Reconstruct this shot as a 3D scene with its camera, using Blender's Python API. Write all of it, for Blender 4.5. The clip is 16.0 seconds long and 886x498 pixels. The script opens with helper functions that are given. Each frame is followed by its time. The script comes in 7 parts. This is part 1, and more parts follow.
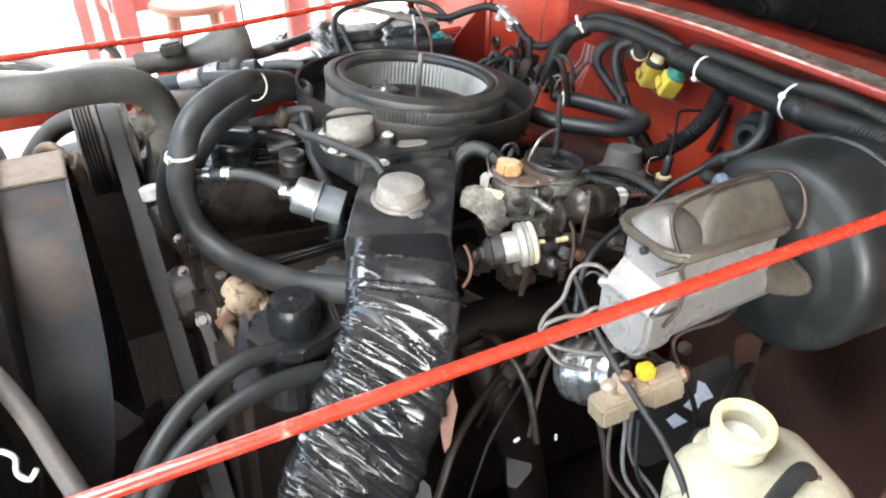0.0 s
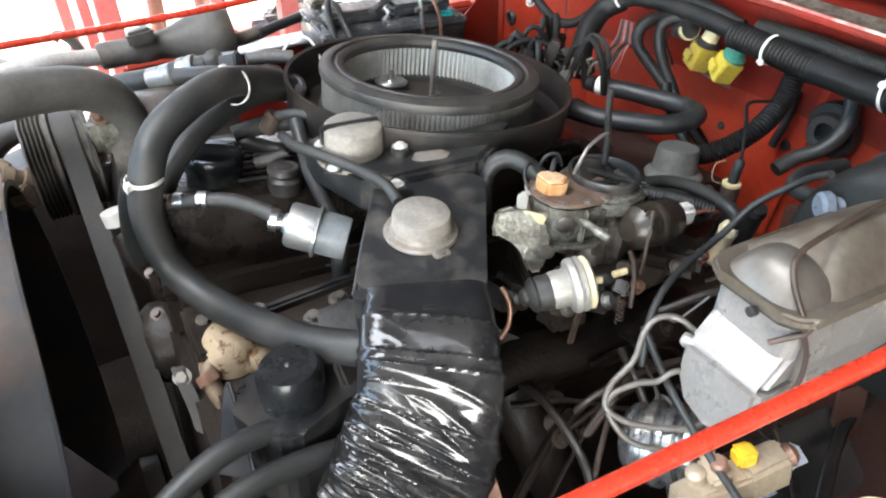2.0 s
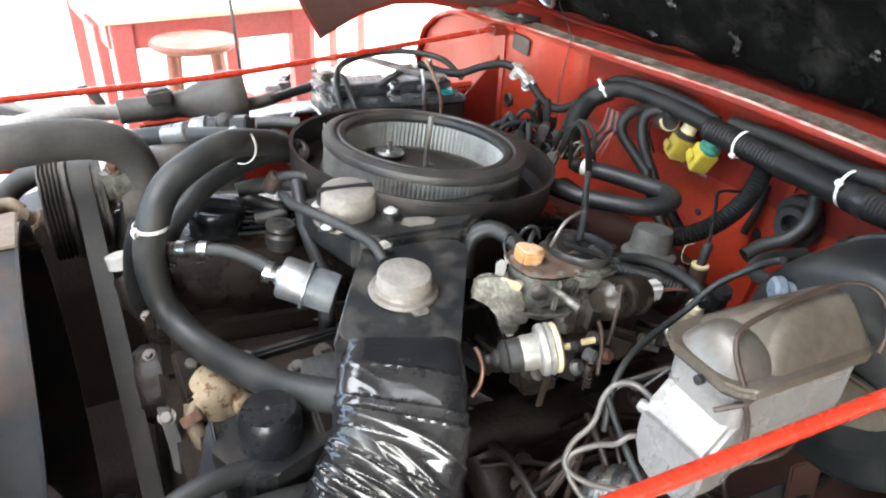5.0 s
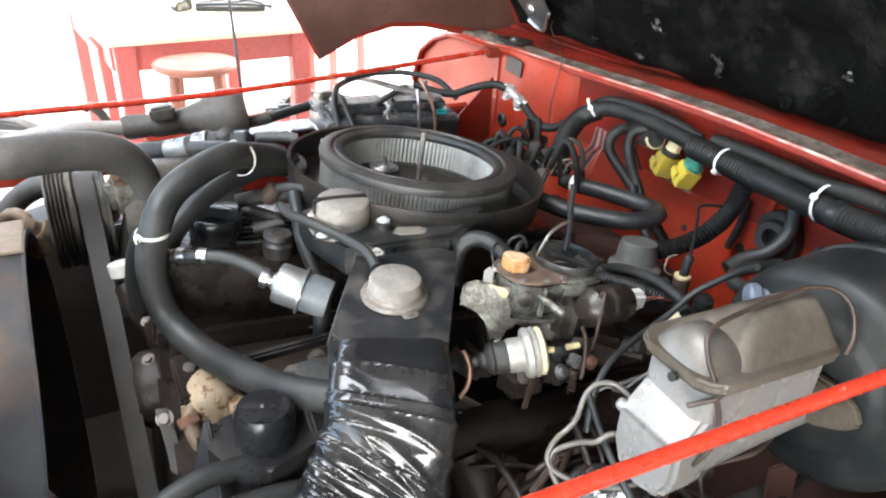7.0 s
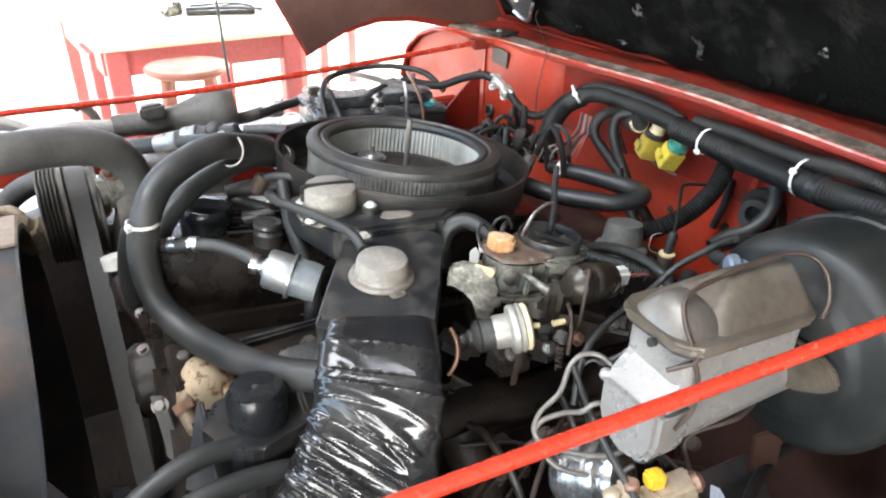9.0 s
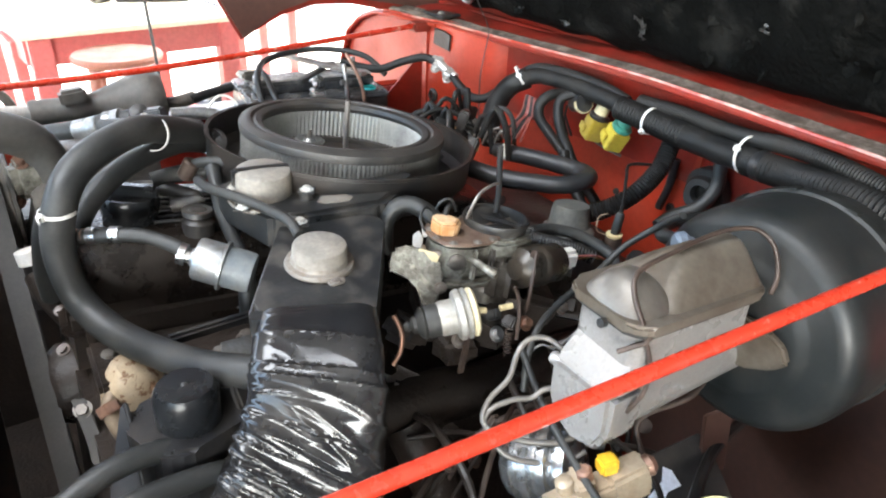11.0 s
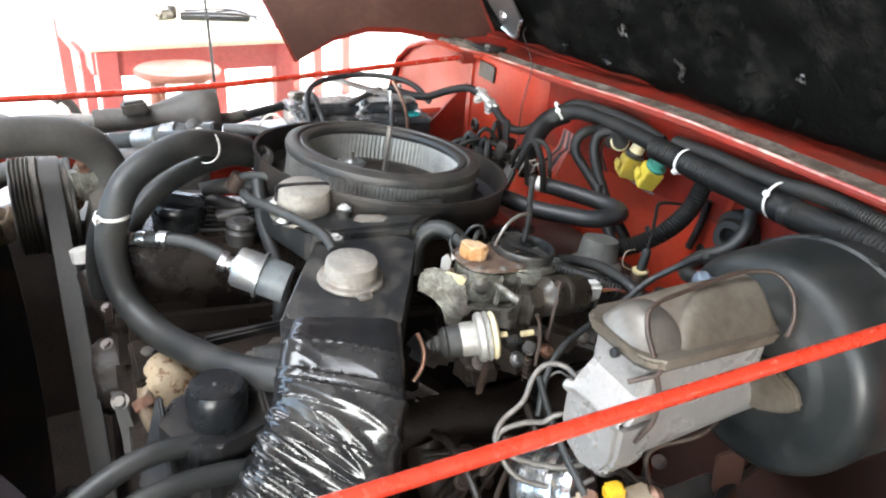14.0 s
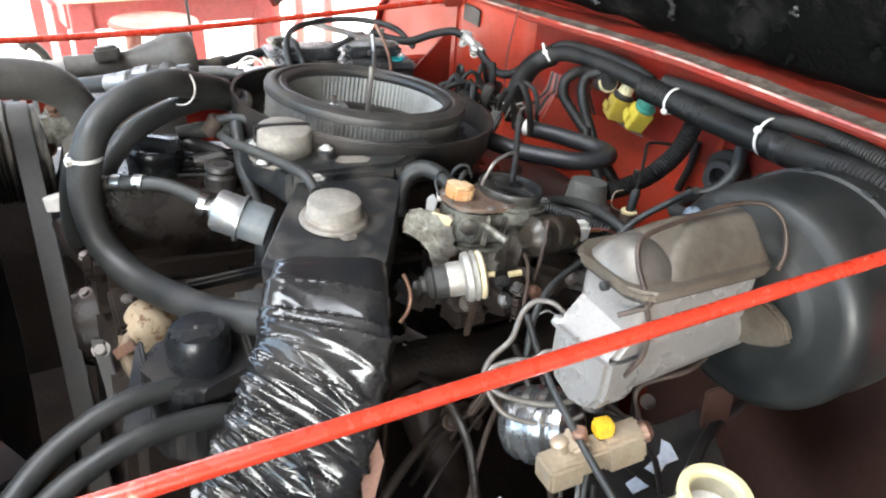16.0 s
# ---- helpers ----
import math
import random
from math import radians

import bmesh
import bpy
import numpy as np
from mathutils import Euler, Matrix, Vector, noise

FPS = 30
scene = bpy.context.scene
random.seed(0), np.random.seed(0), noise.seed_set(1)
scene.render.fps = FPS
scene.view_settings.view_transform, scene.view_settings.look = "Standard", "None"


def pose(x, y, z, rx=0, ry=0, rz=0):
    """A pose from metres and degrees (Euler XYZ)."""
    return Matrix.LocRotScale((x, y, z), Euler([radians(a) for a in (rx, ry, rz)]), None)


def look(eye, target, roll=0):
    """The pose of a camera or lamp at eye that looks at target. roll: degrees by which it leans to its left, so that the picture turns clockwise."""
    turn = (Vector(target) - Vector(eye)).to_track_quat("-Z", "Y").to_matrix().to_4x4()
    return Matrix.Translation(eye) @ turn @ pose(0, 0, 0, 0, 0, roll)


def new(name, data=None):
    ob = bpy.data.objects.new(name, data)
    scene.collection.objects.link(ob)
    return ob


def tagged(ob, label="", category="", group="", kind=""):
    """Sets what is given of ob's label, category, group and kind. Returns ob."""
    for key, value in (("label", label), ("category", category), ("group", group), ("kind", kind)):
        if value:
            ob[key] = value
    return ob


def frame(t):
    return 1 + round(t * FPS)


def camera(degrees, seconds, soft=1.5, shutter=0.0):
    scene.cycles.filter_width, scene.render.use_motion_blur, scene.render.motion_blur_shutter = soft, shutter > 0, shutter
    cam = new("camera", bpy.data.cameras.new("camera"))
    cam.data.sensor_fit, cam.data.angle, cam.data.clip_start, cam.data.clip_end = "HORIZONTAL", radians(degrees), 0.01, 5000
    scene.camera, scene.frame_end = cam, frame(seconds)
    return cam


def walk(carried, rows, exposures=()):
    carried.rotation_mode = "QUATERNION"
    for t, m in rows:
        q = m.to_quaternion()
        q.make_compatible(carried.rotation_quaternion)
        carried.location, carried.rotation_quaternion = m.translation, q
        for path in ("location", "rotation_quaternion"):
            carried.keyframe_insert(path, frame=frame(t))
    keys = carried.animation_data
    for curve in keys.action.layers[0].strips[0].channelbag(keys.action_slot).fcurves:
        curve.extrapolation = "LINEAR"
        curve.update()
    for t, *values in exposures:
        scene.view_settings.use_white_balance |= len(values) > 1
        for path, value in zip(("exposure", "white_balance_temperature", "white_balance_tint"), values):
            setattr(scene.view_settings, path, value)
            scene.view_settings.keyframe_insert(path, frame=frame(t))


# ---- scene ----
cam = camera(65.0, 16.0, soft=2.1)
PATH = [
    (0, (-0.04, -0.083, 1.463), (0.761, 1.383, 0.364), 0.1),
    (0.5, (-0.035, -0.088, 1.457), (0.786, 1.354, 0.339), 0.7),
    (1, (-0.029, -0.07, 1.446), (0.79, 1.362, 0.316), 0.8),
    (1.5, (0.013, 0.033, 1.439), (0.804, 1.443, 0.261), -2.8),
    (2, (0.016, 0.081, 1.431), (0.797, 1.503, 0.262), -1.2),
    (2.5, (0.027, 0.09, 1.43), (0.866, 1.508, 0.297), 0.9),
    (3, (0.029, 0.084, 1.44), (0.889, 1.526, 0.354), 1.2),
    (3.5, (0.023, 0.079, 1.444), (0.879, 1.547, 0.389), 1.6),
    (4, (0.019, 0.07, 1.449), (0.871, 1.556, 0.415), 1.9),
    (6.3, (-0.002, 0.003, 1.451), (0.841, 1.55, 0.504), 3.0),
    (6.5, (-0.001, 0.005, 1.454), (0.848, 1.553, 0.515), 3.0),
    (7, (0.0, 0.0, 1.45), (0.856, 1.544, 0.511), 2.8),
    (7.5, (0.002, -0.004, 1.446), (0.86, 1.539, 0.507), 2.9),
    (8, (0.001, -0.013, 1.444), (0.845, 1.548, 0.522), 2.6),
    (8.5, (-0.003, -0.024, 1.441), (0.843, 1.536, 0.519), 2.0),
    (9, (0.002, -0.026, 1.438), (0.862, 1.517, 0.502), 1.3),
    (9.5, (0.006, -0.016, 1.436), (0.845, 1.536, 0.495), 1.0),
    (10, (0.013, -0.02, 1.439), (0.889, 1.528, 0.523), 1.5),
    (10.2, (0.023, -0.018, 1.428), (0.928, 1.499, 0.49), 1.9),
    (12.3, (0.0, -0.001, 1.411), (1.007, 1.437, 0.452), 2.4),
    (12.5, (-0.004, -0.004, 1.416), (0.97, 1.448, 0.445), 2.5),
    (13, (0.006, -0.025, 1.432), (0.9, 1.52, 0.529), 2.2),
    (13.5, (0.016, -0.028, 1.425), (0.899, 1.522, 0.519), 2.6),
    (14, (0.016, -0.037, 1.426), (0.918, 1.511, 0.536), 4.3),
    (14.5, (0.016, -0.037, 1.42), (0.917, 1.499, 0.51), 4.4),
    (15, (0.025, -0.036, 1.414), (0.935, 1.478, 0.476), 4.4),
    (15.5, (0.025, -0.034, 1.393), (0.901, 1.444, 0.369), 3.8),
    (16, (0.022, -0.034, 1.4), (0.934, 1.446, 0.41), 4.2),
]
walk(cam, [(t, look(eye, target, roll)) for t, eye, target, roll in PATH], [(0.0, 4.52, 6600, 6), (1.5, 4.40, 6600, 6), (16.0, 4.40, 6600, 6)])

# ---- world, sun, exposure ----
world = bpy.data.worlds.new("sky")
scene.world = world
world.use_nodes = True
sky = world.node_tree.nodes.new("ShaderNodeTexSky")
sky.sky_type, sky.sun_disc = "NISHITA", False
sky.air_density, sky.dust_density, sky.ozone_density = 1.0, 5.0, 0.6
sky.sun_elevation, sky.sun_rotation = radians(58), radians(60)
backing = world.node_tree.nodes["Background"]
backing.inputs["Strength"].default_value = 0.15
world.node_tree.links.new(sky.outputs["Color"], backing.inputs["Color"])
sun = new("sun", bpy.data.lights.new("sun", "SUN"))
sun.data.energy, sun.data.angle, sun.data.color = 1.3, radians(0.5), (1.0, 0.95, 0.88)
sun.matrix_world = look((5 * math.sin(radians(60)) * 0.53, 5 * math.cos(radians(60)) * 0.53, 4.2), (0, 0, 0))
# daylight of the open doorway behind the viewer
door_light = new("doorway_daylight", bpy.data.lights.new("doorway_daylight", "AREA"))
door_light.data.shape, door_light.data.size, door_light.data.size_y = "RECTANGLE", 3.2, 2.3
door_light.data.energy, door_light.data.color = 36.0, (1.0, 0.98, 0.95)
door_light.matrix_world = look((-3.2, -4.05, 1.22), (-3.2, 1.0, 1.22))

# added overhead light, in an assumed skylight of the unseen roof ahead of the engine
overhead_light = new("assumed_skylight", bpy.data.lights.new("assumed_skylight", "AREA"))
overhead_light.data.shape, overhead_light.data.size, overhead_light.data.size_y = "RECTANGLE", 1.4, 2.0
overhead_light.data.energy, overhead_light.data.color = 6.8, (1.0, 0.98, 0.95)
overhead_light.matrix_world = pose(-1.2, 0.5, 3.29)

# ---- materials ----
def surface(name, base, rough=0.5, metal=0.0, dust=None, amount=0.5, scale=14.0, fine=220.0, bump=0.2, depth=0.001,
            rough_var=0.15, coat=0.0, spec=0.5, low=0.42, high=0.66):
    """A dusty, worn surface: two scales of noise drive colour, roughness and relief."""
    m = bpy.data.materials.new(name)
    m.use_nodes = True
    nodes, links = m.node_tree.nodes, m.node_tree.links
    b = nodes["Principled BSDF"]
    coord = nodes.new("ShaderNodeTexCoord")
    big, small = nodes.new("ShaderNodeTexNoise"), nodes.new("ShaderNodeTexNoise")
    big.inputs["Scale"].default_value, big.inputs["Detail"].default_value, big.inputs["Roughness"].default_value = scale, 6, 0.62
    small.inputs["Scale"].default_value, small.inputs["Detail"].default_value = fine, 4
    for n in (big, small):
        links.new(coord.outputs["Object"], n.inputs["Vector"])
    ramp = nodes.new("ShaderNodeMapRange")
    ramp.inputs["From Min"].default_value, ramp.inputs["From Max"].default_value = low, high
    ramp.inputs["To Max"].default_value = amount
    links.new(big.outputs["Fac"], ramp.inputs["Value"])
    mix = nodes.new("ShaderNodeMix")
    mix.data_type = "RGBA"
    links.new(ramp.outputs["Result"], mix.inputs["Factor"])
    mix.inputs["A"].default_value = (*base, 1)
    mix.inputs["B"].default_value = (*(dust or [min(1, c * 1.25 + 0.01) for c in base]), 1)
    grain = nodes.new("ShaderNodeMix")
    grain.data_type, grain.blend_type = "RGBA", "MULTIPLY"
    grain.inputs["Factor"].default_value = 0.35
    links.new(mix.outputs["Result"], grain.inputs["A"])
    tone = nodes.new("ShaderNodeMapRange")
    tone.inputs["From Min"].default_value, tone.inputs["From Max"].default_value = 0.25, 0.75
    tone.inputs["To Min"].default_value, tone.inputs["To Max"].default_value = 0.6, 1.35
    links.new(small.outputs["Fac"], tone.inputs["Value"])
    links.new(tone.outputs["Result"], grain.inputs["B"])
    links.new(grain.outputs["Result"], b.inputs["Base Color"])
    rg = nodes.new("ShaderNodeMapRange")
    rg.inputs["To Min"].default_value, rg.inputs["To Max"].default_value = max(0.03, rough - rough_var), min(1, rough + rough_var)
    links.new(big.outputs["Fac"], rg.inputs["Value"])
    rg.inputs["From Min"].default_value, rg.inputs["From Max"].default_value = 0.3, 0.7
    links.new(rg.outputs["Result"], b.inputs["Roughness"])
    b.inputs["Metallic"].default_value, b.inputs["Coat Weight"].default_value = metal, coat
    b.inputs["Specular IOR Level"].default_value = spec
    rel = nodes.new("ShaderNodeBump")
    rel.inputs["Strength"].default_value, rel.inputs["Distance"].default_value = bump, depth
    links.new(small.outputs["Fac"], rel.inputs["Height"])
    links.new(rel.outputs["Normal"], b.inputs["Normal"])
    return m


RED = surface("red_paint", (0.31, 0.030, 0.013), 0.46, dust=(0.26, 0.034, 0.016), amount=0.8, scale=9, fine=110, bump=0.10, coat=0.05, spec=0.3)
# Darker, dusty copy of the red; shade on hood, cowl and apron is in it
RED_SHADED = surface("shaded_dusty_red_paint", (0.20, 0.017, 0.010), 0.5, dust=(0.11, 0.028, 0.018), amount=0.9, scale=7, fine=90, bump=0.15, spec=0.2)
# Worn red whose pale patches also paint in the lip's highlight
LIP = surface("worn_highlit_lip_paint", (0.34, 0.045, 0.026), 0.32, dust=(0.50, 0.36, 0.29), amount=1.0, scale=13, fine=200, bump=0.15, coat=0.25, low=0.46, high=0.66)
CARB = surface("greenish_grimy_casting", (0.23, 0.23, 0.20), 0.34, metal=0.45, dust=(0.050, 0.042, 0.033), amount=0.9, scale=60, fine=260, bump=0.5, depth=0.0015, low=0.40, high=0.62)
VALVE_GREY = surface("dull_grey_valve_paint", (0.085, 0.088, 0.082), 0.6, dust=(0.15, 0.145, 0.13), amount=0.8, scale=40, fine=240, bump=0.3)
BRAKE_PIPE = surface("grey_brake_pipe", (0.15, 0.14, 0.13), 0.45, metal=0.5, dust=(0.10, 0.085, 0.07), amount=0.8, scale=30, bump=0.15)
ROD = surface("red_rod_paint", (0.46, 0.034, 0.016), 0.30, dust=(0.55, 0.30, 0.22), amount=0.8, low=0.60, high=0.67, scale=45, fine=300, bump=0.2, coat=0.6)
RUBBER = surface("black_rubber", (0.016, 0.017, 0.017), 0.52, dust=(0.043, 0.041, 0.038), amount=0.7, scale=14, bump=0.16, spec=0.4)
HOSE = surface("ribbed_black_hose", (0.013, 0.014, 0.016), 0.42, dust=(0.035, 0.034, 0.033), amount=0.7, scale=16, bump=0.12)
CONDUIT = surface("black_conduit", (0.007, 0.007, 0.007), 0.55, dust=(0.024, 0.021, 0.018), amount=0.6, scale=22, bump=0.2, spec=0.28)
BLACK = surface("black_plastic", (0.012, 0.012, 0.013), 0.4, dust=(0.05, 0.043, 0.037), amount=0.7, scale=18, bump=0.15)
BLACK_METAL = surface("dusty_black_steel", (0.013, 0.014, 0.015), 0.42, dust=(0.070, 0.062, 0.053), amount=0.9, scale=26, low=0.47, high=0.72, bump=0.25)
OILY = surface("oily_dark_iron", (0.017, 0.0135, 0.0115), 0.42, dust=(0.038, 0.027, 0.021), amount=0.8, scale=11, fine=150, bump=0.6, depth=0.002, spec=0.3)
GREY_PLASTIC = surface("grey_black_plastic", (0.028, 0.030, 0.034), 0.5, dust=(0.075, 0.060, 0.047), amount=0.7, scale=5, fine=90, bump=0.25)
BOOSTER = surface("black_booster_paint", (0.012, 0.0135, 0.0135), 0.48, dust=(0.032, 0.030, 0.027), amount=0.9, scale=9, fine=140, bump=0.15, spec=0.3)
CAP_GREY = surface("dusty_grey_plastic", (0.17, 0.155, 0.135), 0.75, dust=(0.27, 0.245, 0.21), amount=0.9, scale=35, fine=260, bump=0.3)
CAP_RIM = surface("dusty_galvanised_rim", (0.21, 0.19, 0.165), 0.6, metal=0.3, dust=(0.15, 0.115, 0.09), amount=0.9, scale=45, fine=260, bump=0.3)
STEEL = surface("zinc_steel", (0.56, 0.57, 0.58), 0.34, metal=1.0, dust=(0.30, 0.27, 0.23), amount=0.6, scale=30, bump=0.1)
ZINC = surface("zinc_plated_can", (0.30, 0.31, 0.315), 0.42, metal=0.8, dust=(0.22, 0.20, 0.18), amount=0.7, scale=40, fine=280, bump=0.2)
DULL_STEEL = surface("dull_steel_tube", (0.23, 0.215, 0.20), 0.45, metal=0.6, dust=(0.15, 0.12, 0.10), amount=0.8, scale=25, bump=0.15)
ALU = surface("dirty_cast_aluminium", (0.30, 0.29, 0.25), 0.48, metal=0.35, dust=(0.075, 0.066, 0.050), amount=0.95, scale=48, fine=260, bump=0.5, depth=0.0015, low=0.40, high=0.60)
ALU_DARK = surface("grimy_cast_aluminium", (0.12, 0.11, 0.10), 0.42, metal=0.5, dust=(0.045, 0.035, 0.028), amount=0.9, scale=30, fine=220, bump=0.45, depth=0.0015)
SILVER_PAINT = surface("silver_painted_casting", (0.28, 0.268, 0.256), 0.34, metal=0.35, dust=(0.22, 0.201, 0.19), amount=0.7, scale=12, fine=320, bump=0.15)
RUSTY = surface("rust_stained_tin", (0.080, 0.062, 0.045), 0.40, metal=0.3, dust=(0.155, 0.135, 0.11), amount=0.9, scale=13, fine=130, bump=0.2, low=0.4, high=0.62)
RUST_WIRE = surface("rusty_wire", (0.048, 0.034, 0.028), 0.5, metal=0.3, dust=(0.075, 0.050, 0.038), amount=0.8, scale=60, bump=0.3)
BROWN_GASKET = surface("brown_gasket_plate", (0.17, 0.115, 0.085), 0.55, metal=0.2, dust=(0.09, 0.055, 0.04), amount=0.8, scale=40, bump=0.3)
CREAM_RUST = surface("cream_paint_with_rust", (0.32, 0.25, 0.17), 0.55, dust=(0.13, 0.065, 0.03), amount=1.0, scale=75, fine=260, bump=0.4, low=0.54, high=0.60)
BRASS = surface("tan_brass_block", (0.33, 0.265, 0.19), 0.5, metal=0.25, dust=(0.26, 0.19, 0.13), amount=0.8, scale=30, fine=220, bump=0.25)
YELLOW = surface("yellow_plastic", (0.46, 0.36, 0.04), 0.45, dust=(0.42, 0.31, 0.05), amount=0.7, scale=40, bump=0.1)
YELLOW_OLD = surface("aged_yellow_plastic", (0.33, 0.24, 0.03), 0.5, dust=(0.2, 0.14, 0.04), amount=0.8, scale=40, bump=0.1)
YELLOW_CAP = surface("orange_yellow_cap", (0.72, 0.42, 0.02), 0.5, dust=(0.5, 0.3, 0.03), amount=0.6, scale=50, bump=0.1)
GREEN = surface("green_plastic", (0.03, 0.19, 0.14), 0.45, dust=(0.06, 0.16, 0.12), amount=0.6, scale=40, bump=0.1)
BEIGE = surface("beige_plastic", (0.50, 0.42, 0.24), 0.5, dust=(0.3, 0.24, 0.15), amount=0.7, scale=40, bump=0.1)
ORANGE = surface("amber_plastic", (0.40, 0.19, 0.070), 0.5, dust=(0.52, 0.35, 0.20), amount=1.0, scale=45, bump=0.25)
IVORY = surface("ivory_plastic", (0.62, 0.55, 0.38), 0.5, dust=(0.45, 0.36, 0.2), amount=0.7, scale=30, bump=0.1)
BOTTLE = surface("yellowed_bottle_plastic", (0.47, 0.435, 0.32), 0.38, dust=(0.40, 0.355, 0.235), amount=0.7, scale=10, fine=120, bump=0.08)
BOTTLE_RIM = surface("yellow_bottle_rim", (0.64, 0.57, 0.32), 0.45, dust=(0.6, 0.5, 0.25), amount=0.5, scale=30, bump=0.05)
WHITE = surface("white_nylon", (0.66, 0.65, 0.62), 0.45, dust=(0.5, 0.47, 0.42), amount=0.6, scale=50, bump=0.1)
# pale colour of sunlit ground where it shows through gaps in the bay
DAYLIGHT_WHITE = surface("daylight_white", (0.80, 0.84, 0.92), 0.5, amount=0.1)
BLUE = surface("pale_blue_plastic", (0.12, 0.145, 0.18), 0.4, dust=(0.24, 0.255, 0.28), amount=0.6, scale=30, bump=0.1)
TEAL = surface("teal_plastic", (0.02, 0.42, 0.42), 0.35, amount=0.2)
PLEAT = surface("grey_pleated_paper", (0.48, 0.49, 0.465), 0.85, dust=(0.28, 0.28, 0.27), amount=0.8, scale=20, fine=500, bump=0.3)
MESH_METAL = surface("perforated_filter_mesh", (0.30, 0.30, 0.28), 0.5, metal=0.5, dust=(0.09, 0.075, 0.06), amount=0.9, scale=9, fine=260, bump=0.8, depth=0.002)
FILTER_RUBBER = surface("grey_filter_rubber", (0.020, 0.0195, 0.019), 0.5, dust=(0.060, 0.052, 0.044), amount=0.8, scale=14, fine=260, bump=0.2)
DARK_BROWN = surface("dark_brown_paint", (0.055, 0.024, 0.017), 0.55, dust=(0.090, 0.042, 0.030), amount=0.9, scale=6, fine=90, bump=0.3)
BELT = surface("belt_rubber", (0.036, 0.034, 0.032), 0.6, dust=(0.070, 0.064, 0.057), amount=0.8, scale=14, fine=300, bump=0.2)
FELT = surface("black_insulation_felt", (0.002, 0.0022, 0.002), 0.9, dust=(0.0125, 0.0122, 0.011), amount=1.0, scale=16, low=0.50, high=0.70, fine=120, bump=0.9, depth=0.004, spec=0.05)
SEAL = surface("weathered_rubber_seal", (0.085, 0.068, 0.055), 0.9, dust=(0.24, 0.20, 0.165), spec=0.0, amount=0.9, scale=28, fine=160, bump=0.6, depth=0.002)
WIRE_RED = surface("dull_red_wire", (0.17, 0.038, 0.030), 0.5, dust=(0.10, 0.04, 0.033), amount=0.7, scale=40)
WIRE_YELLOW = surface("dull_yellow_wire", (0.45, 0.32, 0.06), 0.45, amount=0.4)
WIRE_PINK = surface("pink_wire", (0.19, 0.06, 0.05), 0.6, amount=0.4, spec=0.2)
WIRE_GREY = surface("grey_wire", (0.10, 0.095, 0.09), 0.45, amount=0.4)
COPPER = surface("tarnished_copper", (0.30, 0.17, 0.12), 0.45, metal=0.6, dust=(0.14, 0.09, 0.07), amount=0.8, scale=40)
CONCRETE = surface("pale_concrete", (0.42, 0.40, 0.375), 0.8, dust=(0.31, 0.295, 0.275), amount=0.7, scale=0.8, fine=30, bump=0.25)
# roof out of view, kept dark so the tape reflects little
ROOF = surface("dark_sheet_roof", (0.13, 0.12, 0.11), 0.7, dust=(0.08, 0.07, 0.06), amount=0.6, scale=1.5, fine=20, bump=0.2)
PLASTER = surface("pale_plaster", (0.66, 0.64, 0.60), 0.85, dust=(0.56, 0.53, 0.48), amount=0.7, scale=1.2, fine=30, bump=0.2)
# red made paler, which puts the yard's glare into the paint
TABLE_RED = surface("glare_paled_red_paint", (0.50, 0.115, 0.105), 0.45, dust=(0.42, 0.13, 0.11), amount=0.7, scale=5, fine=60, bump=0.1)
TABLE_TOP = surface("pale_laminate", (0.72, 0.66, 0.48), 0.5, dust=(0.62, 0.55, 0.4), amount=0.6, scale=5, fine=80, bump=0.1)
STOOL_WOOD = surface("reddish_stool_wood", (0.34, 0.13, 0.08), 0.5, dust=(0.28, 0.11, 0.07), amount=0.7, scale=9, fine=70, bump=0.15)


# ---- geometry helpers ----
def along(p, d, up=(0, 0, 1)):
    """A pose at p whose z axis points along d."""
    z = Vector(d).normalized()
    x = Vector(up).cross(z)
    x = Vector((1, 0, 0)) if x.length < 1e-4 else x.normalized()
    m = Matrix((x, z.cross(x), z)).transposed().to_4x4()
    m.translation = p
    return m


def curve_points(pts, step):
    """Evenly spaced points on a smooth curve through pts."""
    p = [Vector(v) for v in pts]
    p = [2 * p[0] - p[1], *p, 2 * p[-1] - p[-2]]
    fine = []
    for i in range(1, len(p) - 2):
        for k in range(16):
            u = k / 16
            fine.append(0.5 * ((2 * p[i]) + (p[i + 1] - p[i - 1]) * u + (2 * p[i - 1] - 5 * p[i] + 4 * p[i + 1] - p[i + 2]) * u * u
                               + (3 * p[i] - p[i - 1] - 3 * p[i + 1] + p[i + 2]) * u ** 3))
    fine.append(p[-2])
    far = [0.0]
    for a, b in zip(fine, fine[1:]):
        far.append(far[-1] + (b - a).length)
    n = max(2, round(far[-1] / step))
    xyz = np.array([tuple(v) for v in fine])
    return [Vector([float(np.interp(far[-1] * i / n, far, xyz[:, k])) for k in range(3)]) for i in range(n + 1)]


def frames_along(line):
    """Tangent and two normals at each point, without twist."""
    out, side = [], None
    for i, p in enumerate(line):
        t = (line[min(i + 1, len(line) - 1)] - line[max(i - 1, 0)]).normalized()
        if side is None:
            side = t.orthogonal().normalized()
        side = (side - t * side.dot(t)).normalized()
        out.append((t, side, t.cross(side)))
    return out


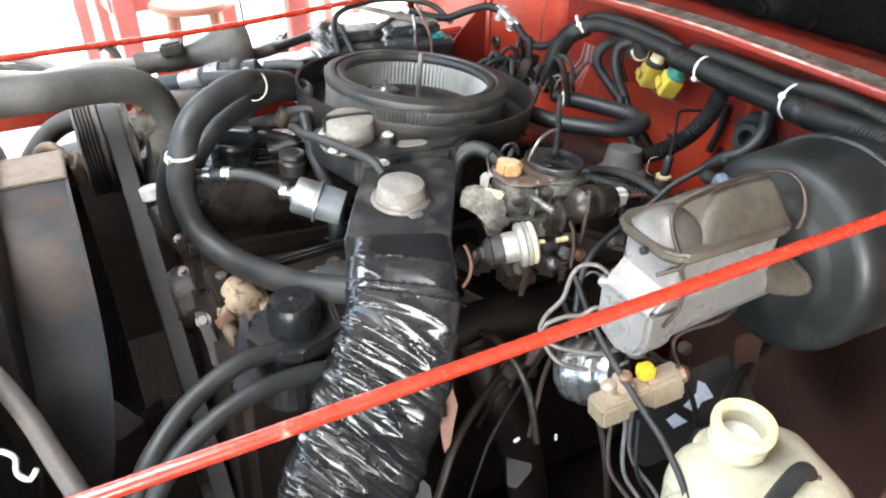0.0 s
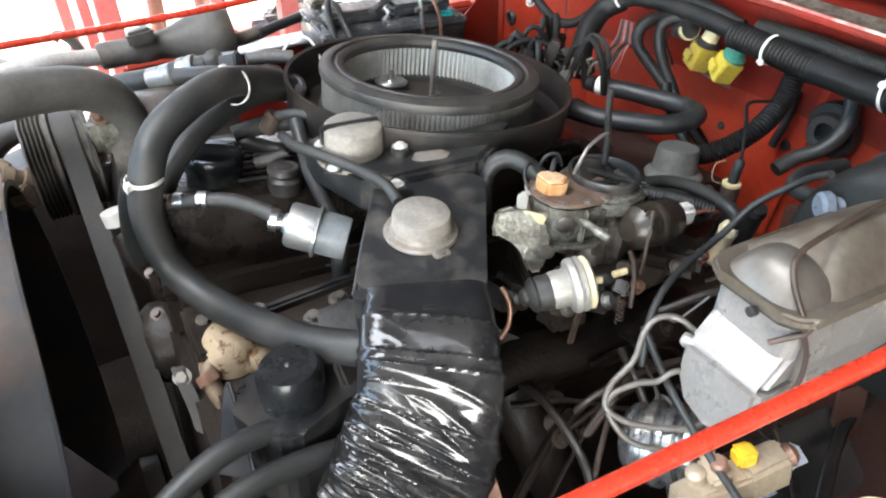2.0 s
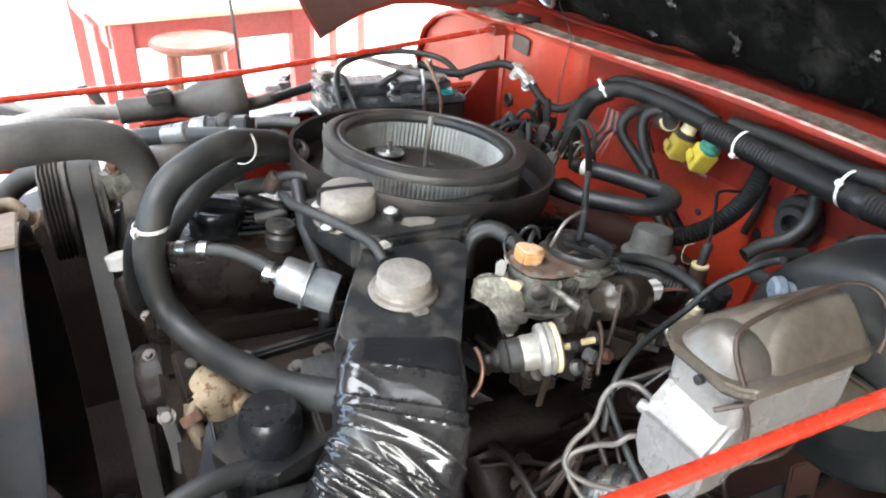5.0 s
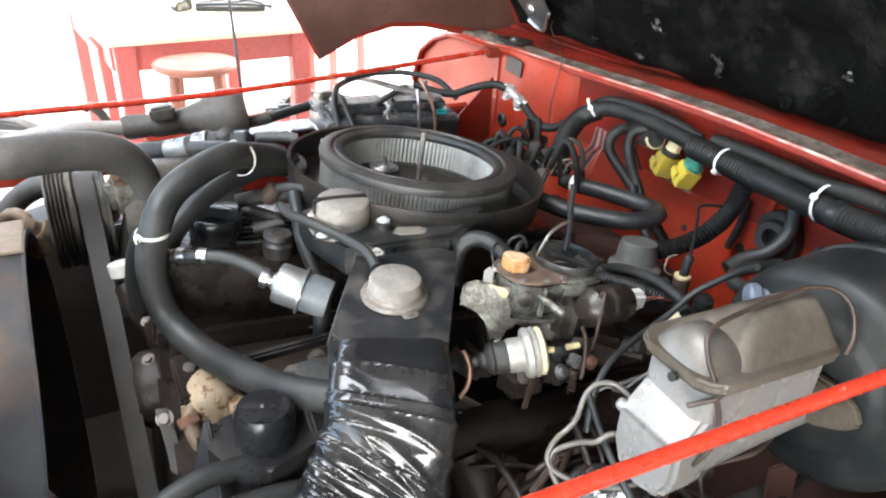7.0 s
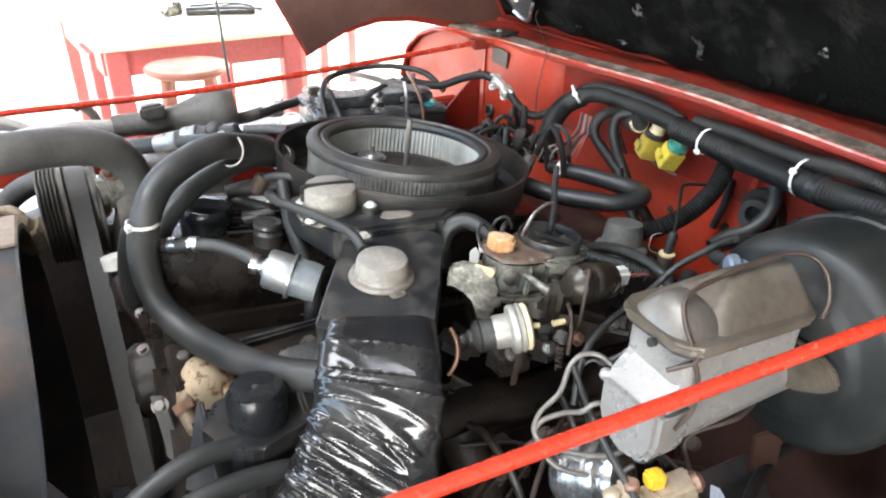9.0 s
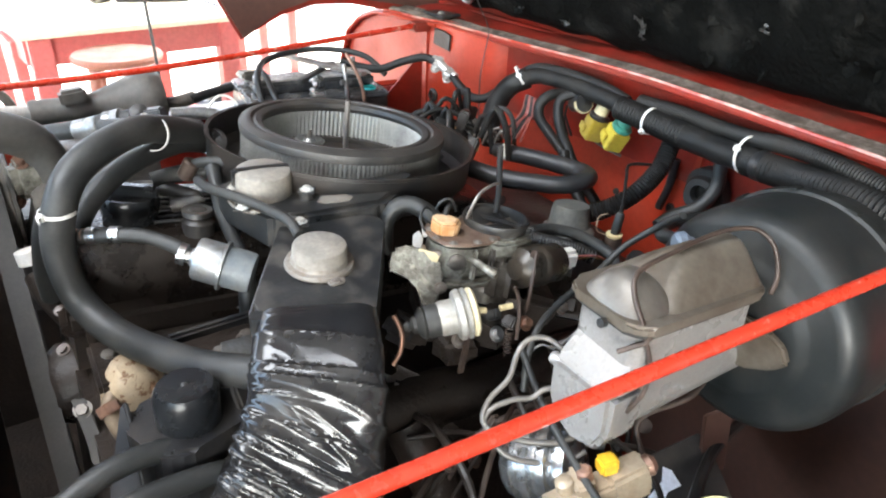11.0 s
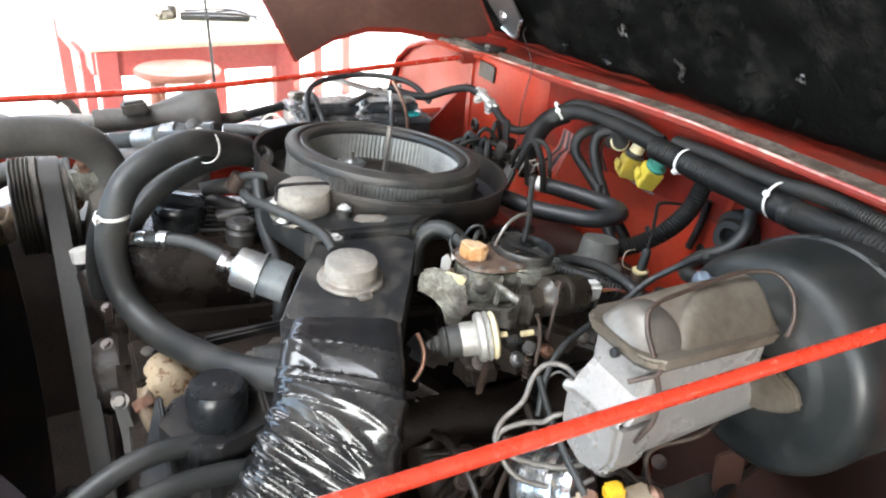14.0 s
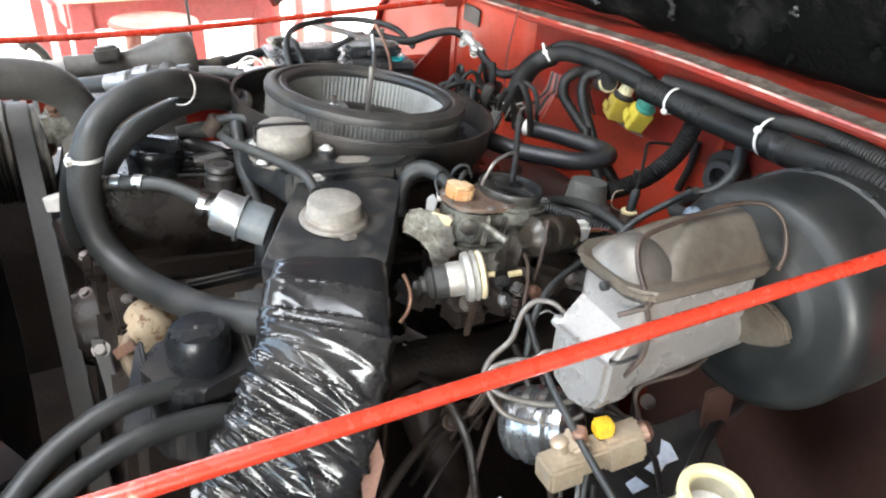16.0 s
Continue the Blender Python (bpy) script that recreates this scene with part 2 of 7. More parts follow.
def skin(bm, rings, cap=True, closed=True):
    """Faces between successive rings of vertices."""
    made = [[bm.verts.new(v) for v in r] for r in rings]
    n = len(made[0])
    for a, b in zip(made, made[1:]):
        for i in range(n if closed else n - 1):
            j = (i + 1) % n
            bm.faces.new((a[i], a[j], b[j], b[i]))
    if cap and closed:
        bm.faces.new(made[0][::-1])
        bm.faces.new(made[-1])
    return bm


def tube(pts, r, seg=12, step=0.008, ribs=0.0, rib=0.0012, ends=None, bm=None, wobble=0.0):
    """A round hose, cable or wire through pts. ribs: pitch of its corrugation. ends: radius at its two ends."""
    bm = bm or bmesh.new()
    line = curve_points(pts, ribs / 2 if ribs else min(step, 4 * r))
    rings = []
    for i, (p, (t, u, w)) in enumerate(zip(line, frames_along(line))):
        f = i / (len(line) - 1)
        rr = r if ends is None else ends[0] + (ends[1] - ends[0]) * f
        if ribs:
            rr += rib if i % 2 else -rib
        if wobble:
            rr *= 1 + wobble * noise.noise(p * 25)
        rings.append([p + rr * (math.cos(a) * u + math.sin(a) * w) for a in (2 * math.pi * k / seg for k in range(seg))])
    return skin(bm, rings)


def lathe(profile, m, seg=36, bm=None, a0=0.0, a1=2 * math.pi):
    """A body turned round the z axis of m; profile: (radius, height)."""
    bm = bm or bmesh.new()
    rings = []
    for r, z in profile:
        rings.append([m @ Vector((max(r, 1e-5) * math.cos(a), max(r, 1e-5) * math.sin(a), z)) for a in (a0 + (a1 - a0) * k / seg for k in range(seg))])
    return skin(bm, rings, cap=profile[0][0] > 1e-4 and profile[0] != profile[-1])


def block(size, m, bevel=0.003, bm=None, seg=2):
    """A box with rounded edges, centred on m."""
    bm = bm or bmesh.new()
    made = bmesh.ops.create_cube(bm, size=1.0, matrix=m @ Matrix.Diagonal((*size, 1)))["verts"]
    if bevel:
        edges = list({e for v in made for e in v.link_edges})
        bmesh.ops.bevel(bm, geom=edges, offset=bevel, segments=seg, affect="EDGES", clamp_overlap=True)
    return bm


def slab(outline, thick, m, bevel=0.0, bm=None, seg=2):
    """A plate of that outline in the xy plane of m, from z = 0 to thick."""
    bm = bm or bmesh.new()
    low = [bm.verts.new(m @ Vector((x, y, 0))) for x, y in outline]
    high = [bm.verts.new(m @ Vector((x, y, thick))) for x, y in outline]
    n = len(outline)
    faces = [bm.faces.new(low[::-1]), bm.faces.new(high)]
    faces += [bm.faces.new((low[i], low[(i + 1) % n], high[(i + 1) % n], high[i])) for i in range(n)]
    if bevel:
        edges = list({e for f in faces for e in f.edges})
        bmesh.ops.bevel(bm, geom=edges, offset=bevel, segments=seg, affect="EDGES", clamp_overlap=True)
    return bm


def rounded(w, h, r, n=5):
    """A rounded rectangle's outline."""
    pts = []
    for cx, cy, a in ((w / 2 - r, h / 2 - r, 0), (-w / 2 + r, h / 2 - r, 90), (-w / 2 + r, -h / 2 + r, 180), (w / 2 - r, -h / 2 + r, 270)):
        pts += [(cx + r * math.cos(radians(a + 90 * k / n)), cy + r * math.sin(radians(a + 90 * k / n))) for k in range(n + 1)]
    return pts


def disc(n, r):
    return [(r * math.cos(2 * math.pi * k / n), r * math.sin(2 * math.pi * k / n)) for k in range(n)]


def roughen(bm, size, scale):
    """Uneven casting or dented sheet: moves vertices a little."""
    for v in bm.verts:
        v.co += noise.noise_vector(v.co * scale) * size
    return bm


def finish(bm, name, material):
    bmesh.ops.recalc_face_normals(bm, faces=bm.faces[:])
    me = bpy.data.meshes.new(name)
    bm.to_mesh(me)
    bm.free()
    me.polygons.foreach_set("use_smooth", [True] * len(me.polygons))
    me.set_sharp_from_angle(angle=radians(38))
    me.materials.append(material)
    return me


def thing(name, base, label, category, group="", kind=""):
    """An empty at the base of a thing; its parts are built in world places."""
    ob = new(name)
    ob.empty_display_size = 0.02
    ob.location = base
    return tagged(ob, label, category, group, kind)


def part(name, bm, material, parent, label=""):
    root = parent
    while root.parent:
        root = root.parent
    bm.transform(Matrix.Translation(-root.location))
    ob = new(name, finish(bm, name, material))
    ob.parent = parent
    return tagged(ob, label)


def solo(name, bm, material, label, category, group="", kind=""):
    """A thing that is one mesh, with its origin at its base."""
    low = min(bm.verts, key=lambda v: v.co.z).co.copy()
    bm.transform(Matrix.Translation(-low))
    ob = new(name, finish(bm, name, material))
    ob.location = low
    return tagged(ob, label, category, group, kind)


def bolt_head(p, d, r=0.006, h=0.005, washer=1.5, bm=None):
    bm = slab(disc(6, r), h, along(p, d), 0.0008, bm)
    return slab(disc(16, r * washer), 0.0014, along(p, d), 0, bm)

# ---- the workshop: its unseen roof and walls are added to shape the light ----
def sheet(x0, x1, y0, y1, z0, z1):
    return block((x1 - x0, y1 - y0, z1 - z0), pose((x0 + x1) / 2, (y0 + y1) / 2, (z0 + z1) / 2), 0)


solo("ground", sheet(-60, 60, -60, 60, -0.2, 0.0), CONCRETE, "pale sunlit concrete ground", "ground", kind="structure")
roof = bmesh.new()
for x0, x1, y0, y1 in ((-5.2, -1.9, -4.3, 4.9), (-0.5, 5.2, -4.3, 4.9), (-1.9, -0.5, -4.3, -0.5), (-1.9, -0.5, 1.5, 4.9)):
    block((x1 - x0, y1 - y0, 0.1), pose((x0 + x1) / 2, (y0 + y1) / 2, 3.35), 0, roof)
solo("ceiling", roof, ROOF, "unseen dark roof added for shade, with an assumed skylight", "ceiling", kind="structure")
solo("wall_rear", sheet(5, 5.2, -4.2, 2.5, 0.0, 3.3), PLASTER, "assumed plaster wall behind the vehicle, out of view", "wall", kind="structure")
doorway = bmesh.new()
for x0, x1, z0, z1 in ((-1.58, 5.0, 0.0, 3.3), (-5.2, -4.82, 0.0, 3.3), (-4.82, -1.58, 2.4, 3.3)):
    block((x1 - x0, 0.1, z1 - z0), pose((x0 + x1) / 2, -4.15, (z0 + z1) / 2), 0, doorway)
solo("wall_beside", doorway, PLASTER, "assumed plaster wall with an open doorway, out of view", "wall", kind="structure")
solo("wall_outdoor", sheet(-8, 9, 9.0, 9.2, 0.0, 4.5), PLASTER, "assumed white sunlit wall across the yard", "wall", kind="structure")

# red workbench in the sun
BENCH = pose(0.160, 3.170, 0.0, 0, 0, 6.0)
bench = thing("workbench", (0.16, 3.17, 0), "red wooden workbench, paled for glare, with a pale top", "workbench")
part("tabletop", block((0.90, 1.16, 0.022), BENCH @ pose(0.43, 0.55, 0.801), 0.004), TABLE_TOP, bench, "pale yellowish laminate top")
part("front_apron", block((0.78, 0.028, 0.115), BENCH @ pose(0.44, 0.035, 0.732), 0.003), TABLE_RED, bench)
part("back_apron", block((0.78, 0.028, 0.115), BENCH @ pose(0.44, 1.075, 0.732), 0.003), TABLE_RED, bench)
for ax in (0.022, 0.835):
    part("side_apron", block((0.028, 1.00, 0.115), BENCH @ pose(ax, 0.55, 0.732), 0.003), TABLE_RED, bench)
for lx, ly in ((0.060, 0.032), (0.835, 0.040), (0.045, 1.05), (0.83, 1.05)):
    part("leg", block((0.085, 0.075, 0.79), BENCH @ pose(lx, ly, 0.395), 0.006), TABLE_RED, bench)
post_leg = part("side_leg", block((0.045, 0.26, 0.74), BENCH @ pose(0.012, 0.36, 0.37), 0.005), TABLE_RED, bench, "broad bolted red leg board")
for k in range(4):
    part("bolt", bolt_head(BENCH @ Vector((-0.011, 0.29 + 0.11 * (k % 2), 0.665 - 0.10 * (k // 2))), (-1, -0.1, 0), 0.010, 0.006), STEEL, post_leg)
vise = thing("bench_tool", (0.55, 3.8, 0.812), "small pale cast tool lying on the workbench", "tool")
part("body", roughen(block((0.085, 0.050, 0.045), pose(0.545, 3.80, 0.836, 0, 0, 30), 0.010, None, 3), 0.004, 30), ALU, vise)
part("handle", tube([(0.50, 3.73, 0.840), (0.52, 3.77, 0.846), (0.55, 3.81, 0.842)], 0.010, 10), ALU, vise)
part("jaw", block((0.030, 0.050, 0.060), pose(0.585, 3.825, 0.845, 0, 0, 30), 0.006), ALU_DARK, vise)
drawer = thing("tool_tray", (0.86, 3.78, 0.812), "dark shallow tray of odds and ends on the workbench", "tray")
part("tray", block((0.34, 0.20, 0.020), pose(0.80, 3.83, 0.823, 0, 0, -12), 0.006), BLACK_METAL, drawer)
part("rod", tube([(0.62, 3.80, 0.84), (0.80, 3.74, 0.846), (0.98, 3.69, 0.838)], 0.007, 8), GREY_PLASTIC, drawer)
part("rod", tube([(0.66, 3.90, 0.84), (0.86, 3.86, 0.85), (0.95, 3.80, 0.838)], 0.005, 8), BLACK, drawer)
solo("bench_wire", tube([(0.80, 3.80, 0.848), (0.90, 3.72, 0.86), (0.97, 3.60, 0.83), (1.02, 3.48, 0.818)], 0.004, 8), GREY_PLASTIC, "thin grey wire trailing over the workbench", "wire")


def stool(x, y):
    st = thing("stool", (x, y, 0), "round reddish wooden stool standing by the workbench", "stool")
    part("seat", lathe([(0, 0.718), (0.148, 0.718), (0.166, 0.728), (0.170, 0.742), (0.162, 0.752), (0, 0.755)], pose(x, y, 0)), STOOL_WOOD, st)
    for k in range(4):
        a = radians(32 + 90 * k)
        c, s = math.cos(a), math.sin(a)
        part("leg", tube([(x + 0.115 * c, y + 0.115 * s, 0.722), (x + 0.165 * c, y + 0.165 * s, 0.0)], 0.023, 12, 0.1), STOOL_WOOD, st)
        b = a + math.pi / 2
        part("rung", tube([(x + 0.148 * c, y + 0.148 * s, 0.25), (x + 0.148 * math.cos(b), y + 0.148 * math.sin(b), 0.25)], 0.012, 8, 0.1), STOOL_WOOD, st)


stool(0.462, 2.985)
for k, (px, py) in enumerate(((1.45, 4.60), (2.05, 5.2), (1.75, 5.0))):
    solo("post" if not k else "post.%03d" % k, block((0.06, 0.06, 3.0), pose(px, py, 1.5), 0.004), TABLE_RED, "slim red painted steel post in the yard", "post", "posts")
scrap = thing("scrap_pile", (1.05, 3.85, 0), "heap of dark scrap parts on a low crate", "scrap")
part("crate", block((0.50, 0.34, 0.22), pose(1.10, 3.90, 0.11, 0, 0, 12), 0.01), TABLE_RED, scrap, "low red crate, paled for glare")
rng = random.Random(3)
for k in range(9):
    part("scrap_piece", roughen(block((0.05 + 0.09 * rng.random(), 0.04 + 0.05 * rng.random(), 0.03 + 0.05 * rng.random()),
         pose(0.93 + 0.34 * rng.random(), 3.78 + 0.2 * rng.random(), 0.245 + 0.02 * rng.random(), 0, 0, 180 * rng.random()), 0.008), 0.006, 20), (GREY_PLASTIC, BLACK_METAL, BLUE)[k % 3], scrap)
part("bent_bar", tube([(1.02, 3.80, 0.26), (1.10, 3.82, 0.34), (1.16, 3.84, 0.43)], 0.012, 8), BLACK_METAL, scrap)

# ---- vehicle body ----
body = thing("vehicle_body", (0.82, 0.7, 0), "bright red off-road vehicle body round the engine bay", "vehicle body")


def end_drop(y):
    """How far the crowned cowl falls from its middle towards its ends."""
    return float(np.interp(y, [-0.30, 0.30, 0.50, 0.65, 0.80, 1.00, 1.20, 1.30, 1.38, 1.46, 1.54, 1.60, 1.64, 1.66, 1.69], [0.012, -0.002, -0.008, -0.011, -0.008, 0.0, 0.006, 0.009, 0.011, 0.019, 0.045, 0.085, 0.165, 0.23, 0.33]))


ROW = [-0.30 + 0.05 * k for k in range(32)] + [1.30, 1.34, 1.38, 1.43, 1.47, 1.50, 1.54, 1.57, 1.60, 1.62, 1.64, 1.65, 1.66, 1.69]


def swept(profile, bm=None, rough=0.0):
    rings = []
    for y in ROW:
        d = end_drop(y)
        ahead = float(np.interp(y, [1.20, 1.30], [0.0, 0.017]))
        lift = float(np.interp(y, [1.22, 1.32], [0.0, 0.009]))
        rings.append([Vector((x - (ahead if x < 0.9 else 0.0) + rough * noise.noise(Vector((x * 9, y * 17, 1.0))), y, z - d + (lift if x > 0.826 and z > 1.12 else 0.0) + rough * noise.noise(Vector((x * 9, y * 23, 5.0))))) for x, z in profile])
    return skin(bm or bmesh.new(), rings)


part("cowl", swept([(0.838, 1.02), (0.838, 1.136), (0.836, 1.142), (0.816, 1.144), (0.813, 1.146), (0.8125, 1.150), (0.814, 1.153), (0.8175, 1.155), (0.822, 1.153), (0.824, 1.147), (0.8255, 1.142), (0.879, 1.142), (0.883, 1.149),
                    (0.912, 1.152), (0.94, 1.153), (1.15, 1.155), (1.15, 1.02)]), RED_SHADED, body, "rolled red cowl lip, in dusty red darkened for shade")
part("weather_strip", swept([(0.827, 1.1425), (0.8285, 1.150), (0.838, 1.153), (0.855, 1.149), (0.868, 1.1535), (0.876, 1.151), (0.8775, 1.1425)], rough=0.0025), SEAL, body, "weathered grey-brown rubber strip")
part("lip_bead", swept([(0.8145, 1.1538), (0.8153, 1.1563), (0.8168, 1.1570), (0.8185, 1.1563), (0.8195, 1.1538)], rough=0.0008), LIP, body, "worn paint edge with its highlight painted in")
part("rolled_edge", tube([(0.806 - 0.012 * min(1.0, (y - 1.22) / 0.1), y, 1.1475 - end_drop(y)) for y in (1.22, 1.26, 1.30, 1.34, 1.38, 1.42, 1.46, 1.50, 1.54, 1.57, 1.60, 1.62, 1.64)], 0.0085, 14, 0.01, ends=(0.003, 0.006)), RED, body, "thick rolled red edge")
# firewall: recessed middle, a boxed column, and the far shoulder
part("firewall", slab([(-0.30, 0.30), (1.050, 0.30), (1.050, 1.145), (-0.30, 1.145)], 0.012, Matrix(((0, 0, 1, 0.8415), (1, 0, 0, 0), (0, 1, 0, 0), (0, 0, 0, 1)))), RED, body)
part("firewall_column", slab([(0.8085, 1.252), (0.8085, 1.052), (0.811, 1.044), (0.826, 1.030), (0.836, 1.018), (0.848, 1.014), (0.848, 1.252)][::-1], 0.8465, pose(0, 0, 0.30), 0.002), RED, body)
part("firewall_back", block((0.012, 1.55, 0.82), pose(0.860, 0.475, 0.71), 0.002), DARK_BROWN, body)
# added dark plate over the lower firewall, for its shade and dirt
part("dark_lower_plate", block((0.02, 0.85, 0.62), pose(0.80, 0.12, 0.62), 0.004), DARK_BROWN, body)
part("shoulder", slab([(1.248, 0.30), (1.66, 0.30), (1.648, 0.92), (1.632, 0.98), (1.592, 1.058), (1.535, 1.098), (1.46, 1.124), (1.36, 1.132), (1.248, 1.136)], 0.012,
     Matrix(((0, 0, 1, 0.804), (1, 0, 0, 0), (0, 1, 0, 0), (0, 0, 0, 1)))), RED, body)
part("brace_plate", roughen(slab([(0.793, 1.085), (0.793, 0.90), (0.70, 0.88), (0.66, 0.935), (0.682, 0.978)], 0.004, Matrix(((1, 0, 0, 0), (0, 0, 1, 1.247), (0, 1, 0, 0), (0, 0, 0, 1)))), 0.001, 9), RED_SHADED, body)
part("grommet", lathe([(0.0, 0.004), (0.005, 0.003), (0.006, 0.0), (0.013, 0.0), (0.015, 0.004), (0.011, 0.008), (0.006, 0.006)], along((0.8085, 1.220, 0.998), (-1, 0, 0)), 20), RUBBER, body)
for gy, gz, gr in ((1.112, 0.979, 0.006), (0.84, 1.03, 0.007), (0.60, 0.98, 0.008), (0.71, 0.965, 0.006), (0.53, 1.03, 0.009)):
    part("plug", lathe([(0, 0.003), (gr * 0.8, 0.003), (gr, 0.0)], along((0.8378 if gz > 1.02 and gy < 1.02 else 0.8412 if gy < 1.02 else 0.8085, gy, gz), (-1, 0, 0)), 16), RUBBER, body)
part("seam", block((0.004, 0.012, 0.30), pose(0.836, 0.575, 0.985, 8, 0, 0), 0.0015), RED, body)
part("bump_plate", roughen(slab([(-0.030, -0.017), (0.028, -0.021), (0.030, 0.010), (0.012, 0.015), (-0.029, 0.015)], 0.004, along((0.8070, 1.190, 1.122), (-1, 0, 0)), 0.001), 0.0015, 60), OILY, body, "black plate under the lip")
hinge = part("hood_hinge", roughen(block((0.050, 0.070, 0.006), pose(0.852, 1.268, 1.1525, 0, 0, 6), 0.002), 0.002, 50), BLACK_METAL, body, "black hood hinge")
part("hinge_pin", bolt_head((0.846, 1.262, 1.155), (0, 0, 1), 0.006, 0.005), DULL_STEEL, hinge)
# far fender and inner apron
part("fender", block((0.70, 0.46, 0.02), pose(0.445, 1.525, 0.875, -33, 0, 0), 0.008), RED, body)
part("fender_rail", block((0.80, 0.03, 0.045), pose(-0.31, 1.335, 0.968), 0.006), RED, body)
part("apron", block((0.58, 0.012, 0.52), pose(0.51, 1.315, 0.74), 0.003), RED_SHADED, body)
part("lower_apron", block((1.0, 0.012, 0.43), pose(-0.28, 1.315, 0.635), 0.003), OILY, body)
# body flange coloured pale, so the sun on it is in its colour
part("fender_flange", block((0.22, 0.06, 0.005), pose(0.335, 1.298, 1.008), 0.002), ZINC, body, "flange in pale zinc for the sunlight on it")
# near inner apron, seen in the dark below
part("inner_apron", roughen(block((1.3, 0.014, 0.62), pose(0.30, -0.05, 0.63, 6, 0, 0), 0.004), 0.004, 4), DARK_BROWN, body)
part("wheel_arch", tube([(0.42, 0.06, 0.70), (0.58, 0.10, 0.82), (0.70, 0.12, 0.86), (0.81, 0.13, 0.84)], 0.007, 8), DARK_BROWN, body)
part("near_fender", block((1.55, 0.40, 0.02), pose(0.05, -0.28, 0.96), 0.008), RED, body)
part("fender_edge", block((0.6, 0.022, 0.03), pose(0.62, -0.055, 0.965, 0, 0, 0), 0.004), BRASS, body, "bare tan fender edge")
part("brake_bracket", roughen(slab([(-0.022, -0.05), (0.020, -0.05), (0.022, 0.03), (0.006, 0.05), (-0.022, 0.042)], 0.006, pose(0.574, 0.290, 0.899, 80, 0, -20) @ Matrix.Scale(0.8, 4), 0.002), 0.002, 40), DARK_BROWN, body, "dark red-brown bracket plate")
# unseen dark beams and floor plate, added to keep gaps below the engine dark
part("dark_beam", block((1.5, 0.10, 0.10), pose(0.1, 0.18, 0.50), 0.01), OILY, body)
part("dark_beam", block((0.8, 0.10, 0.10), pose(0.45, 1.15, 0.50), 0.01), OILY, body)
part("dark_floor_plate", block((1.6, 1.52, 0.01), pose(0.05, 0.62, 0.42), 0.002), OILY, body)
part("front_panel", block((0.02, 1.7, 0.55), pose(-0.62, 0.70, 0.60), 0.006), OILY, body)

# outer skins of the fenders, grille panel and the tub behind the cowl
for wy, outline in ((-0.475, [(-0.72, 0.42), (-0.48, 0.42), (-0.42, 0.60), (-0.26, 0.70), (0.16, 0.70), (0.32, 0.60), (0.38, 0.42), (0.82, 0.42), (0.82, 0.97), (-0.72, 0.97)]), (1.725, [(0.38, 0.42), (0.82, 0.42), (0.82, 0.76), (0.12, 0.76), (0.16, 0.70), (0.32, 0.60)])):
    part("fender_skirt", slab(outline, 0.008, Matrix(((1, 0, 0, 0), (0, 0, 1, wy), (0, 1, 0, 0), (0, 0, 0, 1))), 0.002), RED, body)
part("grille_panel", block((0.02, 1.75, 0.62), pose(-0.645, 0.62, 0.62), 0.008), RED, body)
part("tub", block((0.30, 1.95, 0.70), pose(1.00, 0.66, 0.66), 0.02), RED, body)
for wy in (-0.24, 1.66):
    part("tyre", lathe([(0.19, -0.10), (0.34, -0.10), (0.37, -0.07), (0.375, 0.0), (0.37, 0.07), (0.34, 0.10), (0.19, 0.10), (0.19, -0.10)], Matrix(((1, 0, 0, -0.05), (0, 0, 1, wy), (0, -1, 0, 0.375), (0, 0, 0, 1))), 40), RUBBER, body)

near_rod = thing("brace_rod", (0.35, 0.21, 1.1), "thin glossy red steel rod bracing cowl to grille", "brace rod", "brace rods")
part("rod", tube([(-0.34, 0.2902, 1.0752), (0.3, 0.222, 1.1275), (0.80, 0.1687, 1.1683)], 0.0058, 14, 0.05), ROD, near_rod)
part("eye_end", block((0.03, 0.018, 0.006), pose(0.812, 0.1675, 1.1688), 0.002), ROD, near_rod)
far_rod = thing("brace_rod", (0.3, 1.14, 1.1), "thin red steel rod on the far side, lightly bent", "brace rod", "brace rods")
part("rod", tube([(-0.45, 1.075, 1.143), (-0.094, 1.105, 1.136), (0.24, 1.135, 1.133), (0.775, 1.255, 1.136)], 0.0050, 14, 0.03), ROD, far_rod)
part("bracket", roughen(block((0.040, 0.036, 0.018), pose(0.790, 1.256, 1.134), 0.004), 0.002, 60), RED_SHADED, far_rod)

# ---- hood, propped open ----
TH = radians(60)
HOOD = Matrix(((0, -math.cos(TH), -math.sin(TH), 0.944), (1, 0, 0, 0), (0, math.sin(TH), -math.cos(TH), 1.141), (0, 0, 0, 1)))
# its axes: across the vehicle, up along the hood, out of its underside
hood = thing("hood", (0.962, 0.7, 1.166), "open red hood with torn black insulation underneath", "hood")
part("panel", slab([(-0.25, 0.0), (1.44, 0.0), (1.44, 1.2), (-0.25, 1.2)], 0.004, HOOD @ pose(0, 0, -0.02)), RED_SHADED, hood)
part("rear_edge", tube([HOOD @ Vector((-0.25, 0.006, -0.006)), HOOD @ Vector((0.6, 0.006, -0.006)), HOOD @ Vector((1.42, 0.006, -0.006))], 0.006, 10, 0.1), RED_SHADED, hood)


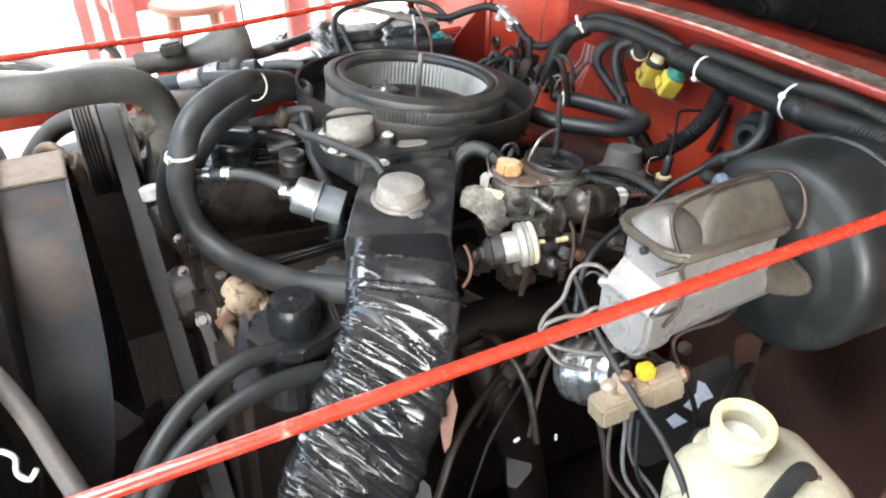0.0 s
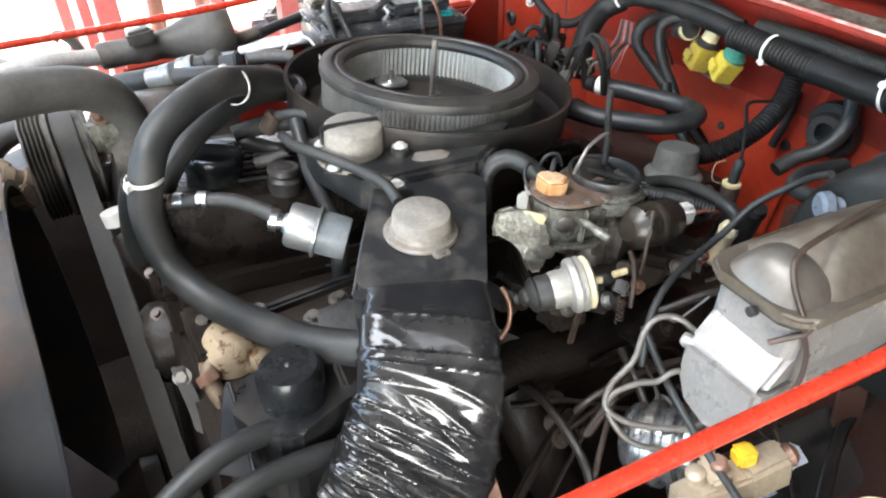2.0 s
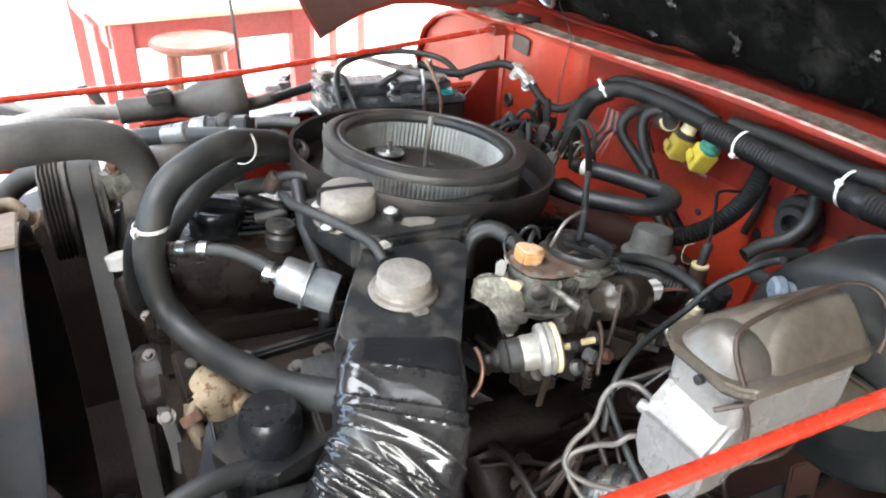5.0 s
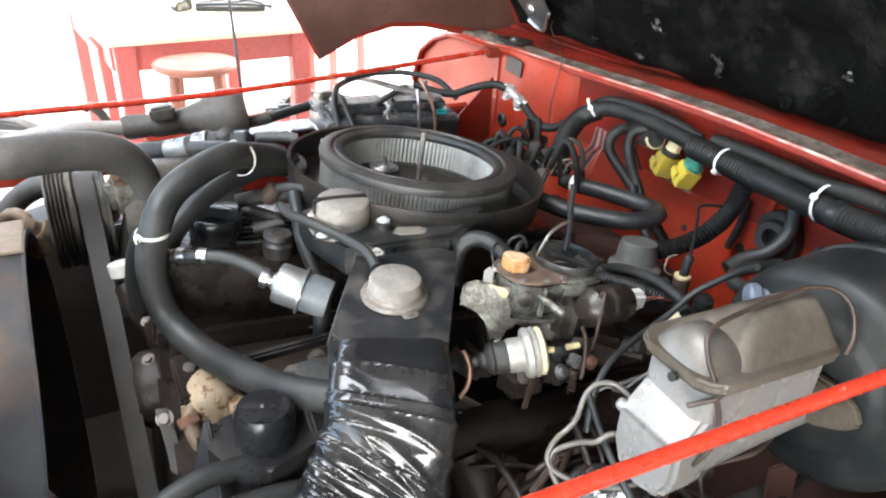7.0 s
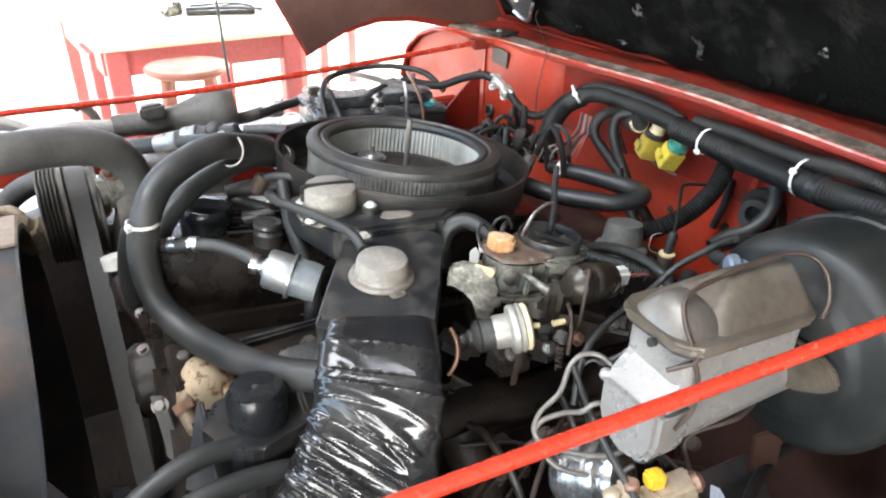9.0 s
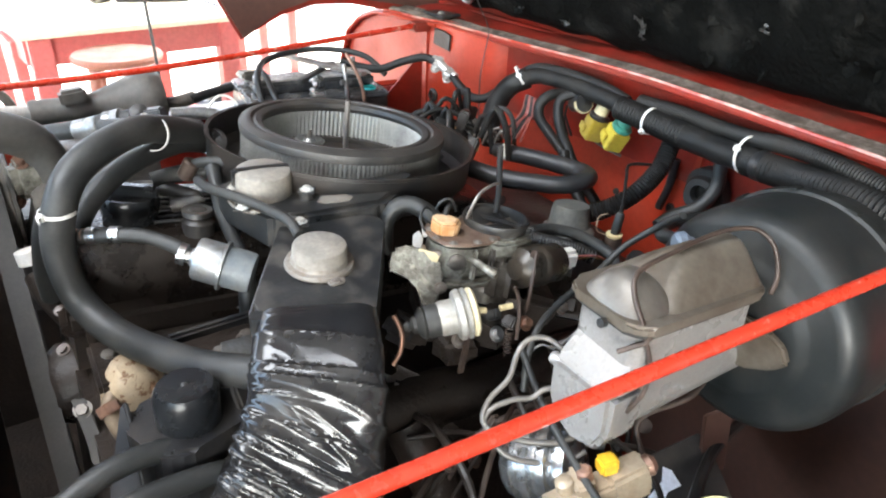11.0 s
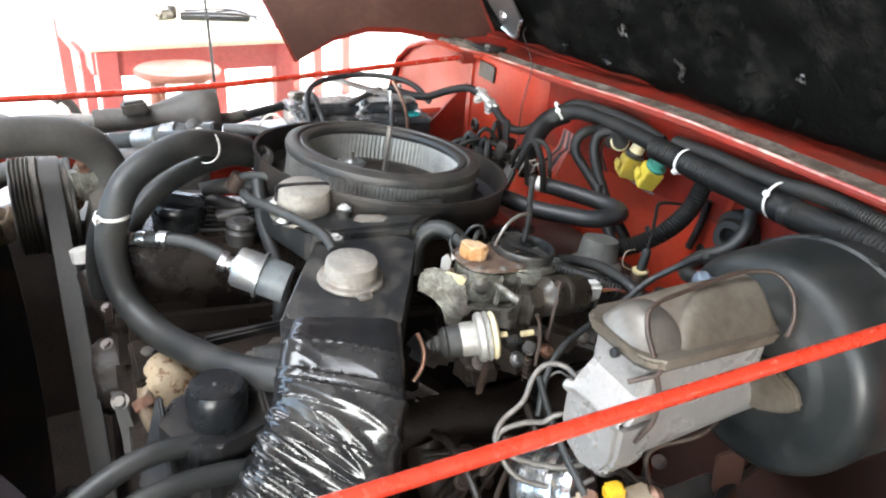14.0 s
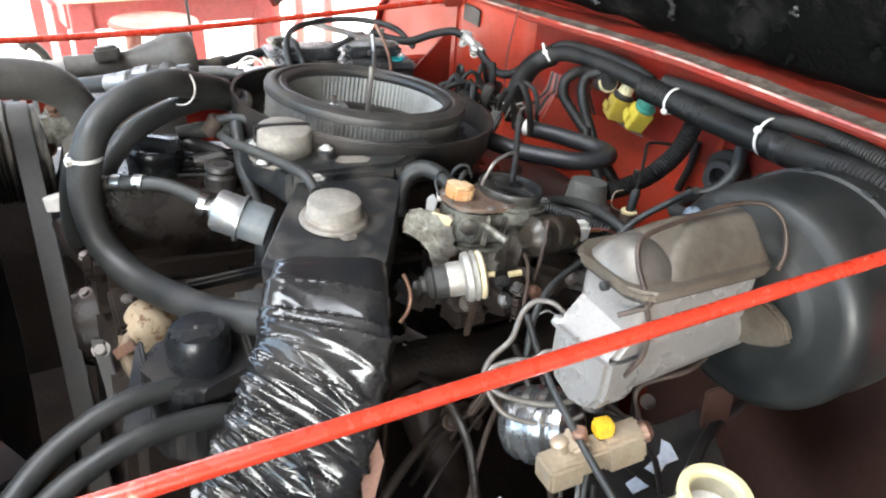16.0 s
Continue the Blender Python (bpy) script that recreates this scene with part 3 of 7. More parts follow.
def felt():
    bm = bmesh.new()
    nx, ny = 150, 110
    grid = []
    for j in range(ny + 1):
        row = []
        for i in range(nx + 1):
            u, v = -0.24 + 1.60 * i / nx, 0.034 + 1.126 * j / ny
            e = noise.fractal(Vector((u * 9, v * 9, 2.0)), 1.0, 2.0, 5)
            lump = 0.010 * e + 0.018 * max(0.0, noise.noise(Vector((u * 4, v * 5, 7.0))))
            hem = min(1.0, (j + 0.3) / 3) * min(1.0, (nx - i + 0.3) / 3)
            ragged = 0.012 * noise.noise(Vector((u * 14, 0, 3))) if j == 0 else 0
            row.append(bm.verts.new(HOOD @ Vector((u, v + ragged, 0.002 + (0.016 + lump) * hem))))
        grid.append(row)
    for a, b in zip(grid, grid[1:]):
        for i in range(nx):
            bm.faces.new((a[i], a[i + 1], b[i + 1], b[i]))
    return bm


blanket = part("insulation", felt(), FELT, hood, "lumpy black felt insulation")
FILM = surface("crinkled_clear_film", (0.028, 0.028, 0.027), 0.45, dust=(0.018, 0.018, 0.017), amount=0.8, scale=40, fine=160, bump=0.8, depth=0.003)
rng = random.Random(5)
for u, v, w, h in ((0.855, 0.153, 0.026, 0.022), (0.736, 0.105, 0.022, 0.040), (0.92, 0.077, 0.022, 0.010), (0.52, 0.15, 0.014, 0.012), (1.042, 0.083, 0.022, 0.010)):
    bm = bmesh.new()
    n = 7
    g = [[bm.verts.new(HOOD @ Vector((u + w * (i / n - 0.5) * (1 + 0.3 * noise.noise(Vector((i, j, u * 50)))) + 0.15 * w * noise.noise(Vector((j, u * 9, 1))),
                                      v + h * (j / n - 0.5) + 0.25 * h * noise.noise(Vector((i * 0.7, u * 70, 2))),
                                      0.028 + 0.006 * noise.noise(Vector((i * 0.8, j * 0.8, u * 30)))))) for i in range(n + 1)] for j in range(n + 1)]
    for j in range(n):
        for i in range(n):
            if abs(i - 3 + 1.6 * math.sin(j + u * 40)) < 1.2 + 1.4 * rng.random():
                bm.faces.new((g[j][i], g[j][i + 1], g[j + 1][i + 1], g[j + 1][i]))
    bmesh.ops.delete(bm, geom=[q for q in bm.verts if not q.link_faces], context="VERTS")
    part("torn_film", bm, FILM, blanket)
# frayed flaps of felt that curl off the blanket
rng = random.Random(14)
for k in range(36):
    u, v, a = rng.uniform(0.28, 1.16), 0.085 + 0.44 * rng.random() ** 1.4, rng.uniform(-0.7, 0.7)
    w, h = rng.uniform(0.005, 0.013), rng.uniform(0.010, 0.024)
    bm, g = bmesh.new(), []
    for j in range(7):
        f = j / 6
        half = w * math.sin(math.pi * (0.12 + 0.80 * f)) * (1 + 0.35 * noise.noise(Vector((k, j * 0.9, 1))))
        row = []
        for i in range(5):
            p, q = half * (i / 2 - 1), -h * f
            lift = 0.028 + 0.008 * f * f + 0.005 * math.cos(i * 1.6 + k) * f + 0.004 * noise.noise(Vector((i * 0.8, j * 0.7, k)))
            row.append(bm.verts.new(HOOD @ Vector((u + p * math.cos(a) - q * math.sin(a), max(0.030, v + p * math.sin(a) + q * math.cos(a)), lift))))
        g.append(row)
    for r0, r1 in zip(g, g[1:]):
        for i in range(4):
            bm.faces.new((r0[i], r0[i + 1], r1[i + 1], r1[i]))
    part("frayed_flap", bm, FELT, blanket)
# right-hand skirt of the hood, with a dark brown sheet over its inside
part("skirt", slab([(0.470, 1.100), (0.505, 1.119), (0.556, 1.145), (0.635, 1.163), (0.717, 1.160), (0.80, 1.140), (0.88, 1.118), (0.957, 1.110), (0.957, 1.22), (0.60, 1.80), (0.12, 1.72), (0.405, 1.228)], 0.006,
     Matrix(((1, 0, 0, 0), (0, 0, 1, 1.424), (0, 1, 0, 0), (0, 0, 0, 1))), 0.002), RED_SHADED, hood, "red skirt with a pointed lower corner")
part("skirt_inside", slab([(0.473, 1.106), (0.507, 1.126), (0.556, 1.153), (0.63, 1.173), (0.715, 1.170), (0.86, 1.146), (0.905, 1.128), (0.954, 1.122), (0.954, 1.222), (0.61, 1.775), (0.13, 1.70), (0.408, 1.229)], 0.004,
     Matrix(((1, 0, 0, 0), (0, 0, 1, 1.4185), (0, 1, 0, 0), (0, 0, 0, 1)))), DARK_BROWN, hood)
plate = part("striker_plate", roughen(slab([(0.065, 0.10), (0.032, -0.018), (0.004, -0.036), (-0.015, -0.036), (-0.060, 0.012), (-0.055, 0.10)], 0.004, HOOD @ pose(1.195, 0.118, 0.044, 4, 0, 0), 0.0015), 0.003, 24), GREY_PLASTIC, hood, "grey bent striker plate")
part("worn_edge", tube([HOOD @ Vector((1.225, 0.098, 0.0475)), HOOD @ Vector((1.199, 0.083, 0.0475)), HOOD @ Vector((1.180, 0.083, 0.0475)), HOOD @ Vector((1.158, 0.106, 0.048)), HOOD @ Vector((1.136, 0.130, 0.048))], 0.0035, 8, 0.01), STEEL, plate, "bright worn steel edge")
part("bolt", bolt_head(HOOD @ Vector((1.200, 0.128, 0.047)), (-0.8, 0, -0.6), 0.009, 0.007), STEEL, plate)
solo("hood_prop_rod", tube([(0.283, 1.33, 1.052), (0.281, 1.33, 1.12), (0.276, 1.33, 1.243), (0.268, 1.33, 1.40)], 0.0028, 8, 0.02), BLACK_METAL, "thin dark steel hood prop rod", "prop rod")
solo("release_wire", tube([(0.868, 1.160, 1.212), (0.860, 1.155, 1.200), (0.838, 1.107, 1.186), (0.812, 1.050, 1.170), (0.804, 1.036, 1.155), (0.786, 1.028, 1.090), (0.776, 1.014, 1.035), (0.772, 1.006, 1.00)], 0.0011, 6), BLACK, "thin black wire dangling over the firewall", "wire")

# ---- air cleaner ----
PAN = surface("oily_black_pan", (0.010, 0.010, 0.010), 0.42, dust=(0.030, 0.022, 0.017), amount=0.8, scale=12, fine=200, bump=0.25)
PLEAT_DIRTY = surface("sooty_pleated_paper", (0.20, 0.20, 0.19), 0.85, dust=(0.07, 0.06, 0.05), amount=0.9, scale=9, fine=400, bump=0.3)
TILT = pose(0.398, 0.80, 1.112, 0, 6.6, 0)
cleaner = thing("air_cleaner", (0.398, 0.80, 1.03), "open round air cleaner with a black pan and no lid", "air cleaner")
part("pan", lathe([(0.170, -0.007), (0.1745, -0.006), (0.1745, -0.010), (0.1725, -0.011), (0.1715, -0.044), (0.160, -0.060), (0.06, -0.066), (0.0, -0.066), (0.0, -0.052), (0.112, -0.050), (0.158, -0.051), (0.1685, -0.040), (0.170, -0.007)], TILT, 72), PAN, cleaner)


def pleats(r0, r1, z0, z1, n, wall):
    """A zigzag paper wall."""
    bm = bmesh.new()
    top, low = [], []
    for k in range(2 * n):
        a, r = math.pi * k / n, (r1 if k % 2 else r0)
        top.append(Vector((r * math.cos(a), r * math.sin(a), z1)))
        low.append(Vector((r * math.cos(a), r * math.sin(a), z0)))
    return skin(bm, [[TILT @ v for v in low], [TILT @ v for v in top]], cap=False)


element = part("filter_element", lathe([(0.1105, -0.048), (0.128, -0.048), (0.128, 0.002), (0.1105, 0.002), (0.1105, -0.048)], TILT, 72), PLEAT, cleaner, "grey-white pleated filter element")
part("inner_pleats", pleats(0.1060, 0.1102, -0.048, 0.004, 110, 0.001), PLEAT, element)
part("outer_pleats", pleats(0.1284, 0.1302, -0.048, 0.004, 150, 0.001), PLEAT_DIRTY, element)


def netting():
    """The diamond mesh round the element."""
    bm = bmesh.new()
    n, rows = 190, 8
    h = 0.046
    w = 0.0007
    for k in range(n):
        for s in (1, -1):
            pts = []
            for j in range(rows + 1):
                a = 2 * math.pi * (k + s * j * 0.5) / n
                for dz in (-w, w):
                    pts.append(TILT @ Vector((0.1312 * math.cos(a), 0.1312 * math.sin(a), -0.046 + h * j / rows + dz)))
            vs = [bm.verts.new(p) for p in pts]
            for j in range(rows):
                bm.faces.new((vs[2 * j], vs[2 * j + 2], vs[2 * j + 3], vs[2 * j + 1]))
    return bm


part("wire_mesh", netting(), MESH_METAL, element)
part("top_ring", lathe([(0.1035, 0.001), (0.1045, 0.006), (0.108, 0.0085), (0.1125, 0.0085), (0.1145, 0.0065), (0.1165, 0.0065), (0.1185, 0.0095), (0.125, 0.0095), (0.1285, 0.007), (0.1325, 0.006), (0.1337, 0.002),
                        (0.133, -0.004), (0.1285, -0.005), (0.107, -0.005), (0.1035, 0.001)], TILT, 72), FILTER_RUBBER, element, "grey rubber sealing ring")
part("bottom_ring", lathe([(0.104, -0.050), (0.104, -0.043), (0.110, -0.041), (0.130, -0.041), (0.1335, -0.044), (0.1335, -0.050), (0.104, -0.050)], TILT, 72), FILTER_RUBBER, element)
part("stud", tube([(0.4005, 0.802, 1.062), (0.402, 0.801, 1.105), (0.4055, 0.7985, 1.150)], 0.0036, 10, 0.01), DULL_STEEL, cleaner, "tall threaded steel stud")
nut = part("disc", lathe([(0, 0.007), (0.007, 0.007), (0.009, 0.003), (0.018, 0.006), (0.022, 0.003), (0.020, 0.0), (0, 0.0)], along((0.385, 0.888, 1.068), (0.11, 0, 1)), 28), STEEL, cleaner)
part("knob", lathe([(0, 0.020), (0.003, 0.019), (0.0035, 0.006), (0.005, 0.005)], along((0.385, 0.888, 1.066), (0.11, 0, 1)), 12), DULL_STEEL, nut)
part("rib", block((0.11, 0.007, 0.006), pose(0.44, 0.79, 1.0605, 0, 6.6, -35), 0.002), BLACK_METAL, cleaner)
for ex, ey in ((0.36, 0.83), (0.43, 0.845), (0.455, 0.80)):
    part("rivet", bolt_head((ex, ey, 1.112 - 0.049 - (ex - 0.398) * 0.116), (0.116, 0, 1), 0.004, 0.003), DULL_STEEL, cleaner)
# snorkel: platform next to the pan and the lower box ahead of it
snorkel = part("snorkel", roughen(slab([(0.205, 0.735), (0.232, 0.632), (0.262, 0.622), (0.352, 0.608), (0.425, 0.655), (0.40, 0.76), (0.30, 0.78)], 0.045, pose(0, 0, 1.050), 0.006), 0.0012, 30), BLACK_METAL, cleaner)
SB = pose(0.2585, 0.553, 1.0745, 5.5, 1.0, -31.5)
part("snorkel_box", roughen(slab(rounded(0.110, 0.172, 0.014), 0.062, SB @ pose(0, 0, -0.062), 0.004), 0.0010, 40), BLACK_METAL, cleaner)
part("seam", tube([SB @ Vector((-0.056, -0.086, -0.004)), SB @ Vector((-0.0565, 0.0, -0.006)), SB @ Vector((-0.053, 0.084, -0.004))], 0.0022, 8), BLACK_METAL, cleaner)
part("label_plate", slab([(-0.020, -0.004), (-0.012, -0.010), (0.014, -0.010), (0.020, -0.002), (0.013, 0.008), (-0.014, 0.009)], 0.0012, pose(0.309, 0.637, 1.0955, 0, 0, -14)), CAP_RIM, cleaner)
part("bolt_boss", lathe([(0.009, -0.012), (0.0085, -0.001), (0.0, -0.001)], pose(0.2840, 0.655, 1.105), 20), BLACK_METAL, cleaner)


BOLT_WHITE = surface("pale_zinc_bolt", (0.60, 0.60, 0.58), 0.4, metal=0.3, dust=(0.40, 0.38, 0.35), amount=0.6, scale=80, bump=0.1)


def vacuum_cap(p, r, h, slot):
    m = along(p, (0.03, -0.07, 1))
    cap = part("vacuum_motor", lathe([(r * 0.99, 0.002), (r * 0.97, h * 0.82), (r * 0.93, h * 0.95), (r * 0.84, h), (0, h * 1.02)], m, 40), CAP_GREY, cleaner, "dusty grey domed vacuum motor")
    part("rim", lathe([(r * 0.97, 0.0), (r * 1.22, 0.0), (r * 1.25, 0.002), (r * 1.21, 0.005), (r * 1.04, 0.006), (r * 0.98, 0.010)], m, 40), CAP_RIM, cap)
    if slot:
        part("strap", block((r * 1.90, 0.0085, 0.004), m @ pose(0, 0.003, h * 0.985, 0, 0, -28), 0.0012), BLACK_METAL, cap)
        part("strap_end", block((0.003, 0.008, h * 0.5), m @ pose(-r * 0.86, 0.003 + r * 0.455, h * 0.76, 0, 0, -28), 0.001), BLACK_METAL, cap)
    else:
        part("tab", slab(rounded(0.016, 0.013, 0.004), 0.002, m @ pose(-0.013, -r * 1.18, 0.001, 0, 0, -22)), CAP_RIM, cap)
        part("tab_screw", bolt_head(m @ Vector((-0.0135, -r * 1.20, 0.003)), (0, 0, 1), 0.0032, 0.002), DULL_STEEL, cap)
    return cap


vacuum_cap((0.250, 0.548, 1.0735), 0.0275, 0.024, False)
vacuum_cap((0.247, 0.690, 1.088), 0.0315, 0.037, True)
for q in ((0.2840, 0.655, 1.104), (0.2555, 0.607, 1.0925), (0.215, 0.665, 1.094), (0.222, 0.716, 1.096)):
    bolt = part("bolt", bolt_head(q, (0, 0, 1), 0.005, 0.005, 1.5), BOLT_WHITE, cleaner)
    part("clip_plate", block((0.018, 0.016, 0.002), pose(q[0], q[1], q[2], 0, 0, -30), 0.0006), BLACK_METAL, bolt)

# ---- tape-wrapped intake duct ----
TAPE = surface("black_glossy_tape", (0.012, 0.012, 0.013), 0.19, dust=(0.026, 0.024, 0.022), amount=0.7, scale=26, fine=160, bump=0.08, depth=0.001, rough_var=0.07, spec=0.5)


def duct_sections():
    """Centre, across, up and sizes along the duct."""
    rows = [((0.222, 0.488, 1.042), 0.105, 0.064), ((0.205, 0.452, 1.034), 0.112, 0.066), ((0.192, 0.428, 1.008), 0.122, 0.066), ((0.174, 0.415, 0.965), 0.130, 0.066),
            ((0.148, 0.405, 0.915), 0.134, 0.068), ((0.113, 0.395, 0.855), 0.136, 0.070), ((0.077, 0.380, 0.78), 0.136, 0.072)]
    line = curve_points([r[0] for r in rows], 0.0010)
    n = len(line)
    k = np.linspace(0, len(rows) - 1, n)
    wide, deep = (np.interp(k, range(len(rows)), [r[c] for r in rows]) for c in (1, 2))
    return line, wide, deep


EDGES = (0.028, 0.047, 0.053, 0.083, 0.106, 0.121, 0.146, 0.171, 0.187, 0.214, 0.236, 0.262, 0.285, 0.31)


def wrapped_duct():
    line, wide, deep = duct_sections()
    outline = rounded(1.0, 1.0, 0.20, 10)
    fine = []
    for a, b in zip(outline, outline[1:] + outline[:1]):
        for k in range(2 if math.dist(a, b) < 0.2 else 70):
            s = k / (2 if math.dist(a, b) < 0.2 else 70)
            fine.append((a[0] + (b[0] - a[0]) * s, a[1] + (b[1] - a[1]) * s))
    rings = []
    across0 = Vector((0.86, -0.51, 0)).normalized()
    for i, p in enumerate(line):
        t = (line[min(i + 1, len(line) - 1)] - line[max(i - 1, 0)]).normalized()
        across = (across0 - t * across0.dot(t)).normalized()
        up = across.cross(t)
        if up.z < 0 and up.y > 0:
            up = -up
        ring = []
        far = i * 0.0010
        for u, v in fine:
            lean = 0.010 + 0.16 * max(0.0, far - 0.05)
            wob = noise.noise(Vector((u * 1.7, far * 14, v)))
            lay = far - lean * (u + 0.5) + 0.003 * wob
            rise = 0.0
            # each turn of the tape ends in a thin edge that lies over the turn below
            for e in EDGES:
                q = lay - e
                if -0.0012 < q < 0.020:
                    rise += 0.0013 * ((q + 0.0012) / 0.0012 if q < 0 else max(0.0, 1 - q / 0.020)) + 0.0007 * math.exp(-(q / 0.0010) ** 2)
            low = min(1.0, max(0.0, (far - 0.040) * 14))
            side = max(0.0, min(1.0, (0.10 - u) * 2.2))
            s1 = far - 0.42 * wide[i] * (u + 0.5) + 0.006 * wob
            n1 = noise.noise(Vector((s1 * 46, u * 1.2, v * 0.5)))
            fold = 0.0047 * low * (max(0.0, 1 - abs(n1) / 0.45) ** 1.5 - 0.3)
            s2 = far - (0.20 + 0.25 * noise.noise(Vector((far * 12, 4.0, 0.4)))) * wide[i] * u
            n2 = noise.noise(Vector((s2 * 120, u * 2.2 + 5, v * 0.6)))
            corner = 1.0 - 0.75 * min(1.0, max(0.0, (abs(u) - 0.40) / 0.06))
            pucker = 0.0024 * corner * (0.25 + 0.75 * low) * (0.25 + 0.75 * side) * max(0.0, 1 - abs(n2) / 0.30) ** 2
            n3 = noise.noise(Vector((far * 260 - u * 9, u * 6, v * 2)))
            crinkle = 0.0008 * corner * side * low * n3
            dent = 0.0022 * low * noise.noise(Vector((far * 24 + u, u * 2.6, v * 2 + 3)))
            ring.append(p + across * (u * wide[i]) + up * (v * deep[i]) + (across * u + up * v).normalized() * (rise + fold + pucker + crinkle + dent))
        rings.append(ring)
    return skin(bmesh.new(), rings)


duct = thing("intake_duct", (0.115, 0.362, 0.75), "intake duct wrapped in shiny black plastic tape", "air duct")
part("wrapping", wrapped_duct(), TAPE, duct)
part("collar", slab(rounded(0.112, 0.012, 0.004), 0.064, SB @ pose(0, -0.089, -0.064), 0.002), BLACK_METAL, duct)
PEEL = surface("pinkish_tape_backing", (0.36, 0.20, 0.15), 0.6, dust=(0.20, 0.11, 0.085), amount=0.8, scale=40, bump=0.3)
part("peeled_tape", roughen(slab([(-0.010, 0.052), (0.008, 0.056), (0.013, 0.020), (0.012, -0.012), (0.003, -0.030), (-0.006, -0.046), (-0.016, -0.054), (-0.012, -0.034), (-0.012, -0.018), (-0.004, -0.014), (-0.014, -0.004), (-0.013, 0.014)], 0.002,
     along((0.206, 0.366, 0.940), (0.10, -0.88, 0.42)), 0.0006), 0.003, 60), PEEL, duct, "pinkish torn strip of tape backing")

# ---- brake booster and master cylinder ----
BA = Matrix(((0, 0, 1, 0.0), (0, 1, 0, 0.298), (-1, 0, 0, 1.042), (0, 0, 0, 1)))  # local z runs to the rear
booster = thing("brake_booster", (0.62, 0.283, 0.94), "round black painted brake booster on the firewall", "brake booster")
part("front_shell", lathe([(0.0, 0.562), (0.040, 0.560), (0.064, 0.5605), (0.068, 0.562), (0.074, 0.5655), (0.078, 0.567), (0.0965, 0.5695), (0.0995, 0.5702), (0.1055, 0.5735), (0.1100, 0.579), (0.1125, 0.586), (0.1133, 0.593), (0.1135, 0.600), (0.113, 0.655), (0.116, 0.657), (0.116, 0.664)], BA, 72), BOOSTER, booster)
part("rear_shell", lathe([(0.116, 0.664), (0.1155, 0.671), (0.110, 0.674), (0.106, 0.700), (0.100, 0.722), (0.060, 0.738), (0.055, 0.816)], BA, 72), BOOSTER, booster)
for k in range(12):
    a = radians(15 + 30 * k)
    part("crimp", block((0.012, 0.003, 0.012), BA @ Matrix.Translation((0.1162 * math.cos(a), 0.1162 * math.sin(a), 0.661)) @ pose(0, 0, 0, 0, 0, math.degrees(a) + 90), 0.001), BOOSTER, booster)
VALVE_AXIS = along((0.5563, 0.371, 1.0985), (0.87, -0.48, 0.04))
valve = part("check_valve", lathe([(0.0, -0.004), (0.0095, -0.004), (0.0125, -0.001), (0.0130, 0.006), (0.0105, 0.009), (0.0, 0.009)], VALVE_AXIS, 28), BLUE, booster, "pale blue plastic check valve")
part("nozzle", lathe([(0.0075, 0.008), (0.0075, 0.022), (0.0090, 0.024), (0.0090, 0.030), (0.0068, 0.032), (0.0068, 0.046), (0.0, 0.047)], VALVE_AXIS, 20), BLUE, valve)
part("grommet", lathe([(0.010, -0.004), (0.016, -0.003), (0.016, 0.004), (0.010, 0.006)], along((0.574, 0.362, 1.098), (-0.65, 0.1, 0.75)), 24), RUBBER, booster)

master = thing("master_cylinder", (0.46, 0.30, 0.97), "silver brake master cylinder with a rust-stained tin cap", "master cylinder")
MC = pose(0.461, 0.3045, 1.1085, 0, 1.5, -2.0)
part("reservoir", slab(rounded(0.140, 0.074, 0.012), 0.050, MC @ pose(0.004, 0, -0.050), 0.004), SILVER_PAINT, master)
bore = bmesh.new()
lathe([(0.0, 0.400), (0.026, 0.400), (0.031, 0.405), (0.031, 0.42), (0.029, 0.54), (0.029, 0.56)], Matrix(((0, 0, 1, 0.0), (0, 1, 0, 0.3045), (-1, 0, 0, 1.022), (0, 0, 0, 1))), 36, bore)
part("bore", bore, SILVER_PAINT, master)
part("lower_body", slab([(-0.060, -0.030), (0.078, -0.029), (0.078, 0.029), (-0.060, 0.030)], 0.048, MC @ pose(0, 0, -0.092), 0.007, None, 3), SILVER_PAINT, master)
part("nose", slab([(-0.036, 0.020), (0.036, 0.020), (0.036, -0.018), (0.026, -0.040), (0.0, -0.050), (-0.026, -0.040), (-0.036, -0.018)], 0.042, Matrix(((0, 0, 1, 0.3715), (1, 0, 0, 0.3045), (0, 1, 0, 1.034), (0, 0, 0, 1))), 0.005), SILVER_PAINT, master)
part("slope", slab([(0.372, 1.050), (0.398, 1.078), (0.44, 1.078), (0.44, 1.050)], 0.070, Matrix(((1, 0, 0, 0), (0, 0, -1, 0.3395), (0, 1, 0, 0), (0, 0, 0, 1))), 0.004), SILVER_PAINT, master)
part("outlet_boss", lathe([(0.006, -0.01), (0.0062, 0.006), (0.005, 0.009), (0, 0.009)], along((0.380, 0.337, 1.046), (-0.3, 1, 0.1)), 20), SILVER_PAINT, master)
part("outlet_boss", lathe([(0.010, -0.02), (0.0105, 0.008), (0.009, 0.012), (0, 0.012)], along((0.398, 0.30, 0.985), (-0.2, -0.3, -1)), 20), SILVER_PAINT, master)
for k in range(4):
    part("cast_mark", block((0.0012, 0.006, 0.007), pose(0.3712, 0.316 - 0.008 * k, 1.020), 0.0004), SILVER_PAINT, master)
cap = part("cap", slab(rounded(0.158, 0.090, 0.018), 0.009, MC @ pose(0.002, 0, 0.0), 0.003), RUSTY, master, "brown rust-stained tin cap")
part("rim", slab(rounded(0.152, 0.084, 0.016), 0.005, MC @ pose(0.002, 0, -0.004), 0.0015), RUBBER, cap)


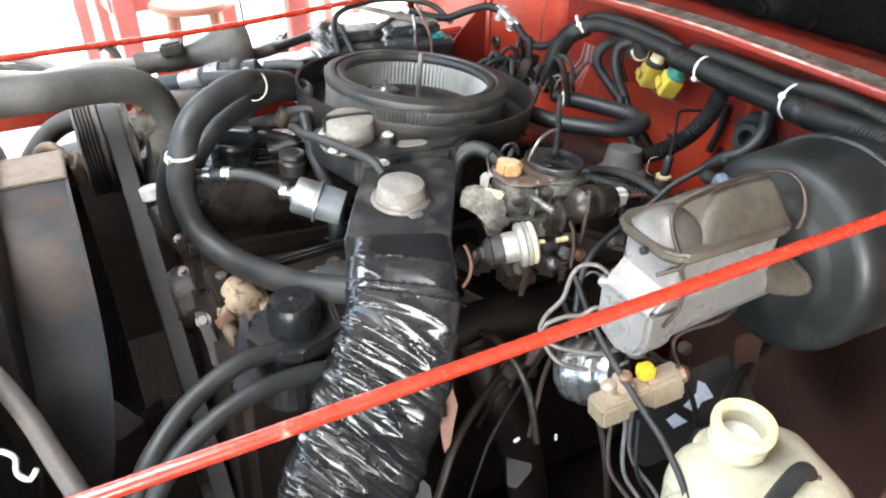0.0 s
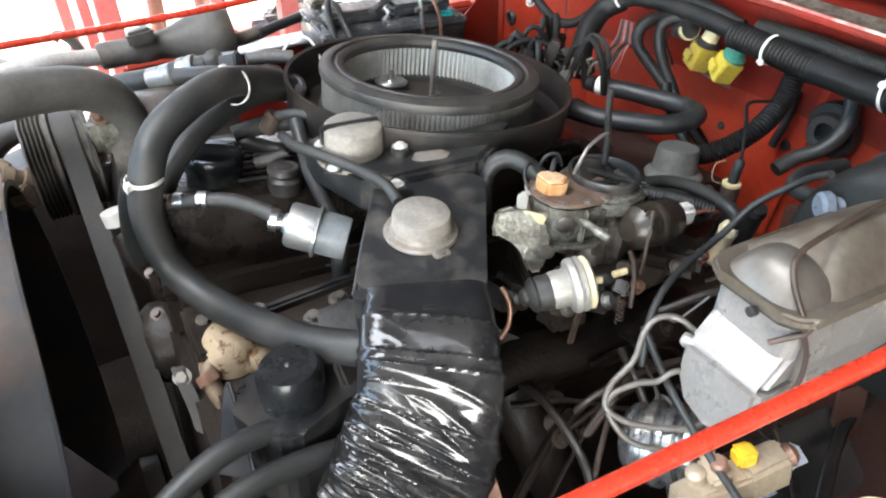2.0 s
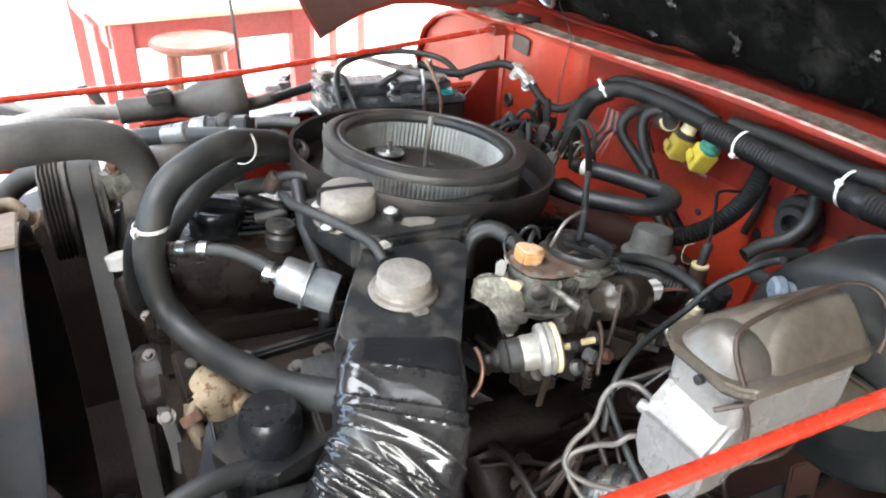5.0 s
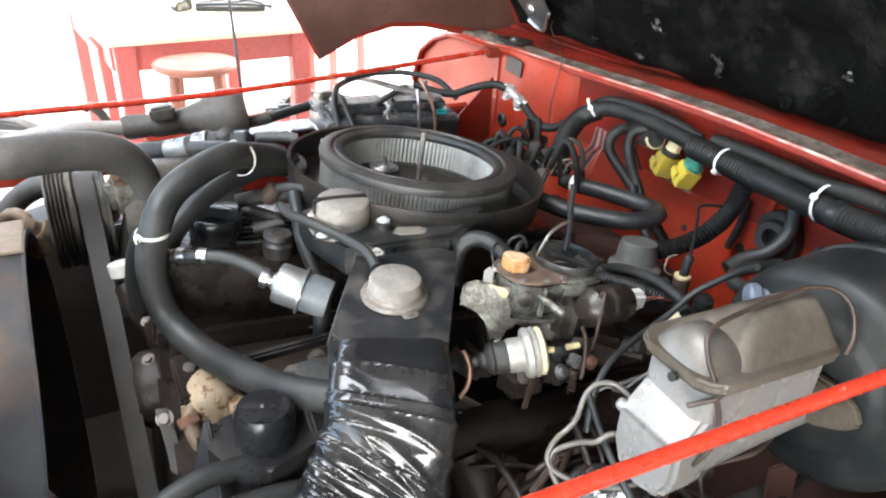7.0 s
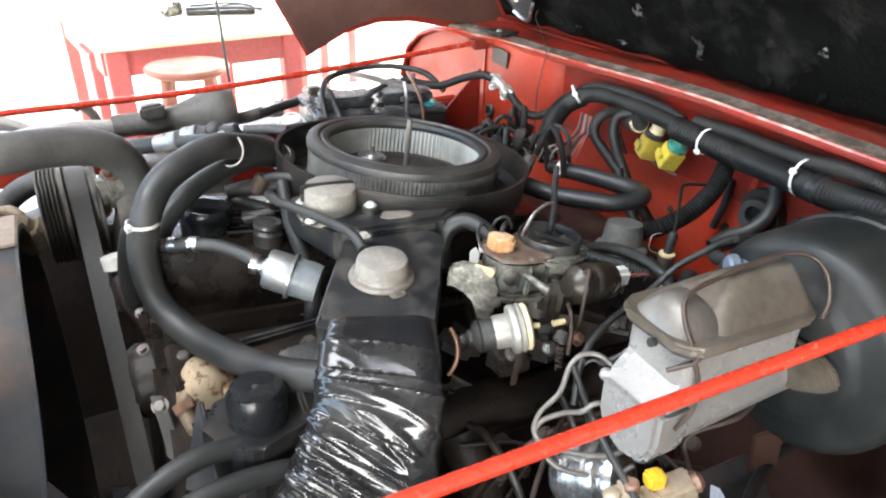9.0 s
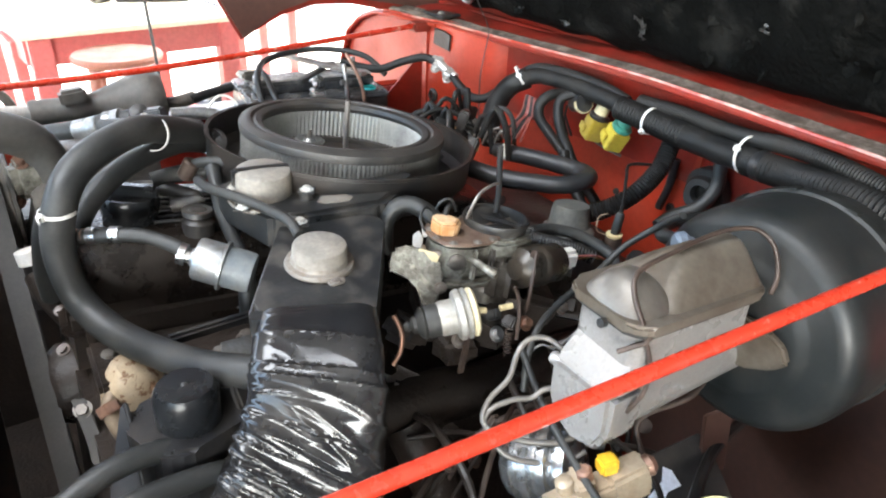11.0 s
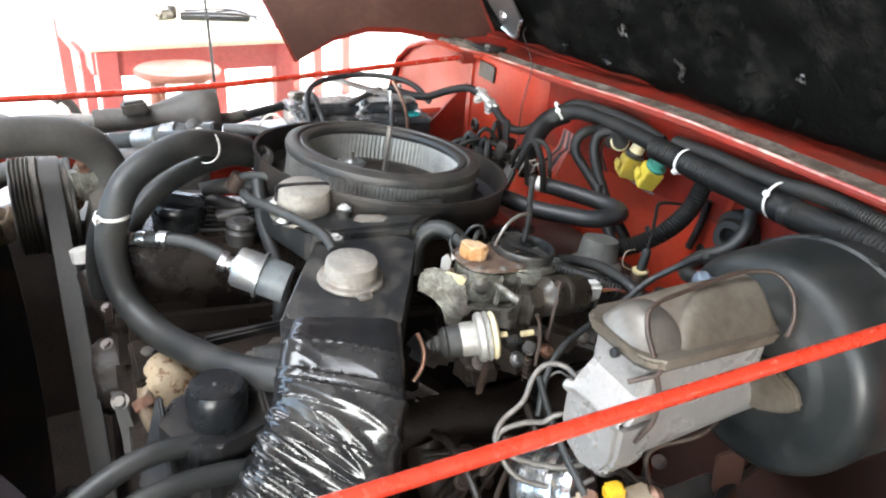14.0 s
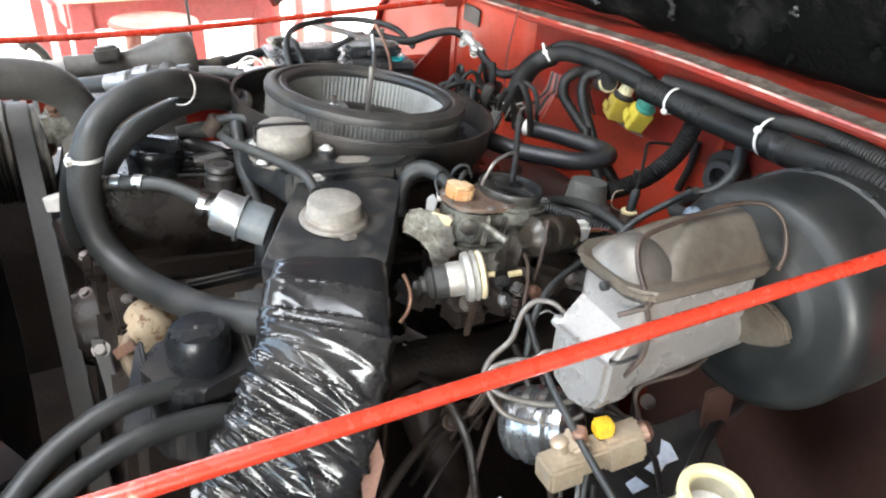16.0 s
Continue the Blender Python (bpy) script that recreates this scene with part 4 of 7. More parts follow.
def bulge(cx, cy, rx, ry, h, power=2.4, sq=0.75):
    """A pressed dome."""
    bm = bmesh.new()
    rings = []
    for k in range(16):
        s = min(1.0, 1 - (1 - k / 14) ** 2) if k < 15 else 1.0
        z = h * (1 - s ** power) - (0.002 if k > 13 else 0.0)
        rings.append([MC @ Vector((cx + rx * max(s, 0.01) * math.copysign(abs(math.cos(a)) ** sq, math.cos(a)), cy + ry * max(s, 0.01) * math.copysign(abs(math.sin(a)) ** sq, math.sin(a)), 0.008 + z)) for a in (2 * math.pi * i / 40 for i in range(40))])
    return skin(bm, rings)


TIN = surface("dull_grey_tin", (0.135, 0.122, 0.106), 0.42, metal=0.4, dust=(0.09, 0.073, 0.058), amount=0.8, scale=16, fine=150, bump=0.15)
part("front_dome", bulge(-0.047, -0.001, 0.028, 0.035, 0.026, 2.2, 0.7), TIN, cap, "bare grey tin dome")
part("rear_dome", roughen(skin(bmesh.new(), [[MC @ pose(x, 0.001, z) @ Vector((p, q, 0)) for p, q in rounded(w, d, r, 8)] for x, z, w, d, r in
     ((0.018, 0.006, 0.122, 0.084, 0.012), (0.019, 0.010, 0.118, 0.080, 0.012), (0.024, 0.020, 0.106, 0.062, 0.012), (0.030, 0.030, 0.092, 0.042, 0.010), (0.035, 0.0375, 0.078, 0.022, 0.006), (0.036, 0.0395, 0.070, 0.012, 0.004))]), 0.0012, 30), RUSTY, cap)
part("button", lathe([(0.004, 0), (0.004, 0.005), (0, 0.006)], along((0.381, 0.297, 1.110), (-1, 0, 0.1)), 12), RUBBER, cap)
part("bail_wire", tube([(0.384, 0.282, 1.090), (0.391, 0.275, 1.096), (0.399, 0.266, 1.106), (0.394, 0.272, 1.120), (0.394, 0.283, 1.136), (0.401, 0.292, 1.1465), (0.418, 0.297, 1.150), (0.452, 0.300, 1.1515), (0.488, 0.302, 1.1535), (0.522, 0.301, 1.1545), (0.546, 0.291, 1.1535), (0.556, 0.279, 1.144), (0.559, 0.271, 1.128), (0.557, 0.266, 1.112), (0.548, 0.263, 1.102)], 0.0022, 10, 0.004), RUST_WIRE, master)
part("bail_wire", tube([(0.397, 0.269, 1.106), (0.400, 0.262, 1.085), (0.398, 0.260, 1.060), (0.392, 0.268, 1.035)], 0.0020, 8, 0.004), RUST_WIRE, master)
flange = part("mount_flange", roughen(slab([(-0.060, 0.006), (-0.048, -0.012), (-0.020, -0.030), (0.030, -0.034), (0.046, -0.012), (0.046, 0.012), (0.030, 0.034), (-0.030, 0.034), (-0.052, 0.024)], 0.010, Matrix(((0, 0, 1, 0.5475), (1, 0, 0, 0.291), (0, 1, 0, 1.040), (0, 0, 0, 1))) @ Matrix.Diagonal((1, 0.8, 1, 1)), 0.003), 0.0008, 60), RUSTY, master)
part("nut", bolt_head((0.5575, 0.293 - 0.046, 1.038), (1, 0, 0), 0.0065, 0.005, 1.4), RUST_WIRE, flange)

# ---- brake lines, combination valve and what lies under them ----
solo("brake_line", tube([(0.392, 0.344, 1.046), (0.385, 0.360, 1.053), (0.371, 0.368, 1.053), (0.358, 0.368, 1.043), (0.344, 0.361, 1.024), (0.324, 0.361, 1.009), (0.314, 0.355, 0.994), (0.322, 0.344, 0.984), (0.338, 0.331, 0.979), (0.363, 0.315, 0.977), (0.385, 0.307, 0.982), (0.393, 0.309, 0.989), (0.390, 0.318, 1.000)], 0.0027, 10, 0.004), BRAKE_PIPE, "dull grey steel brake line bent in a loop", "brake line", "brake lines")
solo("brake_line", tube([(0.398, 0.325, 1.010), (0.373, 0.340, 1.016), (0.358, 0.344, 1.009), (0.343, 0.351, 1.008), (0.322, 0.357, 1.001), (0.315, 0.352, 0.989), (0.323, 0.333, 0.969), (0.344, 0.316, 0.962), (0.369, 0.302, 0.962), (0.387, 0.298, 0.969)], 0.0027, 10, 0.004), BRAKE_PIPE, "dull grey steel brake line coiled under the cylinder", "brake line", "brake lines")
solo("brake_line", tube([(0.430, 0.262, 0.960), (0.438, 0.280, 0.964), (0.441, 0.291, 0.979), (0.454, 0.291, 0.988), (0.489, 0.279, 0.998), (0.52, 0.285, 1.0)], 0.0027, 10, 0.004), RUST_WIRE, "brown stained steel brake line behind the valve block", "brake line", "brake lines")
VB = pose(0.380, 0.268, 0.957, 0, -17, -16)
valve_block = thing("combination_valve", (0.368, 0.266, 0.93), "tan brass brake valve block with a yellow cap", "brake valve")
part("valve_body", roughen(block((0.088, 0.024, 0.024), VB @ pose(-0.004, 0, -0.002), 0.003), 0.0008, 70), BRASS, valve_block)
part("lobe", roughen(block((0.034, 0.030, 0.026), VB @ pose(-0.036, -0.002, -0.003, 0, 12, 10), 0.003), 0.0008, 70), BRASS, valve_block)
part("lobe", roughen(block((0.018, 0.028, 0.034), VB @ pose(-0.014, 0.004, 0.004, 0, -6, -5), 0.003), 0.0008, 70), BRASS, valve_block)
part("lobe", roughen(block((0.040, 0.026, 0.036), VB @ pose(0.022, 0.0, -0.004, 0, 4, 4), 0.004), 0.001, 70), BRASS, valve_block)
part("port", lathe([(0.008, 0), (0.008, 0.012), (0.005, 0.014), (0, 0.014)], VB @ pose(-0.030, 0.006, 0.008), 14), BRASS, valve_block)
part("end_plug", lathe([(0.009, 0), (0.010, 0.005), (0.006, 0.010), (0, 0.011)], VB @ along((0.041, 0, 0.002), (1, 0, 0)), 16), COPPER, valve_block)
part("yellow_cap", block((0.017, 0.016, 0.016), VB @ pose(0.010, 0.004, 0.020, 0, 10, 0), 0.003, None, 2), YELLOW_CAP, valve_block, "bright yellow plastic cap")
part("port", lathe([(0.007, 0), (0.007, 0.012), (0.005, 0.014), (0, 0.014)], VB @ pose(-0.012, 0.002, 0.016), 14), COPPER, valve_block)
HORN = surface("bright_plated_horn", (0.42, 0.43, 0.44), 0.28, metal=0.9, dust=(0.16, 0.15, 0.14), amount=0.8, scale=20, bump=0.1)
horn = thing("horn", (0.37, 0.335, 0.90), "ribbed silver round horn below the brake lines", "horn")
HM = along((0.372, 0.327, 0.938), (0.50, -0.80, 0.33))
part("shell", lathe([(0, -0.034), (0.022, -0.034), (0.029, -0.028), (0.031, -0.022), (0.0275, -0.019), (0.0275, -0.016), (0.033, -0.013), (0.0335, -0.006), (0.029, -0.003), (0.029, 0.0), (0.0335, 0.003), (0.0335, 0.009), (0.029, 0.012), (0.029, 0.015), (0.031, 0.018), (0.030, 0.024), (0.022, 0.028), (0.0, 0.029)], HM @ Matrix.Scale(1.12, 4), 48), HORN, horn)
part("bracket", roughen(block((0.010, 0.006, 0.050), pose(0.330, 0.372, 0.955, 10, 25, 10), 0.002), 0.001, 60), RUST_WIRE, horn)
solo("speed_cable", tube([(0.385, 0.392, 1.018), (0.372, 0.352, 1.004), (0.364, 0.318, 0.992), (0.360, 0.289, 0.983), (0.359, 0.250, 0.966), (0.357, 0.205, 0.948), (0.346, 0.160, 0.925), (0.33, 0.11, 0.86)], 0.0035, 10), RUBBER, "black rubber-sheathed cable crossing the valve block", "cable")
for k, (dx, dy) in enumerate(((0.0, 0.0), (0.012, -0.006), (-0.010, 0.010), (0.02, 0.012))):
    solo("wiring" if not k else "wiring.%03d" % k, tube([(0.36 + dx, 0.262 + dy, 0.93), (0.345 + dx, 0.238 + dy, 0.885), (0.348 + dx, 0.205, 0.86), (0.325 + dx, 0.175 + dy, 0.82), (0.30 + dx, 0.14, 0.74)], 0.0022, 8), (WIRE_GREY, CONDUIT, RUST_WIRE, WIRE_GREY)[k], "thin loose wire hanging under the valve block", "wire", "loose wires")
tray = thing("bracket_tray", (0.50, 0.27, 0.84), "black steel bracket with pale sheets for daylight gaps", "bracket")
TR = pose(0.492, 0.284, 0.858, 52, -14, -12)
part("plate", slab(rounded(0.16, 0.085, 0.01), 0.003, TR @ pose(0, 0, -0.008), 0.001), BLACK, tray)
# pale sheets stand in for sunlit ground seen through the bracket
for outline in ([(0.022, 0.028), (0.029, 0.021), (0.032, 0.003), (0.016, 0.003), (0.005, -0.006), (-0.006, 0.007), (0.015, 0.015)], [(-0.016, 0.003), (-0.003, -0.011), (-0.027, -0.0125), (-0.031, 0.0)]):
    part("gap_daylight", slab(outline, 0.0015, TR @ pose(0, 0, -0.0035)), DAYLIGHT_WHITE, tray, "pale blue-white sheet standing for daylight through a gap")
part("stay", block((0.008, 0.05, 0.004), TR @ pose(-0.010, -0.002, 0.0, 0, 0, 35), 0.001), BLACK, tray)
part("rail", tube([(0.40, 0.19, 0.885), (0.47, 0.235, 0.885), (0.56, 0.28, 0.89), (0.62, 0.29, 0.90)], 0.006, 8), BLACK, tray)
solo("frame_hose", tube([(0.22, 0.10, 0.84), (0.30, 0.155, 0.852), (0.38, 0.20, 0.862), (0.47, 0.245, 0.865)], 0.011, 12), RUBBER, "black hose lying low beside the frame", "hose")

# ---- washer bottle ----
bottle = thing("washer_bottle", (0.44, 0.13, 0.80), "yellowed plastic washer fluid bottle without its cap", "washer bottle")
WB = pose(0.418, 0.142, 0.0, 0, 0, -12)
body_rings = []
for z, s, r in ((0.76, 0.90, 0.02), (0.78, 0.97, 0.03), (0.87, 1.0, 0.036), (0.908, 1.0, 0.030), (0.924, 0.985, 0.031), (0.935, 0.945, 0.032), (0.943, 0.84, 0.034), (0.950, 0.60, 0.034)):
    body_rings.append([WB @ Vector((x, y, z)) for x, y in rounded(0.148 * s, 0.120 * s, r * s)])
part("tank", skin(bmesh.new(), body_rings), BOTTLE, bottle)
NK = pose(0.412, 0.172, 0.985, 4, -2, 0)
part("neck", lathe([(0.036, -0.050), (0.0290, -0.045), (0.0256, -0.040), (0.0248, -0.034), (0.0248, -0.029), (0.0268, -0.0275), (0.0268, -0.0255), (0.0248, -0.024), (0.0248, -0.019), (0.0268, -0.0175), (0.0268, -0.0155), (0.0248, -0.014), (0.0246, -0.006), (0.0205, -0.005), (0.0200, -0.060)], NK, 40), BOTTLE, bottle)
part("rim", lathe([(0.0200, -0.006), (0.0200, 0.0), (0.0215, 0.002), (0.0275, 0.002), (0.0290, 0.0), (0.0290, -0.006), (0.0265, -0.007), (0.0200, -0.006)], NK, 40), BOTTLE_RIM, bottle, "yellow rim of the filler neck")
part("inside", lathe([(0, -0.022), (0.020, -0.022), (0.020, -0.048)], NK, 24), WHITE, bottle)
part("outlet", tube([(0.452, 0.12, 0.94), (0.442, 0.122, 0.955), (0.431, 0.122, 0.958), (0.403, 0.116, 0.957), (0.371, 0.107, 0.955), (0.335, 0.097, 0.952)], 0.0085, 12, 0.004), RUBBER, bottle, "black rubber outlet elbow")
part("nozzle", tube([(0.448, 0.117, 0.947), (0.453, 0.112, 0.947)], 0.0045, 10, 0.004), COPPER, bottle)
part("strap", tube([(0.352, 0.160, 0.93), (0.352, 0.175, 0.905), (0.336, 0.185, 0.87)], 0.010, 10), BOTTLE, bottle)

# ---- carburettor ----
PLUG_FACE = surface("pale_amber", (0.60, 0.42, 0.26), 0.55, dust=(0.45, 0.28, 0.15), amount=0.8, scale=70, bump=0.2)
carb = thing("carburettor", (0.44, 0.55, 0.94), "grimy cast carburettor with linkages and hoses", "carburettor")
KB = pose(0.420, 0.540, 1.066, 0, 6.6, 0)
part("base", roughen(slab([(-0.055, -0.02), (-0.02, -0.04), (0.07, -0.045), (0.10, 0.0), (0.08, 0.06), (-0.02, 0.07)], 0.03, KB @ pose(0, 0, -0.115), 0.006, None, 3), 0.004, 40), OILY, carb)
part("throat", roughen(lathe([(0.044, -0.085), (0.042, -0.055), (0.035, -0.035), (0.0335, -0.010), (0.0, -0.010)], pose(0.467, 0.552, 1.068, 0, 6.6, 0), 30), 0.003, 50), ALU_DARK, carb)
PLATE = [(-0.042, 0.024), (-0.045, 0.004), (-0.040, -0.014), (-0.030, -0.023), (-0.014, -0.0285), (0.010, -0.029), (0.026, -0.024), (0.040, -0.014), (0.046, 0.016), (0.030, 0.038), (-0.028, 0.038)]
bowl = part("float_bowl", roughen(slab([(x * 0.93, y * 0.90) for x, y in PLATE], 0.042, KB @ pose(0, 0, -0.042), 0.004, None, 2), 0.0014, 70), CARB, carb)
part("foot", roughen(slab([(-0.036, -0.020), (-0.020, -0.032), (0.018, -0.034), (0.034, -0.018), (0.03, 0.03), (-0.03, 0.03)], 0.011, KB @ pose(-0.002, 0, -0.050), 0.004, None, 2), 0.0012, 60), CARB, bowl)
part("boss", lathe([(0.0100, -0.004), (0.0100, 0.0016), (0.0085, 0.0026), (0, 0.0026)], along((0.3945, 0.5195, 1.050), (-0.42, -0.9, 0.02)), 24), ALU_DARK, bowl)
part("web", roughen(block((0.005, 0.010, 0.036), KB @ pose(-0.006, -0.026, -0.022, 0, 0, 8), 0.002), 0.0006, 90), ALU, bowl)
part("web", roughen(block((0.010, 0.012, 0.030), KB @ pose(0.020, -0.022, -0.020, 0, 0, 30), 0.003), 0.001, 90), ALU_DARK, bowl)
part("spindle", tube([(0.408, 0.520, 1.053), (0.419, 0.482, 1.045)], 0.0042, 12, 0.01), ALU, bowl)
# side casting: a ragged web that faces the fender
SIDE = Matrix(((0.8845, 0.1844, -0.4281, 0.354), (-0.4645, 0.4335, -0.7722, 0.533), (0.0433, 0.8821, 0.4695, 1.041), (0, 0, 0, 1)))
part("side_casting", roughen(slab([(-0.031, 0.006), (-0.025, 0.026), (-0.008, 0.031), (0.002, 0.024), (0.014, 0.020), (0.026, 0.004), (0.029, -0.008), (0.020, -0.018), (0.019, -0.036), (0.003, -0.037), (0.001, -0.014), (-0.010, -0.001), (-0.028, 0.000)], 0.024, SIDE @ pose(0, 0, -0.022), 0.005, None, 2), 0.0022, 70), CARB, carb)
part("web", roughen(block((0.006, 0.040, 0.012), SIDE @ pose(0.004, -0.006, 0.0, 0, 0, 38), 0.0025, None, 2), 0.001, 80), ALU, carb)
for q, d, r in (((0.369, 0.512, 1.030), (-0.5, -0.9, 0.3), 0.0045),):
    part("screw", bolt_head(q, d, r, 0.005), DULL_STEEL, carb)
part("gasket_plate", roughen(slab(PLATE, 0.0040, KB @ pose(0, 0, 0.0), 0.0012), 0.0006, 90), BROWN_GASKET, carb, "brown rusted top plate")
horn_m = pose(0.468, 0.5520, 1.0675, 0, 6.6, 0)
part("top_casting", roughen(slab([(0.047 * math.cos(a), 0.047 * math.sin(a)) for a in (2 * math.pi * k / 20 for k in range(20))], 0.020, horn_m @ pose(0, 0, -0.026), 0.004, None, 2), 0.002, 60), CARB, carb)
part("body", roughen(block((0.085, 0.075, 0.060), pose(0.470, 0.545, 1.012, 0, 6.6, 20), 0.012, None, 3), 0.004, 45), ALU_DARK, carb)
part("choke_lever", roughen(slab([(-0.012, -0.005), (0.012, -0.006), (0.016, 0.002), (0.0, 0.006), (-0.014, 0.005)], 0.003, horn_m @ pose(0.022, 0.026, 0.012, 60, 0, 30), 0.001), 0.001, 80), BLACK_METAL, carb)
part("air_horn", lathe([(0.0335, -0.020), (0.0355, -0.008), (0.0375, 0.0), (0.0385, 0.0035), (0.0375, 0.0065), (0.0350, 0.0065), (0.0335, 0.002), (0.0310, -0.022), (0.0, -0.024)], horn_m, 56), BLACK_METAL, carb, "black air horn ring")
part("choke_plate", slab(disc(28, 0.0300), 0.0018, horn_m @ pose(0, 0, -0.008, 28, 0, 20)), BLACK_METAL, carb)
part("choke_shaft", tube([horn_m @ Vector((-0.031, -0.011, -0.006)), horn_m @ Vector((0.031, 0.011, -0.006))], 0.0024, 8, 0.02), DULL_STEEL, carb)
part("bridge", block((0.064, 0.0065, 0.006), horn_m @ pose(0, 0, 0.001, 0, 0, 128), 0.002), BLACK_METAL, carb)
part("bridge", block((0.034, 0.0055, 0.006), horn_m @ pose(-0.012, -0.016, 0.001, 0, 0, 165), 0.002), BLACK_METAL, carb)
part("bridge", block((0.032, 0.0055, 0.006), horn_m @ pose(0.014, 0.012, 0.001, 0, 0, 70), 0.002), BLACK_METAL, carb)
part("rim_lug", block((0.014, 0.010, 0.010), horn_m @ pose(0.030, -0.026, -0.004, 0, 0, -40), 0.003), BLACK_METAL, carb)
part("stud", tube([(0.480, 0.567, 1.068), (0.487, 0.574, 1.091), (0.495, 0.586, 1.118), (0.501, 0.594, 1.139)], 0.0036, 12, ribs=0.0022, rib=0.0004), BLACK_METAL, carb, "tall threaded stud")
part("choke_wire", tube([(0.430, 0.556, 1.078), (0.434, 0.553, 1.092), (0.446, 0.556, 1.104), (0.466, 0.562, 1.108), (0.482, 0.570, 1.104)], 0.0019, 8, 0.004), DULL_STEEL, carb)
part("choke_wire", tube([(0.402, 0.578, 1.078), (0.405, 0.576, 1.092), (0.412, 0.573, 1.098), (0.420, 0.571, 1.096), (0.425, 0.570, 1.082)], 0.0018, 8, 0.004), BLACK_METAL, carb)
part("amber_plug", slab([(-0.016, 0.004), (-0.006, -0.013), (0.012, -0.010), (0.018, 0.003), (0.008, 0.013), (-0.010, 0.012)], 0.0175, pose(0.3955, 0.549, 1.0705, 0, 6, -28), 0.0025, None, 2), ORANGE, carb, "amber plastic plug")
part("plug_face", slab([(-0.013, 0.004), (-0.005, -0.010), (0.010, -0.0075), (0.0145, 0.003), (0.006, 0.010), (-0.008, 0.0095)], 0.0010, pose(0.3955, 0.549, 1.0879, 0, 6, -28), 0.0003), PLUG_FACE, carb, "paler amber top face")
part("plug_socket", slab([(-0.018, 0.004), (-0.007, -0.015), (0.013, -0.012), (0.020, 0.003), (0.009, 0.015), (-0.011, 0.014)], 0.004, pose(0.3955, 0.549, 1.069, 0, 6, -28), 0.001), BLACK_METAL, carb)
part("plug_lead", tube([(0.401, 0.556, 1.088), (0.410, 0.564, 1.092), (0.422, 0.575, 1.088), (0.436, 0.588, 1.078)], 0.0028, 8, 0.004), RUBBER, carb)
for q in ((-0.041, -0.002), (-0.031, -0.019), (-0.004, -0.0255), (0.018, -0.024), (0.036, -0.012), (-0.036, 0.020)):
    part("screw", bolt_head(KB @ Vector((q[0], q[1], 0.0038)), (0.1, 0, 1), 0.0032, 0.0026), DULL_STEEL, carb)
part("idle_tag", slab([(-0.006, -0.012), (0.004, -0.014), (0.006, 0.009), (-0.004, 0.012)], 0.0012, along((0.3665, 0.5365, 1.058), (-0.5, -0.85, 0.2)) @ pose(0, 0, 0, 0, 0, 80)), BEIGE, carb)
rng = random.Random(8)
for k in range(16):
    q = SIDE @ Vector((rng.uniform(0.02, 0.11), rng.uniform(-0.07, -0.01), rng.uniform(-0.03, 0.0)))
    part("small_fitting", roughen(block((rng.uniform(0.006, 0.016), rng.uniform(0.006, 0.014), rng.uniform(0.006, 0.018)), pose(*q, 90 * rng.random(), 90 * rng.random(), 90 * rng.random()), 0.002), 0.001, 80), (OILY, ALU_DARK, RUST_WIRE, BLACK_METAL)[k % 4], carb)
# dashpot
DASH = surface("dull_cast_dashpot", (0.30, 0.29, 0.265), 0.45, metal=0.3, dust=(0.17, 0.15, 0.125), amount=0.8, scale=22, fine=240, bump=0.2)
DP = along((0.302, 0.472, 1.0265), (0.062, -0.022, 0.010)) @ Matrix.Diagonal((1, 1, 0.86, 1))
dash = part("dashpot", lathe([(0.0, 0.040), (0.0165, 0.040), (0.0175, 0.044), (0.0175, 0.058), (0.024, 0.060), (0.0255, 0.063), (0.0255, 0.067), (0.023, 0.069), (0.0255, 0.071), (0.0255, 0.074), (0.022, 0.076), (0.0, 0.076)], DP, 40), DASH, carb, "silver dashpot with a black boot")
part("boot", lathe([(0.0, 0.0), (0.004, 0.0), (0.0055, 0.004), (0.004, 0.007), (0.0085, 0.010), (0.0085, 0.014), (0.0145, 0.018), (0.0165, 0.022), (0.015, 0.025), (0.0165, 0.028), (0.0165, 0.040), (0.0, 0.040)], DP, 32), RUBBER, dash)
part("ivory_ring", lathe([(0.0, 0.076), (0.0225, 0.076), (0.0245, 0.078), (0.0245, 0.081), (0.021, 0.084), (0.0, 0.085)], DP, 40), IVORY, dash)
part("nipple", tube([DP @ Vector((0, 0, 0.084)), DP @ Vector((0.0, -0.002, 0.096))], 0.0032, 10, 0.004), BEIGE, dash)
part("arm", block((0.008, 0.005, 0.060), pose(0.362, 0.452, 0.990, 4, 6, 0), 0.002), RUST_WIRE, carb)
part("linkage", tube([(0.299, 0.488, 1.032), (0.3015, 0.482, 1.024), (0.302, 0.476, 1.013), (0.297, 0.471, 0.999), (0.288, 0.470, 0.988)], 0.0024, 10, 0.004), COPPER, carb, "copper-coloured throttle lever rim")
# bright clips and screws round the bowl's far corner
rng = random.Random(31)
for k in range(9):
    q = KB @ Vector((-0.043 + 0.010 * rng.random(), -0.012 + 0.040 * rng.random(), -0.002 - 0.024 * rng.random()))
    part("clip", roughen(block((0.004 + 0.008 * rng.random(), 0.004, 0.005 + 0.008 * rng.random()), pose(*q, 60 * rng.random(), 60 * rng.random(), 180 * rng.random()), 0.001), 0.0006, 120), (DULL_STEEL, BRASS, ALU, BLACK_METAL)[k % 4], carb)
part("choke_clip", tube([(0.378, 0.560, 1.073), (0.376, 0.566, 1.086), (0.384, 0.572, 1.094), (0.393, 0.575, 1.090), (0.396, 0.572, 1.080)], 0.0016, 8, 0.003), BLACK_METAL, carb)
